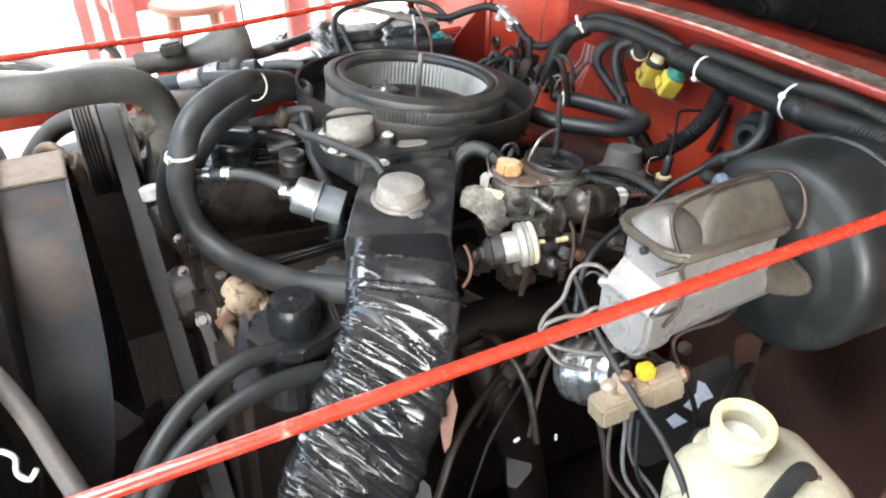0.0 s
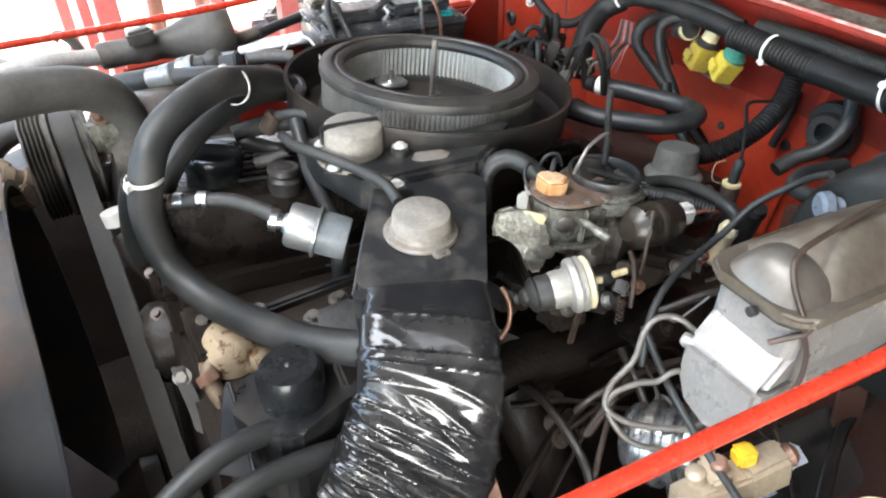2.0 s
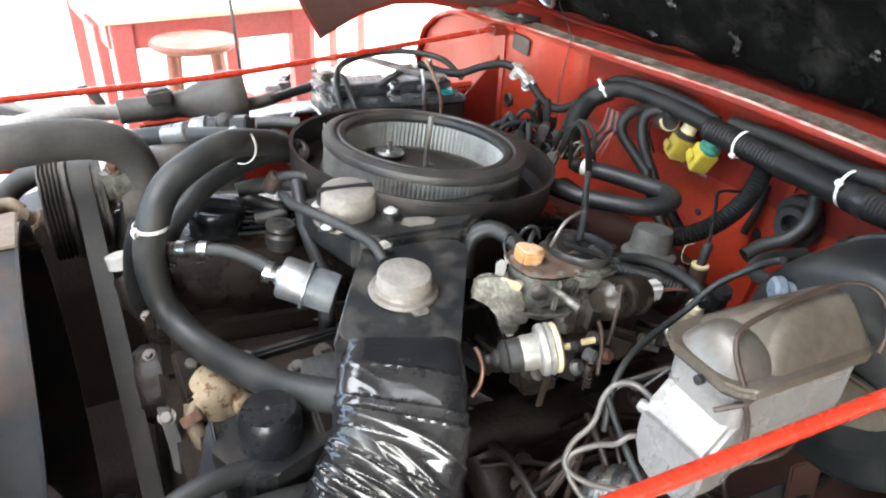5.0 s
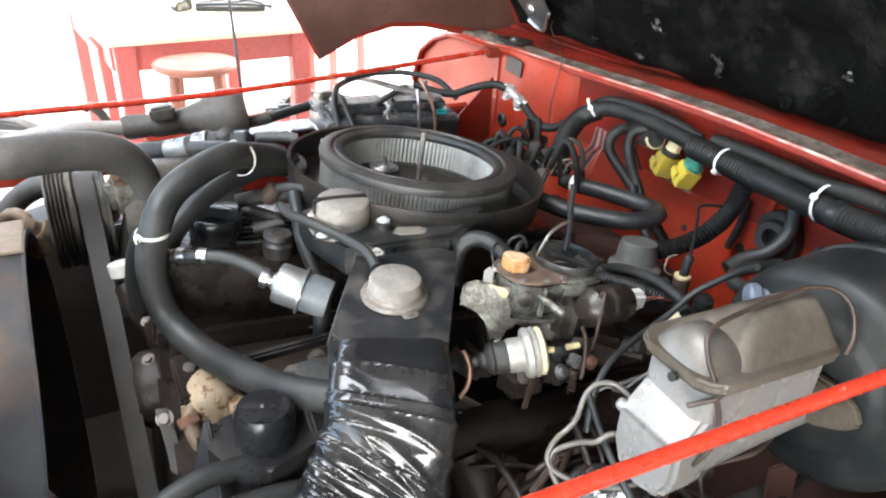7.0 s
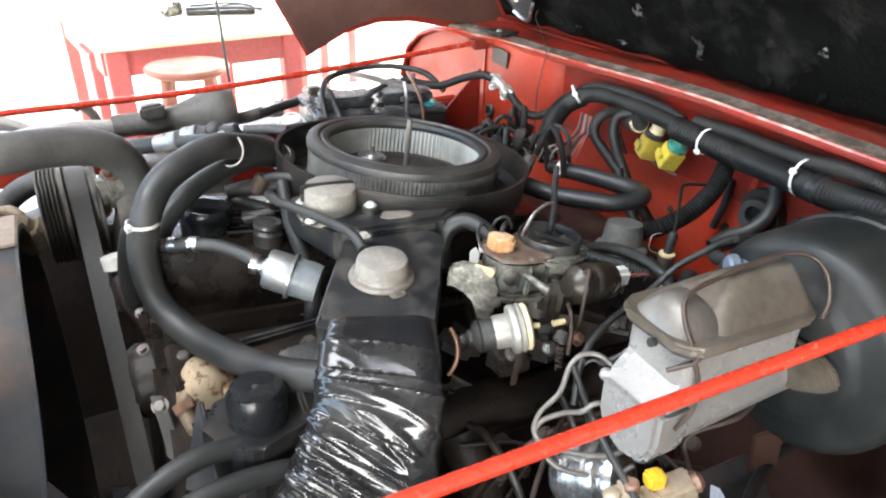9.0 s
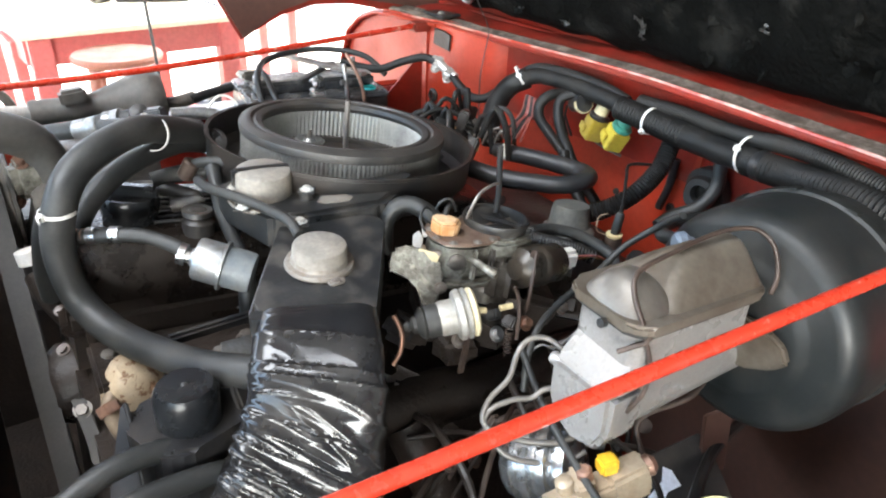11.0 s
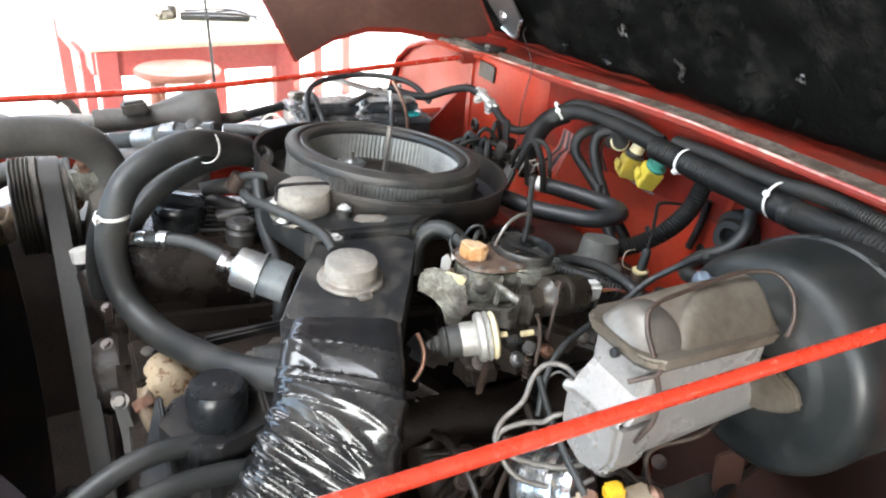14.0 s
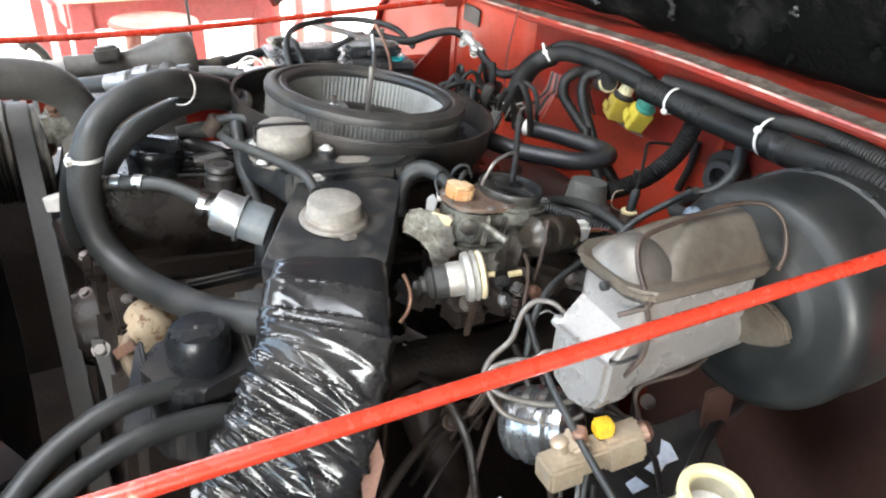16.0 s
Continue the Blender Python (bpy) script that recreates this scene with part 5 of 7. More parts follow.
part("side_lever", roughen(slab([(-0.004, -0.016), (0.004, -0.016), (0.006, 0.010), (0.0, 0.016), (-0.006, 0.010)], 0.003, along((0.362, 0.548, 1.066), (-0.7, -0.6, 0.3)), 0.0008), 0.0006, 90), DULL_STEEL, carb)
part("bowl_rim", roughen(slab([(x * 0.98, y * 0.95) for x, y in PLATE], 0.005, KB @ pose(0, 0, -0.047), 0.0015), 0.0008, 90), ALU, carb)
part("linkage", tube([(0.432, 0.466, 1.036), (0.435, 0.462, 1.024), (0.430, 0.452, 1.008), (0.426, 0.448, 0.998), (0.423, 0.445, 0.985)], 0.0022, 8, 0.004), RUST_WIRE, carb)
part("lever", slab([(-0.005, -0.010), (0.005, -0.011), (0.006, 0.004), (0.0, 0.010), (-0.005, 0.006)], 0.003, along((0.470, 0.484, 1.052), (-0.3, -0.9, 0.1)), 0.0008), RUST_WIRE, carb)
part("lever_rod", tube([(0.472, 0.482, 1.060), (0.463, 0.474, 1.038), (0.456, 0.468, 1.019), (0.452, 0.466, 1.0)], 0.002, 8, 0.006), RUST_WIRE, carb)
BROWN_DRUM = surface("rust_brown_drum", (0.030, 0.026, 0.021), 0.36, metal=0.3, dust=(0.060, 0.045, 0.033), amount=0.8, scale=40, bump=0.3)
sol = part("solenoid", roughen(lathe([(0, -0.034), (0.012, -0.034), (0.014, -0.030), (0.020, -0.026), (0.0225, -0.024), (0.0225, -0.004), (0.0240, -0.002), (0.0240, 0.004), (0.0225, 0.006), (0.0220, 0.030), (0.020, 0.033), (0, 0.033)], along((0.486, 0.496, 1.032), (0.95, 0.06, -0.16)), 30), 0.0008, 60), BROWN_DRUM, carb, "dark oil-browned drum")
part("connector", roughen(block((0.020, 0.024, 0.026), along((0.530, 0.495, 1.029), (0.95, 0.0, -0.15)), 0.005, None, 2), 0.001, 80), WHITE, sol, "dirty white connector")
for k, mt in enumerate((WIRE_PINK, WIRE_YELLOW, WIRE_RED, CONDUIT)):
    part("lead", tube([(0.538, 0.490 + 0.003 * k, 1.031 - 0.003 * k), (0.552, 0.488 + 0.003 * k, 1.030 - 0.003 * k), (0.568, 0.486 + 0.003 * k, 1.026 - 0.002 * k), (0.59, 0.490, 1.015)], 0.0017, 8, 0.004), mt, sol)
part("spring", tube([(0.418 + 0.004 * math.cos(k * 1.2), 0.452 + 0.004 * math.sin(k * 1.2), 0.995 - 0.0011 * k) for k in range(30)], 0.0009, 6, 0.003), RUST_WIRE, carb)
part("nipple", tube([(0.414, 0.465, 1.016), (0.428, 0.463, 1.016)], 0.0034, 10, 0.004), BEIGE, carb)
for k, (cx, cy, cz, s, mt) in enumerate(((0.385, 0.50, 0.955, 0.05, OILY), (0.44, 0.50, 0.965, 0.06, OILY), (0.50, 0.51, 0.97, 0.06, OILY), (0.35, 0.55, 0.96, 0.05, OILY), (0.55, 0.50, 0.955, 0.05, OILY))):
    part("casting", roughen(block((s, s * 0.8, s * 0.7), pose(cx, cy, cz, 10 * k, 6, 30 * k), 0.010, None, 3), 0.006, 40), mt, carb)
for k in range(5):
    part("fitting", bolt_head((0.37 + 0.045 * k, 0.475 - 0.006 * (k % 2), 0.985 - 0.005 * (k % 3)), (0.1 * k, -0.8, 0.6), 0.006, 0.008), (DULL_STEEL, STEEL, COPPER)[k % 3], carb)

egr = thing("egr_valve", (0.66, 0.632, 0.95), "dusty grey domed valve beside the carburettor", "valve")
EM = pose(0.652, 0.620, 0.976, -4, 6.6, 0)
part("dome", lathe([(0.031, 0.008), (0.0285, 0.014), (0.0265, 0.036), (0.0245, 0.042), (0.0, 0.043)], EM, 40), VALVE_GREY, egr)
part("skirt", lathe([(0.0, 0.0), (0.030, 0.0), (0.0365, 0.003), (0.0370, 0.006), (0.034, 0.010), (0.030, 0.013)], EM, 40), VALVE_GREY, egr)
part("base", roughen(block((0.075, 0.085, 0.05), EM @ pose(0, -0.008, -0.027), 0.008), 0.003, 50), BLACK_METAL, egr)
part("bolt", bolt_head((0.668, 0.575, 0.976), (0, -0.3, 1), 0.005, 0.005), STEEL, egr)

solo("fuel_hose", tube([(0.356, 0.610, 1.030), (0.358, 0.612, 1.064), (0.368, 0.611, 1.081), (0.383, 0.603, 1.087), (0.395, 0.586, 1.082), (0.404, 0.570, 1.070)], 0.0098, 14), RUBBER, "short thick rubber hose beside the carburettor", "hose")
solo("corrugated_sleeve", tube([(0.492, 0.524, 1.054), (0.517, 0.516, 1.044), (0.546, 0.507, 1.033), (0.570, 0.492, 1.022)], 0.0085, 14, ribs=0.0042, rib=0.001), CONDUIT, "short black corrugated wiring sleeve", "conduit")
solo("vacuum_hose", tube([(0.506, 0.540, 1.051), (0.539, 0.533, 1.048), (0.567, 0.513, 1.041), (0.586, 0.481, 1.027), (0.578, 0.458, 1.020)], 0.0070, 12), RUBBER, "black vacuum hose behind the carburettor", "hose")
sensor = thing("sensor", (0.632, 0.520, 0.99), "small sensor plug with a yellow ring and thin lead", "sensor")
part("plug_body", lathe([(0.0, -0.02), (0.010, -0.02), (0.011, 0.0), (0.009, 0.004), (0, 0.004)], pose(0.634, 0.520, 1.018), 18), RUST_WIRE, sensor)
part("ring", lathe([(0.007, 0.0), (0.0105, 0.001), (0.0105, 0.004), (0.007, 0.005)], pose(0.634, 0.520, 1.020), 18), BEIGE, sensor)
part("sleeve", lathe([(0.0058, 0.004), (0.0058, 0.030), (0.0035, 0.034), (0, 0.034)], pose(0.634, 0.520, 1.020, 4, 4, 0), 14), RUBBER, sensor)
part("lead", tube([(0.636, 0.518, 1.05), (0.655, 0.533, 1.066), (0.678, 0.554, 1.078), (0.702, 0.573, 1.085), (0.735, 0.566, 1.082)], 0.0021, 8, 0.004), CONDUIT, sensor)
part("lead", tube([(0.626, 0.523, 1.022), (0.612, 0.530, 1.03), (0.618, 0.535, 1.045), (0.630, 0.532, 1.048)], 0.0007, 8, 0.004), BRASS, sensor)
for k, (q, r, mt) in enumerate((((0.585, 0.475, 1.0), 0.010, IVORY), ((0.640, 0.485, 1.000), 0.011, BLACK_METAL), ((0.612, 0.498, 0.985), 0.012, BLACK_METAL))):
    solo("fitting" if not k else "fitting.%03d" % k, lathe([(0, -0.05), (r, -0.05), (r, 0.0), (r * 1.1, 0.002), (r * 0.9, 0.010), (0, 0.012)], along(q, (-0.1, -0.3, 1)), 18), mt, "small grimy pipe fitting on the manifold", "fitting", "fittings")

# ---- engine ----
SLEEVE = surface("blue_grey_sleeve", (0.10, 0.115, 0.125), 0.5, dust=(0.17, 0.17, 0.165), amount=0.8, scale=30, bump=0.2)
BLACK_GLOSS = surface("glossy_black_plastic", (0.008, 0.009, 0.0105), 0.24, dust=(0.015, 0.0155, 0.016), amount=0.6, scale=22, bump=0.06, spec=0.25)
COVER = surface("oil_browned_black_paint", (0.008, 0.006, 0.005), 0.28, dust=(0.017, 0.012, 0.009), amount=0.9, scale=22, fine=240, bump=0.2, spec=0.25)
engine = thing("engine", (0.35, 0.72, 0.45), "grimy dark iron engine with a black valve cover", "engine")
part("block", roughen(block((0.74, 0.40, 0.42), pose(0.38, 0.74, 0.67, 0, 4, 0), 0.02, None, 3), 0.006, 14), OILY, engine)
part("head", roughen(block((0.66, 0.20, 0.09), pose(0.36, 0.835, 0.900, 0, 5, 0), 0.012), 0.004, 20), OILY, engine)
VC = pose(0.33, 0.825, 0.963, 0, 6.6, -3)
cover = part("valve_cover", skin(bmesh.new(), [[VC @ Vector((x, y, z)) for x, y in rounded(w, d, r)] for z, w, d, r in
             ((-0.055, 0.60, 0.195, 0.02), (-0.048, 0.60, 0.195, 0.02), (-0.047, 0.585, 0.178, 0.016), (0.042, 0.578, 0.168, 0.016), (0.052, 0.570, 0.160, 0.018), (0.056, 0.55, 0.14, 0.02))]), COVER, engine, "black stamped valve cover")
for k in range(7):
    part("cover_rib", block((0.085, 0.0035, 0.004), VC @ pose(-0.150, -0.050 + 0.014 * k, 0.0575), 0.001), BLACK_METAL, cover)
for k in range(4):
    part("cover_bolt", bolt_head(VC @ Vector((-0.25 + 0.15 * k, -0.090, -0.047)), (0, 0, 1), 0.006, 0.006), STEEL, engine)
oil = part("oil_cap", lathe([(0.0, -0.016), (0.030, -0.016), (0.031, -0.004), (0.033, 0.004), (0.0335, 0.014), (0.031, 0.019), (0.0, 0.019)], pose(0.124, 0.806, 1.056, 0, 6.6, 0), 40), BLACK_GLOSS, engine, "black oil filler cap with a long grip")
part("grip", block((0.068, 0.014, 0.018), pose(0.124, 0.806, 1.078, 0, 5, -29), 0.003), BLACK_GLOSS, oil)
part("flat_hose", tube([(0.158, 0.838, 1.072), (0.190, 0.836, 1.076), (0.225, 0.828, 1.076), (0.26, 0.82, 1.07)], 0.0105, 12), RUBBER, engine, "dark hose behind the filler cap")
part("pcv_grommet", lathe([(0.018, -0.01), (0.019, 0.006), (0.015, 0.010), (0.016, 0.016), (0.010, 0.020), (0, 0.021)], pose(0.188, 0.758, 1.040, 0, 6, 0), 24), BLACK, engine)
part("clamp_ring", lathe([(0.0155, 0.0), (0.017, 0.0), (0.017, 0.006), (0.0155, 0.006)], pose(0.188, 0.758, 1.054, 0, 6, 0), 24), STEEL, engine)
part("ledge", roughen(block((0.24, 0.09, 0.016), pose(0.16, 0.690, 0.918, 0, 6, 0), 0.004), 0.002, 30), OILY, engine)
for q in ((0.118, 0.690, 0.930), (0.205, 0.675, 0.923), (0.168, 0.655, 0.925), (0.06, 0.70, 0.932)):
    part("bolt", bolt_head(q, (0, -0.1, 1), 0.008, 0.009), DULL_STEEL, engine)
part("spark_plug_boot", tube([(0.205, 0.655, 0.96), (0.208, 0.660, 0.99), (0.212, 0.668, 1.012)], 0.010, 12), RUBBER, engine)
for k, (q, s) in enumerate((((0.15, 0.62, 0.85), 0.10), ((0.26, 0.58, 0.86), 0.10), ((0.36, 0.56, 0.85), 0.10))):
    part("casting", roughen(block((s, s, s * 0.8), pose(*q, 14 * k, 9 * k, 33 * k), 0.012, None, 3), 0.008, 30), OILY, engine)
part("bell_housing", roughen(block((0.20, 0.42, 0.40), pose(0.695, 0.79, 0.745, 0, 6, 0), 0.05, None, 4), 0.010, 16), OILY, engine)
for k in range(6):
    part("housing_bolt", bolt_head((0.61 + 0.03 * (k % 2), 0.62 + 0.06 * k, 0.958), (0.1, -0.2, 1), 0.007, 0.008), RUST_WIRE, engine)
part("water_pump", roughen(lathe([(0.0, -0.03), (0.045, -0.03), (0.050, -0.02), (0.050, 0.01), (0.085, 0.015), (0.090, 0.03), (0.085, 0.07), (0.0, 0.07)], Matrix(((0, 0, 1, 0.03), (0, 1, 0, 0.80), (-1, 0, 0, 0.845), (0, 0, 0, 1))), 34), 0.004, 26), OILY, engine)
for k in range(7):
    a = radians(40 + 40 * k)
    part("pump_bolt", bolt_head((0.043, 0.80 + 0.077 * math.cos(a), 0.845 + 0.077 * math.sin(a)), (-1, 0, 0.1), 0.006, 0.008), (DULL_STEEL, RUST_WIRE)[k % 2], engine)
part("pump_neck", tube([(0.055, 0.80, 0.90), (0.035, 0.82, 0.93), (0.022, 0.84, 0.95), (0.016, 0.86, 0.97)], 0.017, 14), OILY, engine)
for q in ((0.028, 0.800, 0.948), (0.040, 0.772, 0.955), (0.02, 0.752, 0.925)):
    part("hex_bolt", bolt_head(q, (-0.3, -0.5, 0.9), 0.005, 0.006), RUST_WIRE, engine)
part("exhaust_shield", roughen(slab([(0.04, 0.005), (0.10, 0.01), (0.115, 0.03), (0.09, 0.045), (0.05, 0.04)], 0.002, pose(0.115, 0.572, 0.965, 22, 14, 8), 0.0006), 0.004, 60), ZINC, engine, "pale bent heat shield")
part("shield_edge", block((0.125, 0.010, 0.014), pose(0.172, 0.625, 0.985, 10, 3, 6), 0.003), BLACK, engine)
part("manifold", roughen(tube([(0.14, 0.58, 0.88), (0.22, 0.55, 0.88), (0.33, 0.53, 0.87), (0.45, 0.52, 0.86), (0.60, 0.52, 0.85)], 0.032, 18, 0.02), 0.006, 30), OILY, engine)
part("downpipe", tube([(0.33, 0.51, 0.86), (0.34, 0.46, 0.80), (0.36, 0.42, 0.70), (0.38, 0.40, 0.5)], 0.028, 16, 0.03), OILY, engine)
pcv = thing("vent_canister", (0.18, 0.635, 1.02), "bright zinc crankcase vent canister joining hose and duct", "canister")
PV = along((0.157, 0.654, 1.055), (0.056, -0.036, -0.020)) @ Matrix.Scale(0.92, 4)
part("can", lathe([(0.0, -0.004), (0.010, -0.004), (0.012, 0.0), (0.0225, 0.001), (0.0245, 0.004), (0.0245, 0.030), (0.0285, 0.031), (0.0285, 0.034), (0.0240, 0.035), (0.0, 0.036)], PV, 40), ZINC, pcv)
part("sleeve", lathe([(0.0, 0.034), (0.0238, 0.034), (0.0238, 0.058), (0.0225, 0.066), (0.0, 0.066)], PV, 40), SLEEVE, pcv, "grey rubber sleeve")
part("neck", lathe([(0.0085, -0.014), (0.0095, -0.006), (0.0085, -0.003)], PV, 20), STEEL, pcv)
part("hose_clamp", lathe([(0.0105, -0.018), (0.0125, -0.018), (0.0125, -0.010), (0.0105, -0.010)], PV, 24), STEEL, pcv)
part("screw", bolt_head(PV @ Vector((0.013, 0.0, -0.014)), (-0.6, -0.4, -0.2), 0.004, 0.010), STEEL, pcv)

# ---- belt drive ----
TAN_METAL = surface("tan_corroded_metal", (0.19, 0.145, 0.10), 0.6, metal=0.3, dust=(0.11, 0.075, 0.05), amount=0.9, scale=40, fine=220, bump=0.4)
drive = thing("belt_drive", (0.0, 0.8, 0.6), "grey ribbed belt running over a grooved pulley", "belt drive")
PU = Matrix(((0, 0, 1, 0.0), (0, 1, 0, 0.985), (-1, 0, 0, 1.020), (0, 0, 0, 1)))
prof = [(0.0, -0.060), (0.050, -0.060), (0.066, -0.058)]
for k in range(5):
    prof += [(0.0675, -0.056 + 0.005 * k), (0.0615, -0.0535 + 0.005 * k)]
prof += [(0.068, -0.030), (0.068, -0.026), (0.060, -0.024), (0.060, 0.008), (0.066, 0.010), (0.066, 0.014), (0.030, 0.016), (0.0, 0.016)]
PULLEY = surface("dusty_pulley_steel", (0.035, 0.032, 0.029), 0.6, dust=(0.13, 0.115, 0.098), amount=0.9, scale=24, fine=150, bump=0.5, depth=0.002)
part("pulley", roughen(lathe(prof, PU, 72), 0.0012, 60), PULLEY, drive, "dusty grooved pulley")
part("tan_fitting", roughen(lathe([(0.0, -0.030), (0.016, -0.030), (0.017, -0.016), (0.013, -0.014), (0.013, -0.004), (0.019, -0.002), (0.019, 0.014), (0.012, 0.018), (0.0, 0.018)], along((-0.074, 1.000, 1.002), (0.75, 0.1, -0.45)) @ Matrix.Scale(0.85, 4), 20), 0.001, 80), TAN_METAL, drive, "tan corroded pipe fitting")
part("tan_fitting", roughen(slab(disc(6, 0.017), 0.020, along((-0.088, 0.985, 0.985), (0.6, -0.3, 0.2)), 0.002), 0.001, 80), TAN_METAL, drive)
part("fitting_pipe", tube([(-0.088, 1.005, 1.018), (-0.098, 1.012, 1.026), (-0.112, 1.02, 1.020), (-0.125, 1.03, 0.99)], 0.009, 12), TAN_METAL, drive)


def belt_loop():
    """A flat belt round the upper pulley and the crank pulley."""
    pts = []
    c1, r1, c2, r2 = (0.985, 1.020), 0.064, (0.64, 0.58), 0.085
    ang = math.atan2(c2[1] - c1[1], c2[0] - c1[0])
    for k in range(19):
        a = ang + math.pi / 2 + math.pi * k / 18
        pts.append((c1[0] + r1 * math.cos(a), c1[1] + r1 * math.sin(a)))
    for k in range(19):
        a = ang - math.pi / 2 + math.pi * k / 18
        pts.append((c2[0] + r2 * math.cos(a), c2[1] + r2 * math.sin(a)))
    bm = bmesh.new()
    n = len(pts)
    cy, cz = 0.83, 0.82
    rings = []
    for x, off in ((-0.0215, 0.0), (0.0015, 0.0), (0.0015, -0.004), (-0.0215, -0.004)):
        rings.append([bm.verts.new((x, y + off * (y - cy) / 0.3, z + off * (z - cz) / 0.3)) for y, z in pts])
    for a, b in zip(rings, rings[1:] + rings[:1]):
        for i in range(n):
            bm.faces.new((a[i], a[(i + 1) % n], b[(i + 1) % n], b[i]))
    return bm


part("belt", belt_loop(), BELT, drive, "worn grey rubber belt")
part("crank_pulley", lathe([(0.0, -0.03), (0.08, -0.03), (0.082, -0.01), (0.078, 0.0), (0.082, 0.01), (0.0, 0.012)], Matrix(((0, 0, 1, -0.005), (0, 1, 0, 0.64), (-1, 0, 0, 0.58), (0, 0, 0, 1))), 40), OILY, drive)
part("compressor", roughen(lathe([(0.0, 0.03), (0.062, 0.03), (0.066, 0.05), (0.066, 0.17), (0.050, 0.19), (0.0, 0.19)], PU, 36), 0.002, 30), ALU_DARK, drive)
part("compressor_ear", roughen(block((0.045, 0.03, 0.05), pose(0.035, 0.945, 1.062, 0, 0, 15), 0.008), 0.003, 40), ALU, drive)
for q in ((0.03, 0.94, 1.085), (0.015, 0.95, 1.03), (0.06, 0.96, 1.04)):
    part("bolt", bolt_head(q, (-0.2, -0.6, 0.6), 0.007, 0.012), COPPER, drive)
part("fan_blade", roughen(slab([(-0.03, 0.0), (0.03, 0.01), (0.035, 0.20), (-0.02, 0.19)], 0.003, pose(-0.095, 0.70, 0.72, 15, 25, 40), 0.001), 0.002, 20), DARK_BROWN, drive)
part("fan_hub", lathe([(0, 0), (0.05, 0), (0.055, 0.02), (0.04, 0.05), (0, 0.05)], Matrix(((0, 0, -1, -0.03), (0, 1, 0, 0.70), (1, 0, 0, 0.70), (0, 0, 0, 1))), 28), OILY, drive)

# ---- fan shroud and radiator top ----
TAN = surface("tan_dust", (0.24, 0.185, 0.14), 0.75, dust=(0.15, 0.12, 0.09), amount=0.8, scale=18, bump=0.2)
# brown blotches paint in a reflection on the grey plastic
SHROUD = surface("brown_reflection_shroud", (0.032, 0.035, 0.039), 0.40, dust=(0.085, 0.055, 0.038), amount=0.9, scale=6, fine=90, bump=0.2, low=0.48, high=0.64)
shroud = thing("fan_shroud", (-0.14, 0.72, 0.45), "dark grey plastic fan shroud beside the radiator", "fan shroud")


def shroud_ring():
    """A ring that tapers from the square radiator to the round fan."""
    rings = []
    for x, r, sq in ((-0.185, 0.265, 0.55), (-0.15, 0.258, 0.35), (-0.145, 0.235, 0.1), (-0.075, 0.233, 0.0), (-0.071, 0.236, 0.0), (-0.071, 0.229, 0.0), (-0.145, 0.233, 0.1), (-0.185, 0.25, 0.5)):
        ring = []
        for k in range(72):
            a = 2 * math.pi * k / 72
            c, s = math.cos(a), math.sin(a)
            q = 1 / max(abs(c), abs(s))
            rr = r * (1 + sq * (min(q, 1.25) - 1) * 1.6)
            ring.append(Vector((x - 0.008 - (0.03 * (1 - s) ** 2 if c < 0 else 0.0), 0.805 + rr * c, 0.838 + rr * s)))
        rings.append(ring)
    return skin(bmesh.new(), rings + [rings[0]], cap=False)


part("ring", shroud_ring(), SHROUD, shroud)
part("flange", slab([(-0.33, -0.30), (0.33, -0.30), (0.33, 0.26), (-0.33, 0.26)], 0.008, Matrix(((0, 0, 1, -0.20), (1, 0, 0, 0.75), (0, 1, 0, 0.835), (0, 0, 0, 1))), 0.003), SHROUD, shroud)
part("top_lip", block((0.070, 0.085, 0.004), pose(-0.115, 0.835, 1.0735, 0, 0, 0), 0.0015), TAN, shroud, "tan dusty top lip")
radiator = thing("radiator", (-0.26, 0.7, 0.45), "dusty radiator behind the shroud", "radiator")
part("core", block((0.05, 0.66, 0.50), pose(-0.245, 0.76, 0.80), 0.004), BLACK_METAL, radiator)
part("header_tank", block((0.07, 0.68, 0.07), pose(-0.26, 0.76, 1.075), 0.014, None, 3), BLACK_METAL, radiator)
part("neck", tube([(-0.235, 0.88, 1.105), (-0.20, 0.89, 1.135), (-0.16, 0.893, 1.148)], 0.021, 16), BLACK_METAL, radiator)

# ---- power steering pump ----
pump = thing("steering_pump", (0.10, 0.52, 0.90), "black power steering pump with a ribbed filler cap", "pump")
part("reservoir", roughen(slab(rounded(0.12, 0.09, 0.03), 0.085, pose(0.108, 0.528, 0.882, 0, 3, 20), 0.008), 0.002, 30), BLACK, pump)
part("neck", lathe([(0.026, -0.01), (0.024, 0.012), (0.023, 0.022)], pose(0.103, 0.519, 0.960), 32), BLACK, pump)
pc = part("cap", lathe([(0.0285, -0.030), (0.0290, -0.026), (0.0292, 0.0), (0.0292, 0.0185), (0.0248, 0.0265), (0.0, 0.0265)], pose(0.103, 0.519, 0.979), 48), BLACK_GLOSS, pump)
part("dimple", lathe([(0.0, 0.0012), (0.002, 0.001), (0.0032, 0.0)], pose(0.103, 0.519, 1.0062), 12), BLACK, pc)
part("ear", slab([(-0.012, -0.03), (0.014, -0.03), (0.012, 0.025), (0.0, 0.035), (-0.010, 0.02)], 0.010, pose(0.152, 0.520, 0.965, 70, 0, 30), 0.003), BLACK, pump)
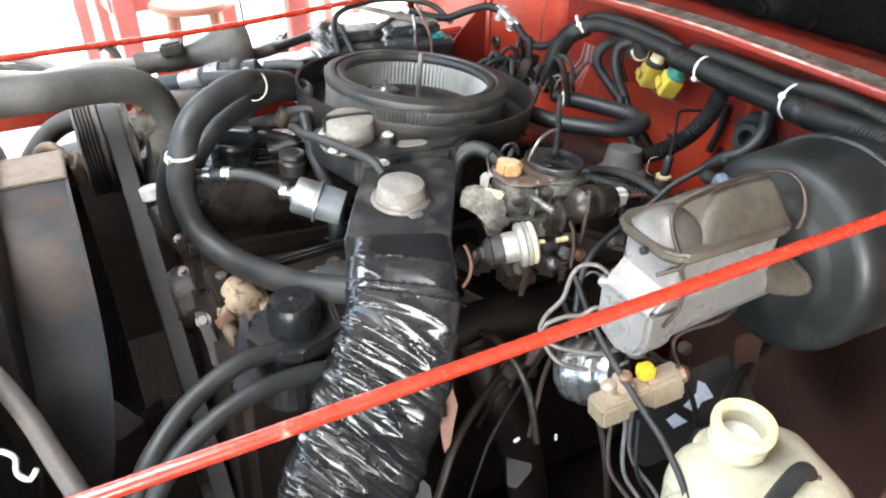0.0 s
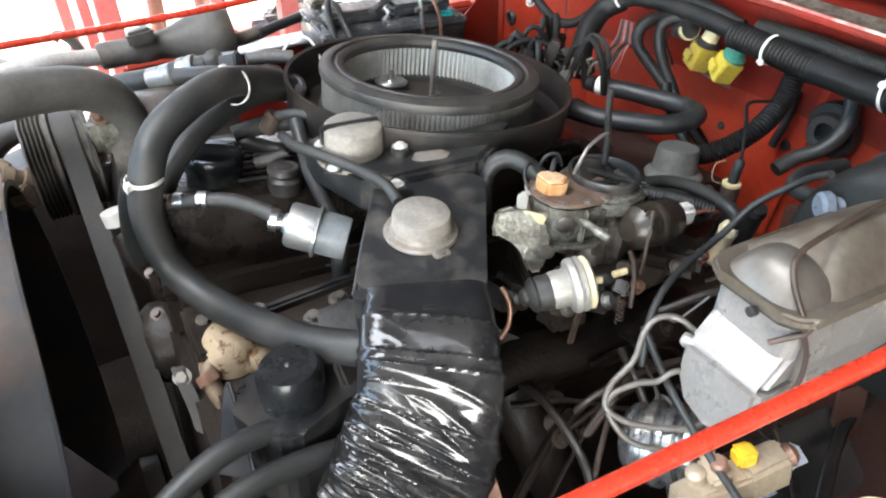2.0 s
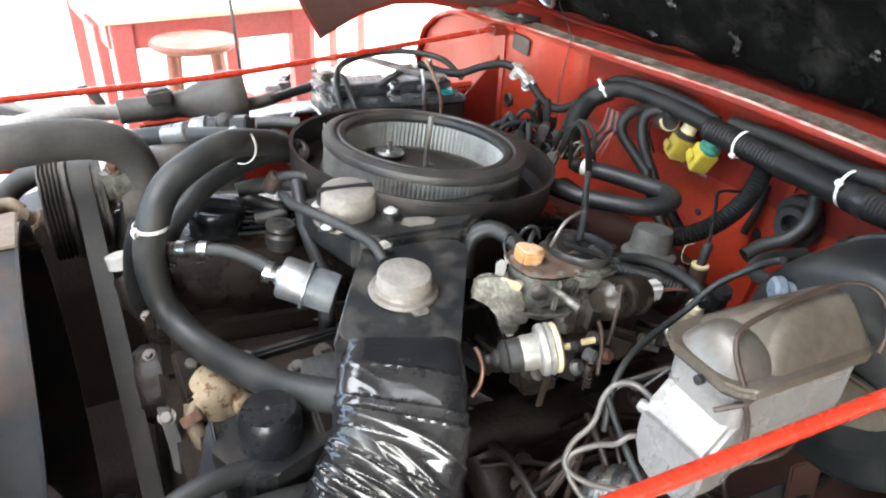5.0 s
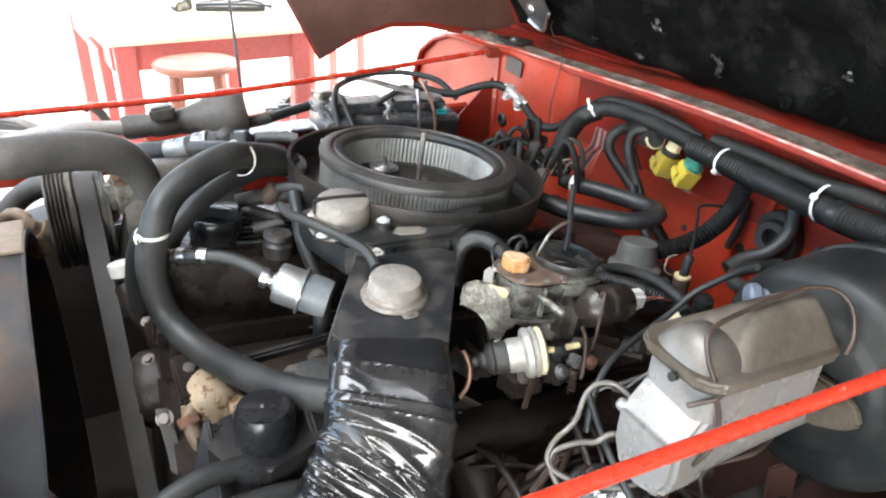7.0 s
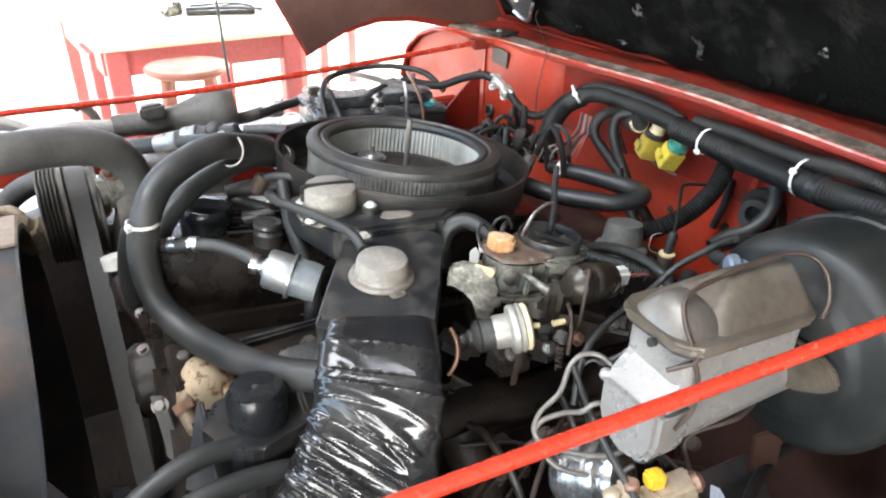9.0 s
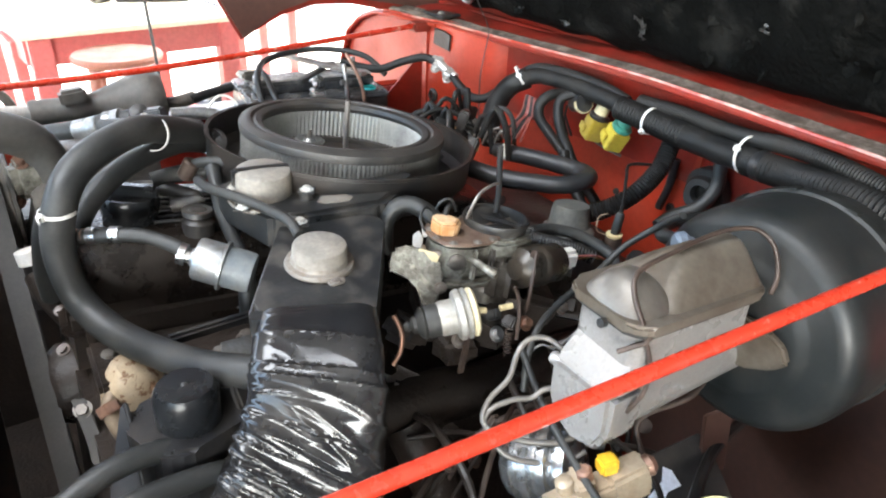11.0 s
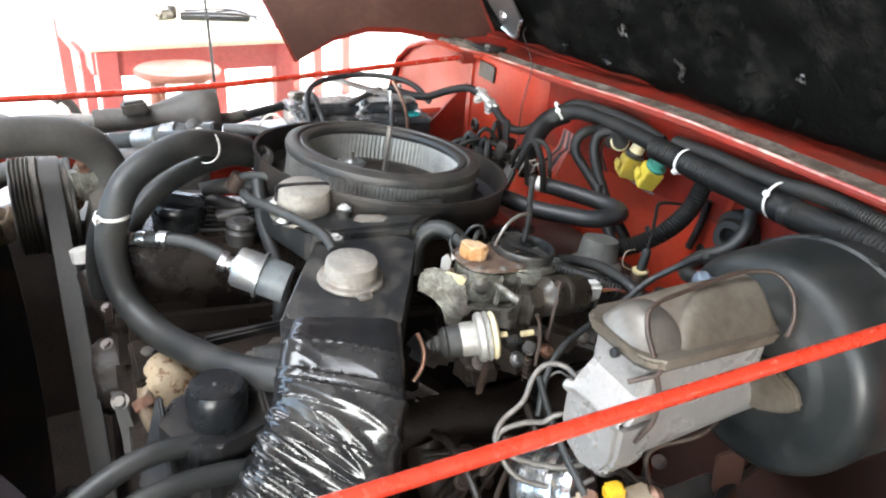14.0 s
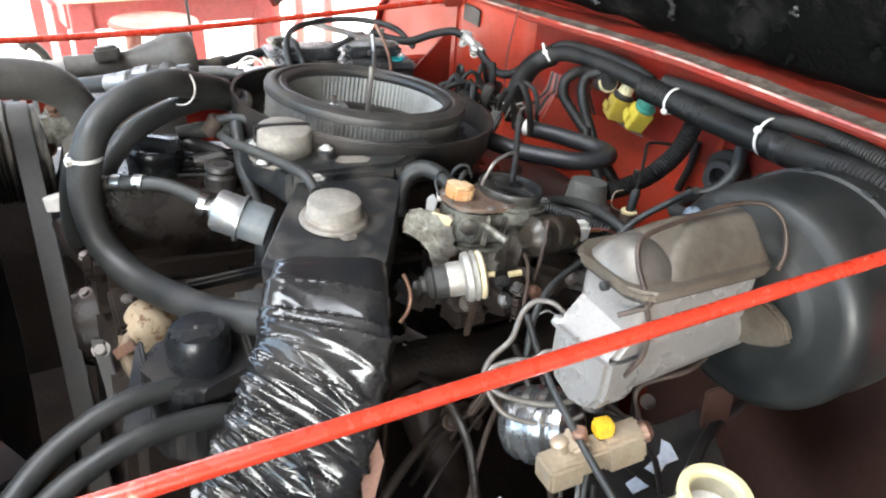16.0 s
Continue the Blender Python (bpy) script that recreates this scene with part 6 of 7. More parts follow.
part("bracket", roughen(slab([(-0.022, -0.050), (0.022, -0.050), (0.010, 0.010), (0.002, 0.040), (-0.004, 0.036), (-0.010, 0.0)], 0.006, Matrix(((0.8845, 0.1844, -0.4281, 0.050), (-0.4645, 0.4335, -0.7722, 0.534), (0.0433, 0.8821, 0.4695, 0.948), (0, 0, 0, 1))) @ pose(0, 0, 0, 0, -25, 0), 0.002), 0.001, 60), GREY_PLASTIC, pump, "grey steel bracket")
thermo = thing("thermostat_housing", (0.048, 0.668, 0.89), "cream painted casting with brown rust spots", "housing")
part("casting", roughen(lathe([(0.0, -0.045), (0.024, -0.045), (0.030, -0.030), (0.031, -0.005), (0.027, 0.014), (0.017, 0.024), (0.0, 0.027)], pose(0.074, 0.660, 0.925, 10, 10, 0), 32), 0.0055, 38), CREAM_RUST, thermo)
part("shoulder", roughen(lathe([(0.0, -0.03), (0.018, -0.028), (0.021, -0.005), (0.017, 0.012), (0.0, 0.016)], along((0.095, 0.650, 0.918), (0.6, -0.4, 0.7)), 28), 0.004, 45), CREAM_RUST, thermo)
part("boss", lathe([(0.013, 0), (0.013, 0.010), (0.010, 0.012), (0.0, 0.012)], along((0.100, 0.634, 0.916), (0.3, -0.85, 0.4)), 20), CREAM_RUST, thermo)
part("elbow", tube([(0.056, 0.650, 0.925), (0.047, 0.640, 0.916), (0.048, 0.628, 0.900), (0.056, 0.615, 0.88)], 0.009, 14), TAN_METAL, thermo)
part("hex_nut", slab(disc(6, 0.013), 0.012, along((0.0445, 0.642, 0.917), (0.2, -0.6, -0.6)), 0.001), COPPER, thermo)
adjust = thing("adjusting_bar", (0.02, 0.66, 0.84), "pale steel belt adjusting bar with its bolt", "bracket")
part("bar", roughen(slab([(-0.007, -0.002), (0.007, -0.002), (0.008, 0.050), (0.012, 0.070), (0.0, 0.078), (-0.010, 0.070), (-0.007, 0.05)], 0.005, Matrix(((0.97, 0.081, -0.23, 0.022), (-0.20, -0.55, -0.81, 0.669), (-0.14, -0.836, 0.53, 0.912), (0, 0, 0, 1))), 0.0015), 0.0006, 60), BELT, adjust)
part("bolt", bolt_head((0.0225, 0.662, 0.905), (-0.2, -0.7, 0.6), 0.0065, 0.007), DULL_STEEL, adjust)
solo("steering_hose", tube([(-0.115, 0.400, 0.86), (-0.086, 0.432, 0.912), (-0.056, 0.455, 0.936), (-0.022, 0.475, 0.952), (0.025, 0.490, 0.964), (0.069, 0.496, 0.962), (0.115, 0.500, 0.945), (0.15, 0.51, 0.93)], 0.0105, 16), RUBBER, "thick black rubber power steering hose", "hose", "steering hoses")
solo("steering_hose", tube([(-0.105, 0.390, 0.85), (-0.080, 0.418, 0.898), (-0.043, 0.437, 0.928), (0.001, 0.451, 0.944), (0.044, 0.460, 0.950), (0.095, 0.466, 0.944), (0.135, 0.470, 0.932), (0.17, 0.48, 0.92)], 0.0105, 16), RUBBER, "thick black rubber power steering hose", "hose", "steering hoses")
cooler = thing("cooler_pipe", (-0.14, 0.40, 0.95), "dusty tan rubber pipe with a white clip", "pipe")
part("pipe", tube([(-0.215, 0.60, 1.05), (-0.180, 0.520, 1.040), (-0.150, 0.446, 1.026), (-0.135, 0.399, 1.012), (-0.119, 0.350, 0.996), (-0.10, 0.30, 0.975)], 0.009, 14), surface("tan_dusty_rubber", (0.055, 0.047, 0.04), 0.65, dust=(0.11, 0.092, 0.076), amount=0.8), cooler)
part("clip", tube([(-0.180, 0.430, 1.008), (-0.172, 0.424, 1.014), (-0.164, 0.418, 1.008), (-0.166, 0.412, 0.997), (-0.159, 0.408, 0.989), (-0.152, 0.411, 0.995)], 0.0024, 8, 0.003), WHITE, cooler)

# ---- hoses on the engine ----
# black rubber lightened to paint in glare and a backlit sheen
HAZY_HOSE = surface("hazy_radiator_hose", (0.040, 0.039, 0.037), 0.6, dust=(0.095, 0.088, 0.080), amount=0.8, scale=7, fine=160, bump=0.15)
PALE_HOSE = surface("pale_grey_plastic_pipe", (0.44, 0.43, 0.41), 0.5, dust=(0.30, 0.27, 0.24), amount=0.8, scale=14, bump=0.15)
# dust brown, with haze over the far side lightened into the colour
FUNNEL = surface("dusty_hazy_plastic", (0.060, 0.054, 0.047), 0.6, dust=(0.13, 0.115, 0.098), amount=0.9, scale=12, fine=140, bump=0.25)
hs = thing("radiator_hose", (-0.20, 0.893, 1.146), "thick black upper radiator hose, bent downwards", "hose")
part("hose", tube([(-0.20, 0.893, 1.146), (-0.121, 0.894, 1.147), (-0.078, 0.893, 1.145), (-0.026, 0.913, 1.139), (0.020, 0.932, 1.126), (0.050, 0.946, 1.100), (0.060, 0.952, 1.058), (0.048, 0.950, 1.008), (0.028, 0.940, 0.955), (0.013, 0.925, 0.89)], 0.0245, 22), HAZY_HOSE, hs)
part("clamp", lathe([(0.0247, -0.006), (0.0261, -0.006), (0.0261, 0.006), (0.0247, 0.006)], along((-0.20, 0.893, 1.146), Vector((-0.121, 0.894, 1.147)) - Vector((-0.20, 0.893, 1.146))), 24), STEEL, hs, "steel hose clamp")
hs = thing("radiator_hose", (-0.16, 1.10, 0.93), "black rubber hose curving behind the pulley", "hose")
part("hose", tube([(-0.16, 1.10, 0.93), (-0.13, 1.085, 0.985), (-0.093, 1.085, 1.022), (-0.053, 1.054, 1.048), (-0.01, 1.03, 1.06)], 0.016, 16), HAZY_HOSE, hs)
part("clamp", lathe([(0.0162, -0.006), (0.0176, -0.006), (0.0176, 0.006), (0.0162, 0.006)], along((-0.16, 1.10, 0.93), Vector((-0.13, 1.085, 0.985)) - Vector((-0.16, 1.10, 0.93))), 24), STEEL, hs, "steel hose clamp")


def zip_tie(p, d, r, tail=(0, 0, 1), wide=0.0036, name="cable_tie"):
    """A nylon strap round a hose with its head and cut tail."""
    m = along(p, d)
    ob = thing(name, p, "white nylon cable tie round a black hose", "cable tie", "cable ties")
    part("strap", lathe([(r, -wide / 2), (r + 0.0012, -wide / 2), (r + 0.0012, wide / 2), (r, wide / 2), (r, -wide / 2)], m, 28), WHITE, ob)
    t = Vector(tail).normalized()
    side = (t - Vector(d).normalized() * t.dot(Vector(d).normalized())).normalized()
    q = Vector(p) + side * (r + 0.002)
    part("head", block((0.0085, 0.0075, 0.0065), along(q, side), 0.0015), WHITE, ob)
    return ob, q


hs = thing("coolant_hose", (0.250, 0.892, 1.090), "long black rubber coolant hose sweeping under the duct", "hose")
part("hose", tube([(0.250, 0.892, 1.090), (0.215, 0.860, 1.118), (0.177, 0.826, 1.138), (0.144, 0.792, 1.152), (0.105, 0.763, 1.150), (0.070, 0.744, 1.134), (0.049, 0.728, 1.103), (0.040, 0.733, 1.053), (0.047, 0.724, 1.000), (0.070, 0.682, 0.975), (0.100, 0.618, 0.978), (0.132, 0.557, 0.988), (0.172, 0.510, 0.998), (0.20, 0.49, 1.0)], 0.0165, 20), RUBBER, hs)
part("clamp", lathe([(0.0167, -0.006), (0.0181, -0.006), (0.0181, 0.006), (0.0167, 0.006)], along((0.250, 0.892, 1.090), Vector((0.215, 0.860, 1.118)) - Vector((0.250, 0.892, 1.090))), 24), STEEL, hs, "steel hose clamp")
hs = thing("coolant_hose", (0.245, 0.880, 1.092), "second black coolant hose tied behind the first", "hose")
part("hose", tube([(0.245, 0.880, 1.092), (0.205, 0.855, 1.108), (0.172, 0.832, 1.112), (0.133, 0.806, 1.110), (0.097, 0.783, 1.098), (0.069, 0.771, 1.072), (0.056, 0.772, 1.035)], 0.0125, 18), RUBBER, hs)
part("clamp", lathe([(0.0127, -0.006), (0.0141, -0.006), (0.0141, 0.006), (0.0127, 0.006)], along((0.245, 0.880, 1.092), Vector((0.205, 0.855, 1.108)) - Vector((0.245, 0.880, 1.092))), 24), STEEL, hs, "steel hose clamp")
solo("coolant_pipe", tube([(0.040, 0.765, 1.085), (0.030, 0.790, 1.045), (0.024, 0.806, 1.00), (0.024, 0.815, 0.96)], 0.0125, 16), RUBBER, "short black hose below the clip", "hose")
tie, q = zip_tie((0.047, 0.727, 1.102), (0.05, -0.02, 1), 0.0168, (-0.8, -0.5, 0))
part("tail", block((0.018, 0.0045, 0.0014), along(q, (0.9, -0.3, 0.2)), 0), WHITE, tie)
tie, q = zip_tie((0.1645, 0.814, 1.139), (0.68, 0.66, -0.25), 0.0195, (-0.5, 0.35, 1), 0.003)
ring = thing("hose_clip", (0.012, 0.865, 0.99), "white plastic hose end collar", "clip")
part("collar", lathe([(0.013, -0.008), (0.0150, -0.008), (0.0150, 0.008), (0.013, 0.008)], along((0.012, 0.862, 0.995), (-0.1, 0.2, 1)), 20), WHITE, ring)
clampset = thing("small_hose", (0.10, 0.70, 1.05), "narrow black hose with bright clamps", "hose")
part("hose", tube([(0.060, 0.742, 1.064), (0.082, 0.724, 1.068), (0.115, 0.703, 1.069), (0.137, 0.685, 1.063), (0.152, 0.662, 1.058)], 0.0078, 14, 0.004), RUBBER, clampset)
for p, d in (((0.074, 0.730, 1.067), (0.02, -0.015, 0.002)), ((0.094, 0.716, 1.0695), (0.03, -0.02, 0.001))):
    part("clamp", lathe([(0.0079, -0.005), (0.0092, -0.005), (0.0092, 0.005), (0.0079, 0.005)], along(p, d), 20), STEEL, clampset)
part("union", lathe([(0.006, -0.018), (0.008, -0.016), (0.0065, -0.012), (0.008, -0.008), (0.0065, -0.004), (0.008, 0.0)], along((0.066, 0.737, 1.0655), (0.03, -0.02, 0.003)), 16), COPPER, clampset)
solo("vacuum_line", tube([(0.192, 0.812, 1.080), (0.203, 0.803, 1.098), (0.225, 0.780, 1.105), (0.245, 0.754, 1.103), (0.262, 0.742, 1.100)], 0.0060, 12, 0.005), RUBBER, "grey-black vacuum hose at the pan", "hose", "vacuum hoses")
part("cloth_end", roughen(lathe([(0.0075, -0.012), (0.010, -0.010), (0.010, 0.012), (0.0075, 0.014)], along((0.196, 0.808, 1.090), (0.4, -0.3, 0.8)), 18), 0.001, 120), RUST_WIRE, clampset)
solo("vacuum_line", tube([(0.196, 0.766, 1.092), (0.192, 0.735, 1.102), (0.194, 0.714, 1.103), (0.208, 0.682, 1.104), (0.227, 0.644, 1.102), (0.240, 0.600, 1.102), (0.242, 0.576, 1.095)], 0.0056, 12, 0.005), RUBBER, "black vacuum hose running to the duct", "hose", "vacuum hoses")
solo("vacuum_line", tube([(0.217, 0.777, 1.100), (0.213, 0.752, 1.082), (0.211, 0.732, 1.060), (0.214, 0.712, 1.038), (0.22, 0.69, 1.01)], 0.0085, 12, 0.005), RUBBER, "black vacuum hose dropping beside the cover", "hose", "vacuum hoses")
solo("thick_cable", tube([(0.170, 0.80, 1.052), (0.20, 0.790, 1.058), (0.16, 0.84, 1.062), (0.11, 0.86, 1.058)], 0.009, 12), BLACK, "black cable on the valve cover", "cable")

# ---- firewall: harness, relays, heater hoses ----
harness = thing("wiring_harness", (0.79, 0.7, 1.0), "thick black corrugated wiring harness along the firewall", "wiring harness")
part("tail", tube([(0.695, 0.862, 1.025), (0.702, 0.880, 1.045), (0.728, 0.900, 1.074), (0.758, 0.908, 1.098), (0.783, 0.890, 1.116)], 0.0170, 18, wobble=0.06), CONDUIT, harness)
part("trunk", tube([(0.775, 0.895, 1.113), (0.790, 0.868, 1.123), (0.794, 0.812, 1.127), (0.793, 0.760, 1.127), (0.791, 0.700, 1.124), (0.788, 0.617, 1.118), (0.782, 0.560, 1.117)], 0.0130, 18), CONDUIT, harness)
part("corrugated", tube([(0.789, 0.685, 1.120), (0.788, 0.625, 1.118), (0.784, 0.58, 1.117), (0.781, 0.552, 1.117)], 0.0165, 20, ribs=0.006, rib=0.0013), CONDUIT, harness)
part("trunk_near", tube([(0.782, 0.558, 1.117), (0.776, 0.50, 1.118), (0.768, 0.451, 1.121)], 0.0165, 20, wobble=0.08), CONDUIT, harness)
part("corrugated", tube([(0.769, 0.456, 1.121), (0.760, 0.42, 1.124), (0.753, 0.386, 1.128), (0.735, 0.32, 1.138), (0.72, 0.25, 1.14), (0.715, 0.12, 1.13)], 0.0168, 20, ribs=0.006, rib=0.0014), CONDUIT, harness)
part("tape_band", tube([(0.7635, 0.432, 1.1228), (0.7605, 0.418, 1.1240)], 0.0186, 20, 0.003), BLACK, harness)
part("upper_conduit", tube([(0.803, 0.66, 1.134), (0.797, 0.585, 1.139), (0.787, 0.509, 1.141), (0.776, 0.455, 1.146), (0.763, 0.407, 1.155), (0.747, 0.343, 1.160), (0.73, 0.25, 1.155)], 0.0095, 16, ribs=0.004, rib=0.0009), CONDUIT, harness)
branch = part("branch", tube([(0.802, 0.590, 1.112), (0.794, 0.585, 1.096), (0.769, 0.578, 1.064), (0.733, 0.579, 1.037), (0.706, 0.597, 1.013), (0.688, 0.624, 0.995), (0.68, 0.66, 0.975)], 0.0125, 16, ribs=0.0045, rib=0.0011), CONDUIT, harness)
part("strap_loom", tube([(0.790, 0.80, 1.112), (0.765, 0.808, 1.110), (0.747, 0.812, 1.096), (0.745, 0.808, 1.075), (0.752, 0.788, 1.054), (0.757, 0.755, 1.030), (0.752, 0.712, 1.010), (0.748, 0.678, 0.992), (0.75, 0.65, 0.97)], 0.0082, 14, wobble=0.08), CONDUIT, harness)
part("strap_loom", tube([(0.800, 0.77, 1.115), (0.780, 0.792, 1.110), (0.770, 0.794, 1.094), (0.762, 0.776, 1.066), (0.762, 0.750, 1.034), (0.752, 0.715, 1.006), (0.74, 0.69, 0.985)], 0.0082, 14, wobble=0.08), CONDUIT, harness)
part("strap_loom", tube([(0.752, 0.75, 1.036), (0.745, 0.735, 1.020), (0.735, 0.70, 0.995), (0.725, 0.66, 0.975)], 0.0082, 12, wobble=0.08), CONDUIT, harness)
for k in range(9):
    part("lead", tube([(0.712 + 0.004 * (k % 3), 0.868 - 0.006 * k, 1.035 + 0.004 * (k % 2)), (0.735, 0.866 - 0.006 * k, 1.048 + 0.003 * k), (0.752, 0.862 - 0.004 * k, 1.068), (0.765, 0.868 - 0.003 * k, 1.095)], 0.0021, 6, 0.006), (WIRE_RED, CONDUIT, CONDUIT, WIRE_RED)[k % 4], harness)
for p, d, r, tail in (((0.772, 0.896, 1.118), (0.55, -0.45, 0.45), 0.0170, (-0.6, -0.6, 0.3)), ((0.7885, 0.622, 1.1175), (0.05, 1, 0.03), 0.0182, (-0.75, 0.05, -0.65)), ((0.769, 0.452, 1.128), (0.12, 1, -0.06), 0.0228, (-0.8, 0, 0.4))):
    tie, q = zip_tie(p, d, r, tail)

cable = thing("battery_cable", (0.72, 1.05, 1.06), "black battery cable with a bright clamped junction", "cable")
part("lead", tube([(0.735, 1.055, 1.093), (0.736, 1.024, 1.075), (0.738, 0.985, 1.063), (0.750, 0.952, 1.071), (0.772, 0.920, 1.104), (0.796, 0.890, 1.131), (0.797, 0.816, 1.140), (0.800, 0.732, 1.138), (0.80, 0.68, 1.13)], 0.0075, 14), CONDUIT, cable)
part("lead", tube([(0.724, 1.085, 1.106), (0.709, 1.109, 1.110), (0.684, 1.140, 1.098), (0.654, 1.173, 1.080), (0.625, 1.215, 1.079), (0.607, 1.242, 1.085)], 0.0075, 14), CONDUIT, cable)
JN = along((0.731, 1.066, 1.099), (0.02, -0.075, -0.035))
LEAD = surface("tarnished_lead", (0.46, 0.44, 0.41), 0.38, metal=0.5, dust=(0.20, 0.18, 0.155), amount=0.9, scale=60, fine=300, bump=0.4)
jn = part("junction", roughen(tube([JN @ Vector((0, -0.002, k)) for k in (-0.030, -0.012, 0.010, 0.030)], 0.0085, 14, 0.004), 0.0012, 90), LEAD, cable, "bright tarnished cable clamp")
for k, dx in ((-0.019, 0.002), (0.015, -0.002)):
    part("clamp", roughen(block((0.024, 0.022, 0.019), JN @ pose(dx, -0.004, k, 8, 12, 20), 0.005, None, 3), 0.0025, 60), LEAD, jn)
for k, dx, h in ((-0.022, 0.007, 0.010), (-0.014, -0.006, 0.008), (0.010, 0.006, 0.019), (0.019, -0.005, 0.010)):
    part("clamp_bolt", bolt_head(JN @ Vector((dx, -0.013, k)), (-0.5, -0.4, 0.75), 0.0055, h), LEAD, jn)
relays = thing("relays", (0.80, 0.71, 1.05), "two yellow relays with green and beige plugs", "relay")
for (ry, rz, rot, mt, plug, pm) in ((0.738, 1.071, 10, YELLOW_OLD, 0.0115, BEIGE), (0.692, 1.070, 24, YELLOW, 0.0105, GREEN)):
    R = pose(0.798, ry, rz, 0, 0, -20) @ pose(0, 0, 0, rot, 14, 0)
    rl = part("relay", block((0.028, 0.030, 0.034), R, 0.0015), mt, relays)
    part("socket", lathe([(0.0145, 0.0), (0.016, 0.002), (0.016, 0.006), (0.011, 0.009), (0, 0.009)], R @ pose(0, 0, 0.017), 24), pm if pm is GREEN else BLACK, rl)
    part("plug", lathe([(plug, 0.0), (plug * 0.92, 0.016), (plug * 0.66, 0.019), (plug * 0.60, 0.034), (plug * 0.4, 0.036), (0, 0.036)], R @ pose(0, 0, 0.025), 20), pm, rl)
    part("latch", block((0.003, 0.018, 0.012), R @ pose(-0.018, 0.004, -0.002), 0.001), mt, rl)
part("side_plug", lathe([(0.0, -0.018), (0.012, -0.016), (0.0125, 0.0), (0.0140, 0.002), (0.0140, 0.016), (0.0, 0.018)], along((0.790, 0.768, 1.103), (-0.2, -0.8, 0.3)), 24), BLACK, relays)
part("side_ring", lathe([(0.010, -0.004), (0.0150, -0.004), (0.0150, 0.003), (0.010, 0.004)], along((0.788, 0.757, 1.106), (-0.2, -0.8, 0.3)), 24), BEIGE, relays)
part("stay", tube([(0.815, 0.765, 1.060), (0.812, 0.750, 1.046), (0.812, 0.712, 1.040), (0.815, 0.69, 1.038)], 0.002, 8), DULL_STEEL, relays)
for k in range(3):
    part("lead", tube([(0.795, 0.79 - 0.004 * k, 1.045), (0.788, 0.795, 1.07 + 0.004 * k), (0.783, 0.788, 1.095)], 0.0018, 6), (CONDUIT, WIRE_RED, CONDUIT)[k], relays)
heat = thing("heater_hose", (0.56, 0.775, 1.02), "black rubber heater hose bent back on itself, white taped end", "hose")
part("hose", tube([(0.556, 0.800, 1.036), (0.578, 0.768, 1.036), (0.604, 0.722, 1.032), (0.635, 0.683, 1.032), (0.662, 0.656, 1.033), (0.690, 0.645, 1.036), (0.716, 0.655, 1.034), (0.730, 0.685, 1.030), (0.722, 0.719, 1.029), (0.704, 0.764, 1.029), (0.688, 0.803, 1.027)], 0.0128, 18), HOSE, heat)
part("tape", lathe([(0.0130, -0.006), (0.0138, -0.006), (0.0138, 0.006), (0.0130, 0.006)], along((0.686, 0.808, 1.027), (0.4, -0.9, 0.05)), 24), WHITE, heat, "white tape round the hose end")
part("end", lathe([(0.0, -0.012), (0.011, -0.012), (0.0126, 0.0), (0.0, 0.002)], along((0.682, 0.818, 1.027), (0.4, -0.9, 0.05)), 24), BLACK, heat)
boot = thing("firewall_boot", (0.80, 0.49, 1.04), "black rubber boot and hose through the firewall", "boot")
part("plate", slab(rounded(0.060, 0.070, 0.028), 0.020, Matrix(((0, 0, -1, 0.8385), (1, 0, 0, 0.535), (0, 1, 0, 1.035), (0, 0, 0, 1))) @ pose(0, 0, 0, 0, 0, -25), 0.003), RUBBER, boot)
part("ring", roughen(lathe([(0.009, 0.004), (0.012, 0.0), (0.021, 0.0), (0.024, 0.006), (0.021, 0.014), (0.012, 0.014), (0.009, 0.004)], along((0.814, 0.535, 1.036), (-1, -0.3, 0.2)), 28), 0.0025, 45), CONDUIT, boot)
part("hose", tube([(0.828, 0.525, 1.092), (0.822, 0.520, 1.076), (0.812, 0.512, 1.058), (0.800, 0.512, 1.040), (0.785, 0.520, 1.024), (0.765, 0.535, 1.012), (0.74, 0.54, 1.0)], 0.0095, 14), RUBBER, boot)
part("pipe", tube([(0.832, 0.60, 1.060), (0.830, 0.602, 1.02), (0.826, 0.61, 0.98)], 0.006, 10), BLACK, boot)
solo("booster_hose", tube([(0.556, 0.372, 1.130), (0.566, 0.392, 1.114), (0.565, 0.408, 1.098), (0.545, 0.427, 1.073), (0.515, 0.430, 1.050), (0.459, 0.425, 1.031), (0.422, 0.413, 1.020), (0.401, 0.401, 1.000), (0.39, 0.39, 0.97)], 0.0036, 12), RUBBER, "thin black vacuum hose leaving the booster", "hose")
solo("booster_hose", tube([(0.580, 0.380, 1.09), (0.600, 0.425, 1.075), (0.64, 0.445, 1.07), (0.70, 0.44, 1.065)], 0.008, 14), RUBBER, "thick black vacuum hose behind the booster", "hose")
clutter = thing("vacuum_switches", (0.62, 0.93, 1.03), "cluster of black vacuum switches and leads", "switch cluster")
rng = random.Random(11)
for k in range(12):
    q = (0.60 + 0.10 * rng.random(), 0.80 + 0.14 * rng.random(), 1.02 + 0.05 * rng.random())
    part("switch", block((0.018 + 0.012 * rng.random(), 0.016, 0.024 + 0.016 * rng.random()), pose(*q, 30 * rng.random(), 30 * rng.random(), 90 * rng.random()), 0.003), (BLACK, BLACK_METAL, BLACK)[k % 3], clutter)
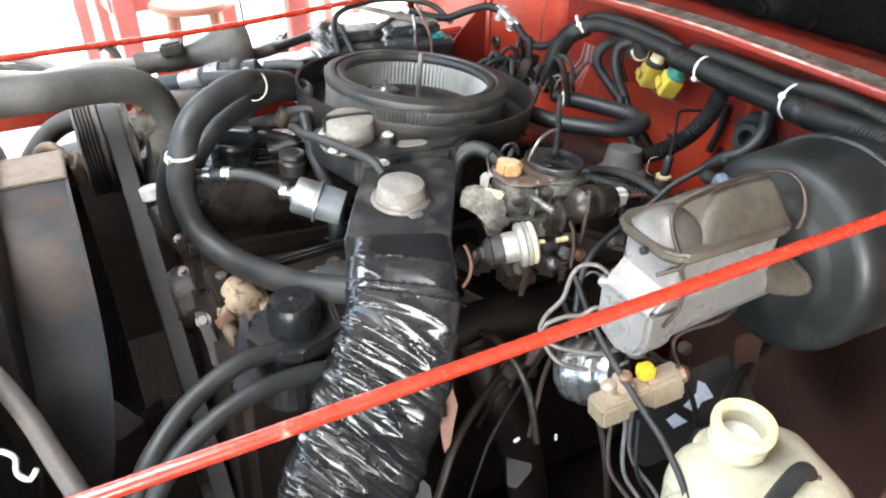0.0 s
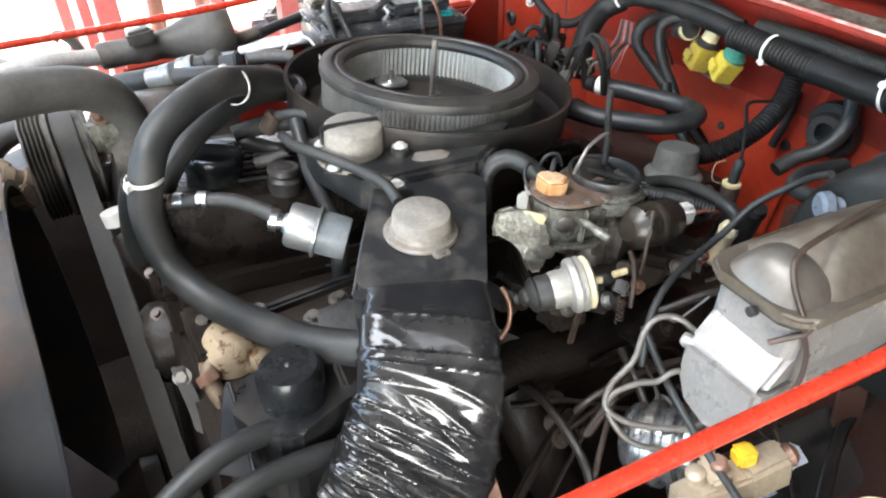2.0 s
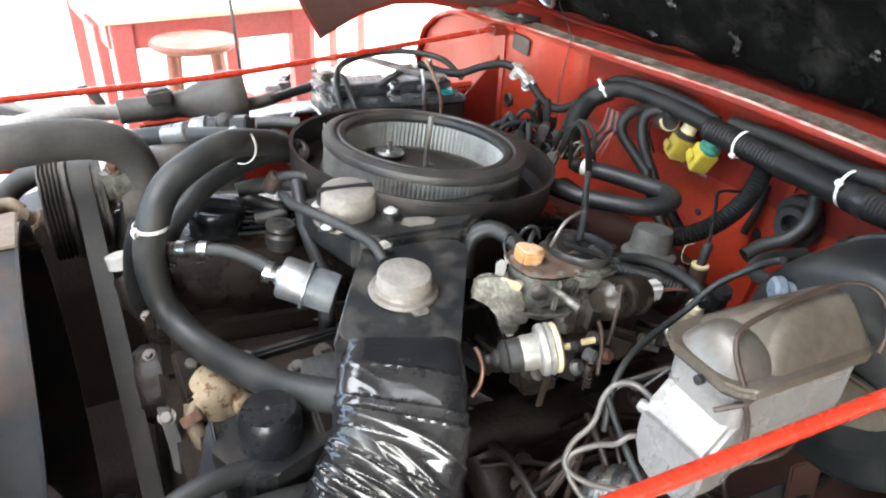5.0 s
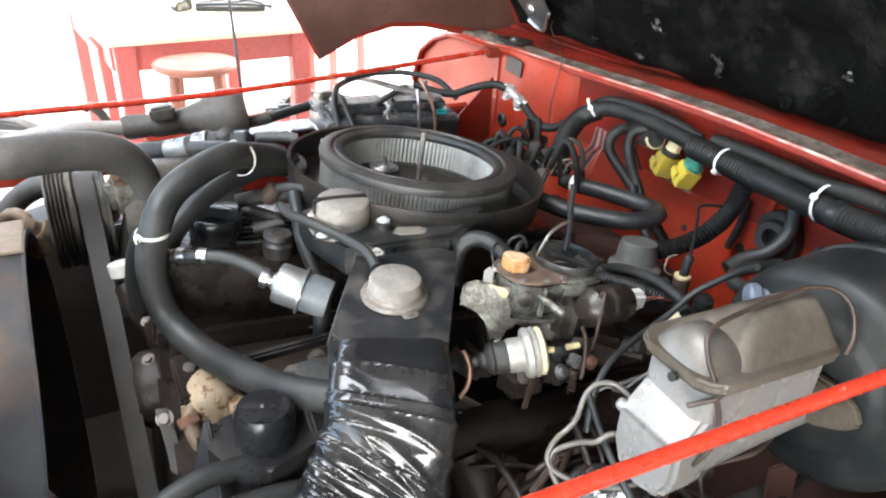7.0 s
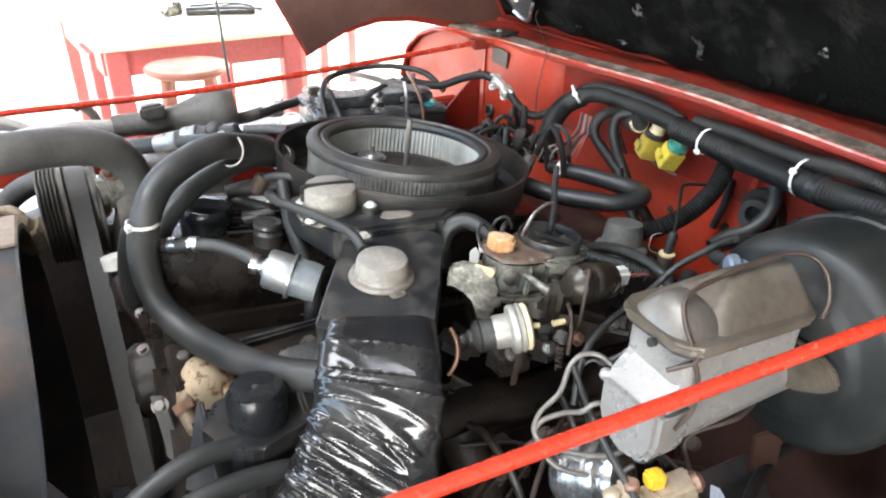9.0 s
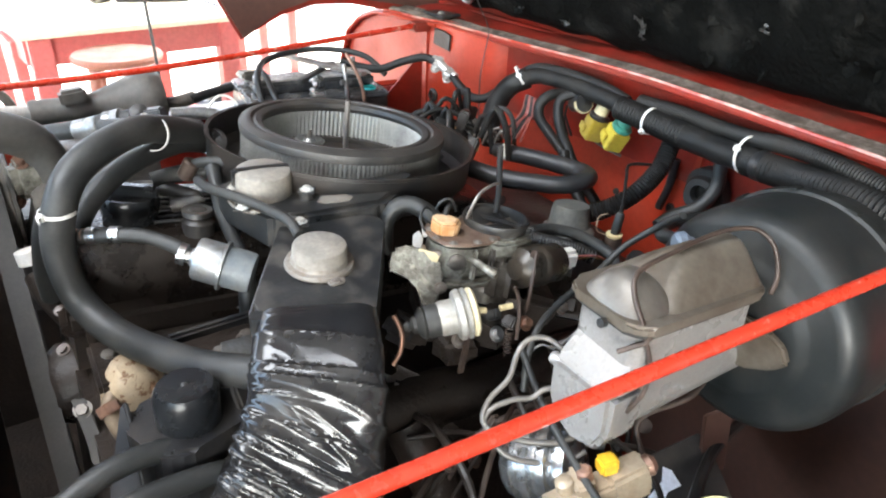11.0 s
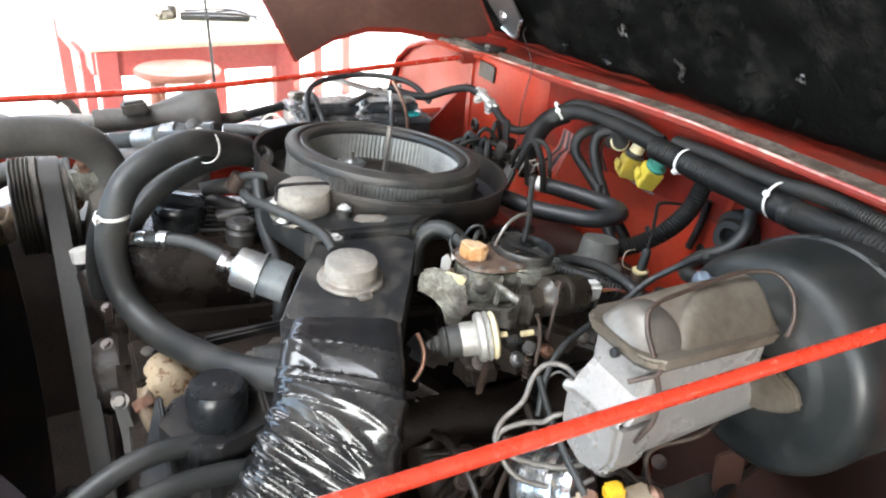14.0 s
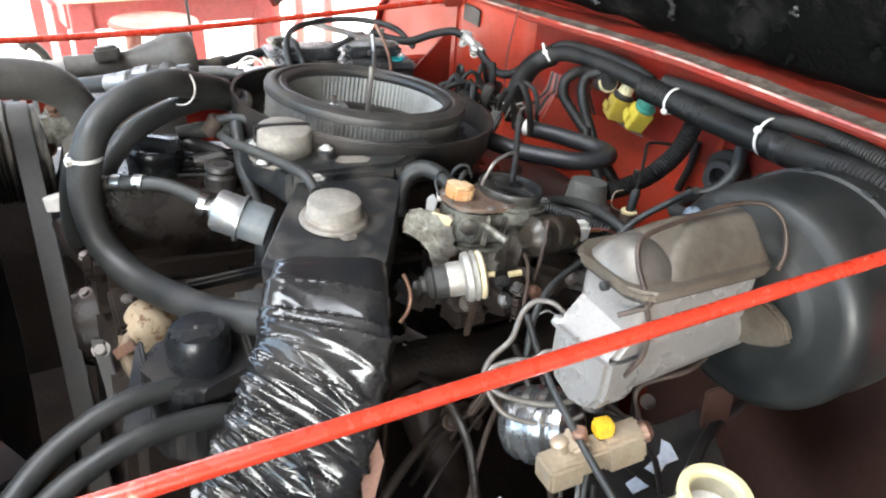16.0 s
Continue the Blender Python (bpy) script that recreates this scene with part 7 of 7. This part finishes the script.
for k in range(9):
    a = Vector((0.60 + 0.09 * rng.random(), 0.82 + 0.12 * rng.random(), 1.05))
    b = a + Vector((0.05 * rng.random(), 0.04 - 0.09 * rng.random(), 0.02))
    part("lead", tube([a, (a + b) / 2 + Vector((0, 0, 0.02 + 0.02 * rng.random())), b, b + Vector((0.01, 0.0, -0.05))], 0.0036 + 0.0024 * rng.random(), 8), (CONDUIT, RUBBER, CONDUIT)[k % 3], clutter)
part("arched_lead", tube([(0.560, 0.90, 1.05), (0.585, 0.905, 1.072), (0.62, 0.90, 1.080), (0.66, 0.885, 1.06), (0.67, 0.87, 1.03)], 0.0042, 10), RUBBER, clutter)
part("yellow_tag", block((0.010, 0.006, 0.006), pose(0.625, 0.865, 1.045, 0, 0, 20), 0.001), YELLOW_CAP, clutter)
part("clasp", block((0.009, 0.008, 0.012), pose(0.640, 0.832, 1.035, 0, 20, 20), 0.001), BEIGE, clutter)

for k in range(5):
    c = Vector((0.668 + 0.006 * k, 0.862 - 0.007 * k, 1.040 + 0.004 * (k % 2)))
    part("braid", tube([c + Vector((-0.012, 0.004, -0.01)), c + Vector((-0.004, 0.002, 0.010)), c + Vector((0.006, -0.002, 0.012)), c + Vector((0.014, -0.004, -0.006))], 0.0024, 8), DULL_STEEL, clutter, "frayed metal braid")
part("arched_loom", tube([(0.570, 0.930, 1.040), (0.590, 0.940, 1.062), (0.612, 0.930, 1.070), (0.640, 0.905, 1.058), (0.655, 0.880, 1.035)], 0.0058, 12), CONDUIT, clutter)
part("arched_loom", tube([(0.600, 0.90, 1.030), (0.618, 0.905, 1.052), (0.642, 0.892, 1.055), (0.668, 0.868, 1.048), (0.690, 0.850, 1.030)], 0.0048, 12), CONDUIT, clutter)
part("orange_lead", tube([(0.618, 0.880, 1.030), (0.620, 0.878, 1.050), (0.628, 0.872, 1.058)], 0.0022, 8), ORANGE, clutter)

# ---- far side: fittings, funnel, battery ----
lines = thing("coolant_fittings", (0.16, 0.96, 1.07), "black cooling lines joined by bright aluminium fittings", "pipe fitting")
part("line", tube([(0.03, 1.10, 1.060), (0.070, 1.060, 1.076), (0.107, 1.018, 1.090), (0.150, 0.990, 1.104), (0.200, 0.960, 1.112)], 0.0135, 16), RUBBER, lines)
part("line", tube([(0.13, 0.957, 1.108), (0.166, 0.912, 1.118), (0.212, 0.884, 1.116), (0.245, 0.868, 1.102)], 0.011, 16), RUBBER, lines)
for p, d, r, h in (((0.118, 1.008, 1.093), (0.043, -0.028, 0.014), 0.0148, 0.018), ((0.150, 0.988, 1.104), (0.043, -0.028, 0.014), 0.0160, 0.012)):
    part("ferrule", lathe([(r * 0.9, -h), (r, -h * 0.9), (r, -h * 0.2), (r * 0.93, 0.0), (r, h * 0.2), (r, h * 0.9), (r * 0.9, h)], along(p, d), 24), ZINC, lines)
part("valve_cap", lathe([(0, -0.008), (0.012, -0.008), (0.014, 0.0), (0.012, 0.010), (0.0, 0.012)], along((0.178, 0.965, 1.116), (-0.1, -0.8, 0.6)), 20), BLACK, lines)
part("hex", slab(disc(6, 0.016), 0.024, along((0.186, 0.960, 1.110), (0.043, -0.028, 0.010)), 0.002), BLACK_METAL, lines)
part("hex", slab(disc(6, 0.0165), 0.022, along((0.214, 0.884, 1.116), (0.04, -0.02, -0.012)), 0.002), BLACK_METAL, lines)
part("pipe_end", tube([(0.215, 0.950, 1.116), (0.25, 0.945, 1.114), (0.272, 0.94, 1.110)], 0.0085, 14), ZINC, lines)
part("thin_lead", tube([(0.262, 0.95, 1.115), (0.285, 0.96, 1.13), (0.305, 0.955, 1.12), (0.312, 0.94, 1.09)], 0.0018, 8), WHITE, lines)
funnel = thing("air_horn_duct", (0.17, 1.30, 1.0), "dusty black plastic funnel-shaped duct lying by the fender", "duct")
FN = along((0.060, 1.285, 1.043), (0.215, 0.0, 0.003))
part("cone", lathe([(0.012, 0.0), (0.020, 0.004), (0.0215, 0.012), (0.0200, 0.05), (0.0225, 0.054), (0.0225, 0.088), (0.021, 0.092), (0.024, 0.11), (0.044, 0.165), (0.050, 0.175), (0.050, 0.200), (0.044, 0.212), (0.0, 0.214)], FN, 36), FUNNEL, funnel)
part("cap_block", block((0.042, 0.028, 0.026), pose(0.130, 1.27, 1.068, 0, -6, 0), 0.005), FUNNEL, funnel)
part("arm", tube([(0.274, 1.285, 1.030), (0.30, 1.285, 1.032), (0.33, 1.29, 1.036)], 0.012, 12), FUNNEL, funnel)
part("outlet", tube([(0.045, 1.295, 1.04), (0.035, 1.29, 1.07), (0.018, 1.285, 1.088), (0.008, 1.28, 1.082)], 0.008, 12), FUNNEL, funnel)
solo("fender_pipe", tube([(0.32, 1.28, 1.035), (0.361, 1.297, 1.038), (0.427, 1.324, 1.040), (0.50, 1.34, 1.04)], 0.009, 12), RUBBER, "black pipe running along the far fender", "pipe")
solo("front_pipe", tube([(-0.30, 1.25, 1.02), (-0.15, 1.24, 1.045), (-0.03, 1.25, 1.06), (0.06, 1.28, 1.045)], 0.013, 12), PALE_HOSE, "pale pipe toward the grille", "pipe")
for k in range(4):
    solo("headlamp_lead", tube([(-0.40, 1.18 + 0.03 * k, 1.02), (-0.25, 1.20 + 0.03 * k, 1.055 + 0.012 * k), (-0.12, 1.24 + 0.02 * k, 1.05 + 0.01 * k), (-0.02, 1.30, 1.02)], 0.006 + 0.003 * (k % 2), 10), (WHITE, PALE_HOSE, ZINC, PALE_HOSE)[k], "pale lead behind the grille", "cable", "grille leads")

battery = thing("battery", (0.53, 1.22, 0.86), "dark dusty car battery with clamped cables", "battery")
BT = pose(0.528, 1.225, 0.0, 0, 0, -6)
GLOSSY_LID = surface("dusty_glossy_lid", (0.035, 0.037, 0.040), 0.22, dust=(0.13, 0.125, 0.118), amount=0.8, scale=30, fine=200, bump=0.15)
part("case", block((0.255, 0.175, 0.18), BT @ pose(0, 0, 0.955), 0.006), BLACK, battery)
part("lid", block((0.258, 0.178, 0.014), BT @ pose(0, 0, 1.046), 0.004), GLOSSY_LID, battery)
# pale tops paint the sky's reflection onto the dark vent covers
LID_SHEEN = surface("dusty_sheen_lid", (0.36, 0.35, 0.34), 0.22, dust=(0.12, 0.11, 0.10), amount=0.9, scale=30, fine=180, bump=0.6, depth=0.002)
for dx in (-0.058, 0.062):
    vc = part("vent_cover", block((0.105, 0.055, 0.022), BT @ pose(dx, -0.022, 1.063), 0.006), GLOSSY_LID, battery)
    part("top", block((0.095, 0.046, 0.004), BT @ pose(dx, -0.022, 1.0755), 0.0015), LID_SHEEN, vc)
part("indicator", lathe([(0.0, 0.003), (0.012, 0.0025), (0.014, 0.0)], BT @ pose(0.098, -0.062, 1.053), 20), TEAL, battery, "teal charge indicator")
for dx, dy in ((-0.10, 0.055), (0.085, 0.055)):
    post = part("terminal", lathe([(0.010, 0.0), (0.0085, 0.020), (0, 0.021)], BT @ pose(dx, dy, 1.052), 18), DULL_STEEL, battery)
    part("clamp", roughen(block((0.040, 0.030, 0.014), BT @ pose(dx, dy, 1.067, 0, 0, 20), 0.004), 0.002, 60), ALU, post)
    part("clamp_bolt", bolt_head(BT @ Vector((dx + 0.02, dy - 0.012, 1.075)), (0, 0.2, 1), 0.006, 0.012), STEEL, post)
part("hold_down", block((0.018, 0.21, 0.008), BT @ pose(0.028, 0, 1.088, 0, 0, 28), 0.002), DULL_STEEL, battery, "steel hold-down bar")
part("hold_down", block((0.014, 0.16, 0.007), BT @ pose(0.010, -0.02, 1.080, 0, 0, -40), 0.002), BLACK_METAL, battery)
part("hold_rod", tube([BT @ Vector((0.045, -0.088, 0.95)), BT @ Vector((0.045, -0.086, 1.06)), BT @ Vector((0.043, -0.078, 1.105))], 0.0035, 10), STEEL, battery)
part("wing_nut", block((0.026, 0.006, 0.010), BT @ pose(0.0445, -0.084, 1.074, 0, 0, 15), 0.002), ZINC, battery)
part("rusty_rod", tube([BT @ Vector((0.075, -0.10, 1.0)), BT @ Vector((0.072, -0.098, 1.06)), BT @ Vector((0.060, -0.085, 1.10)), BT @ Vector((0.055, -0.06, 1.118))], 0.0032, 10), COPPER, battery)
solo("battery_lead", tube([(0.425, 1.135, 0.99), (0.412, 1.150, 1.04), (0.418, 1.19, 1.085), (0.455, 1.25, 1.098), (0.53, 1.29, 1.100), (0.60, 1.28, 1.100), (0.655, 1.24, 1.090), (0.68, 1.20, 1.06)], 0.0058, 12), RUBBER, "black battery lead arching over the battery", "cable", "battery leads")
solo("battery_lead", tube([(0.455, 1.10, 0.99), (0.440, 1.128, 1.03), (0.432, 1.155, 1.065), (0.438, 1.20, 1.082), (0.45, 1.26, 1.075)], 0.0050, 12), RUBBER, "black battery lead hanging in front of the battery", "cable", "battery leads")
solo("battery_tray", block((0.30, 0.22, 0.012), pose(0.53, 1.225, 0.858, 0, 0, -6), 0.003), BLACK_METAL, "black steel battery tray", "tray")

# pale sheet in place of the daylight that shows below the duct
solo("low_gap_daylight", slab([(-0.018, -0.040), (0.020, -0.040), (0.018, 0.006), (0.008, 0.018), (-0.006, 0.016)], 0.002, along((0.190, 0.405, 0.755), (-0.2, -0.6, 0.75))), DAYLIGHT_WHITE, "pale blue-white sheet standing for daylight low beside the duct", "plastic sheet")

# ---- grime, leads and small pieces low in the bay ----
low = thing("lower_lines", (0.35, 0.42, 0.80), "tangle of dark lines and rods low beside the engine", "pipes")
rng = random.Random(21)
for k in range(16):
    a = Vector((0.26 + 0.34 * rng.random(), 0.40 + 0.10 * rng.random(), 0.86 + 0.08 * rng.random()))
    d = Vector((rng.uniform(-0.16, 0.16), rng.uniform(-0.14, 0.02), rng.uniform(-0.10, 0.03)))
    part("line", tube([a, a + d * 0.4 + Vector((0, 0, 0.015)), a + d, a + d * 1.3 + Vector((0, 0, -0.06))], 0.0020 + 0.0030 * rng.random(), 8), (OILY, OILY, RUST_WIRE, OILY)[k % 4], low)
for k in range(14):
    q = Vector((0.25 + 0.36 * rng.random(), 0.36 + 0.12 * rng.random(), 0.84 + 0.08 * rng.random()))
    part("nut", bolt_head(q, (rng.uniform(-1, 1), -0.6, 0.8), 0.006 + 0.003 * rng.random(), 0.008), (RUST_WIRE, OILY, DULL_STEEL)[k % 3], low)
part("torn_plate", roughen(slab([(-0.014, -0.022), (-0.002, -0.024), (0.016, -0.006), (0.018, 0.004), (-0.013, 0.012)], 0.003, along((0.309, 0.367, 0.775), (-0.25, -0.5, 0.8)), 0.001), 0.0015, 60), GREY_PLASTIC, low, "dusty grey bent plate")
part("bright_bit", block((0.010, 0.003, 0.004), pose(0.345, 0.345, 0.830, 20, 10, 50), 0.0008), DAYLIGHT_WHITE, low)
part("bright_bit", block((0.006, 0.004, 0.008), pose(0.300, 0.360, 0.835, 30, 10, 20), 0.0008), DAYLIGHT_WHITE, low)
part("grey_lead", tube([(0.405, 0.405, 1.000), (0.415, 0.398, 1.012), (0.425, 0.392, 1.006), (0.44, 0.392, 1.010), (0.455, 0.385, 1.028)], 0.0013, 6), WIRE_GREY, low)
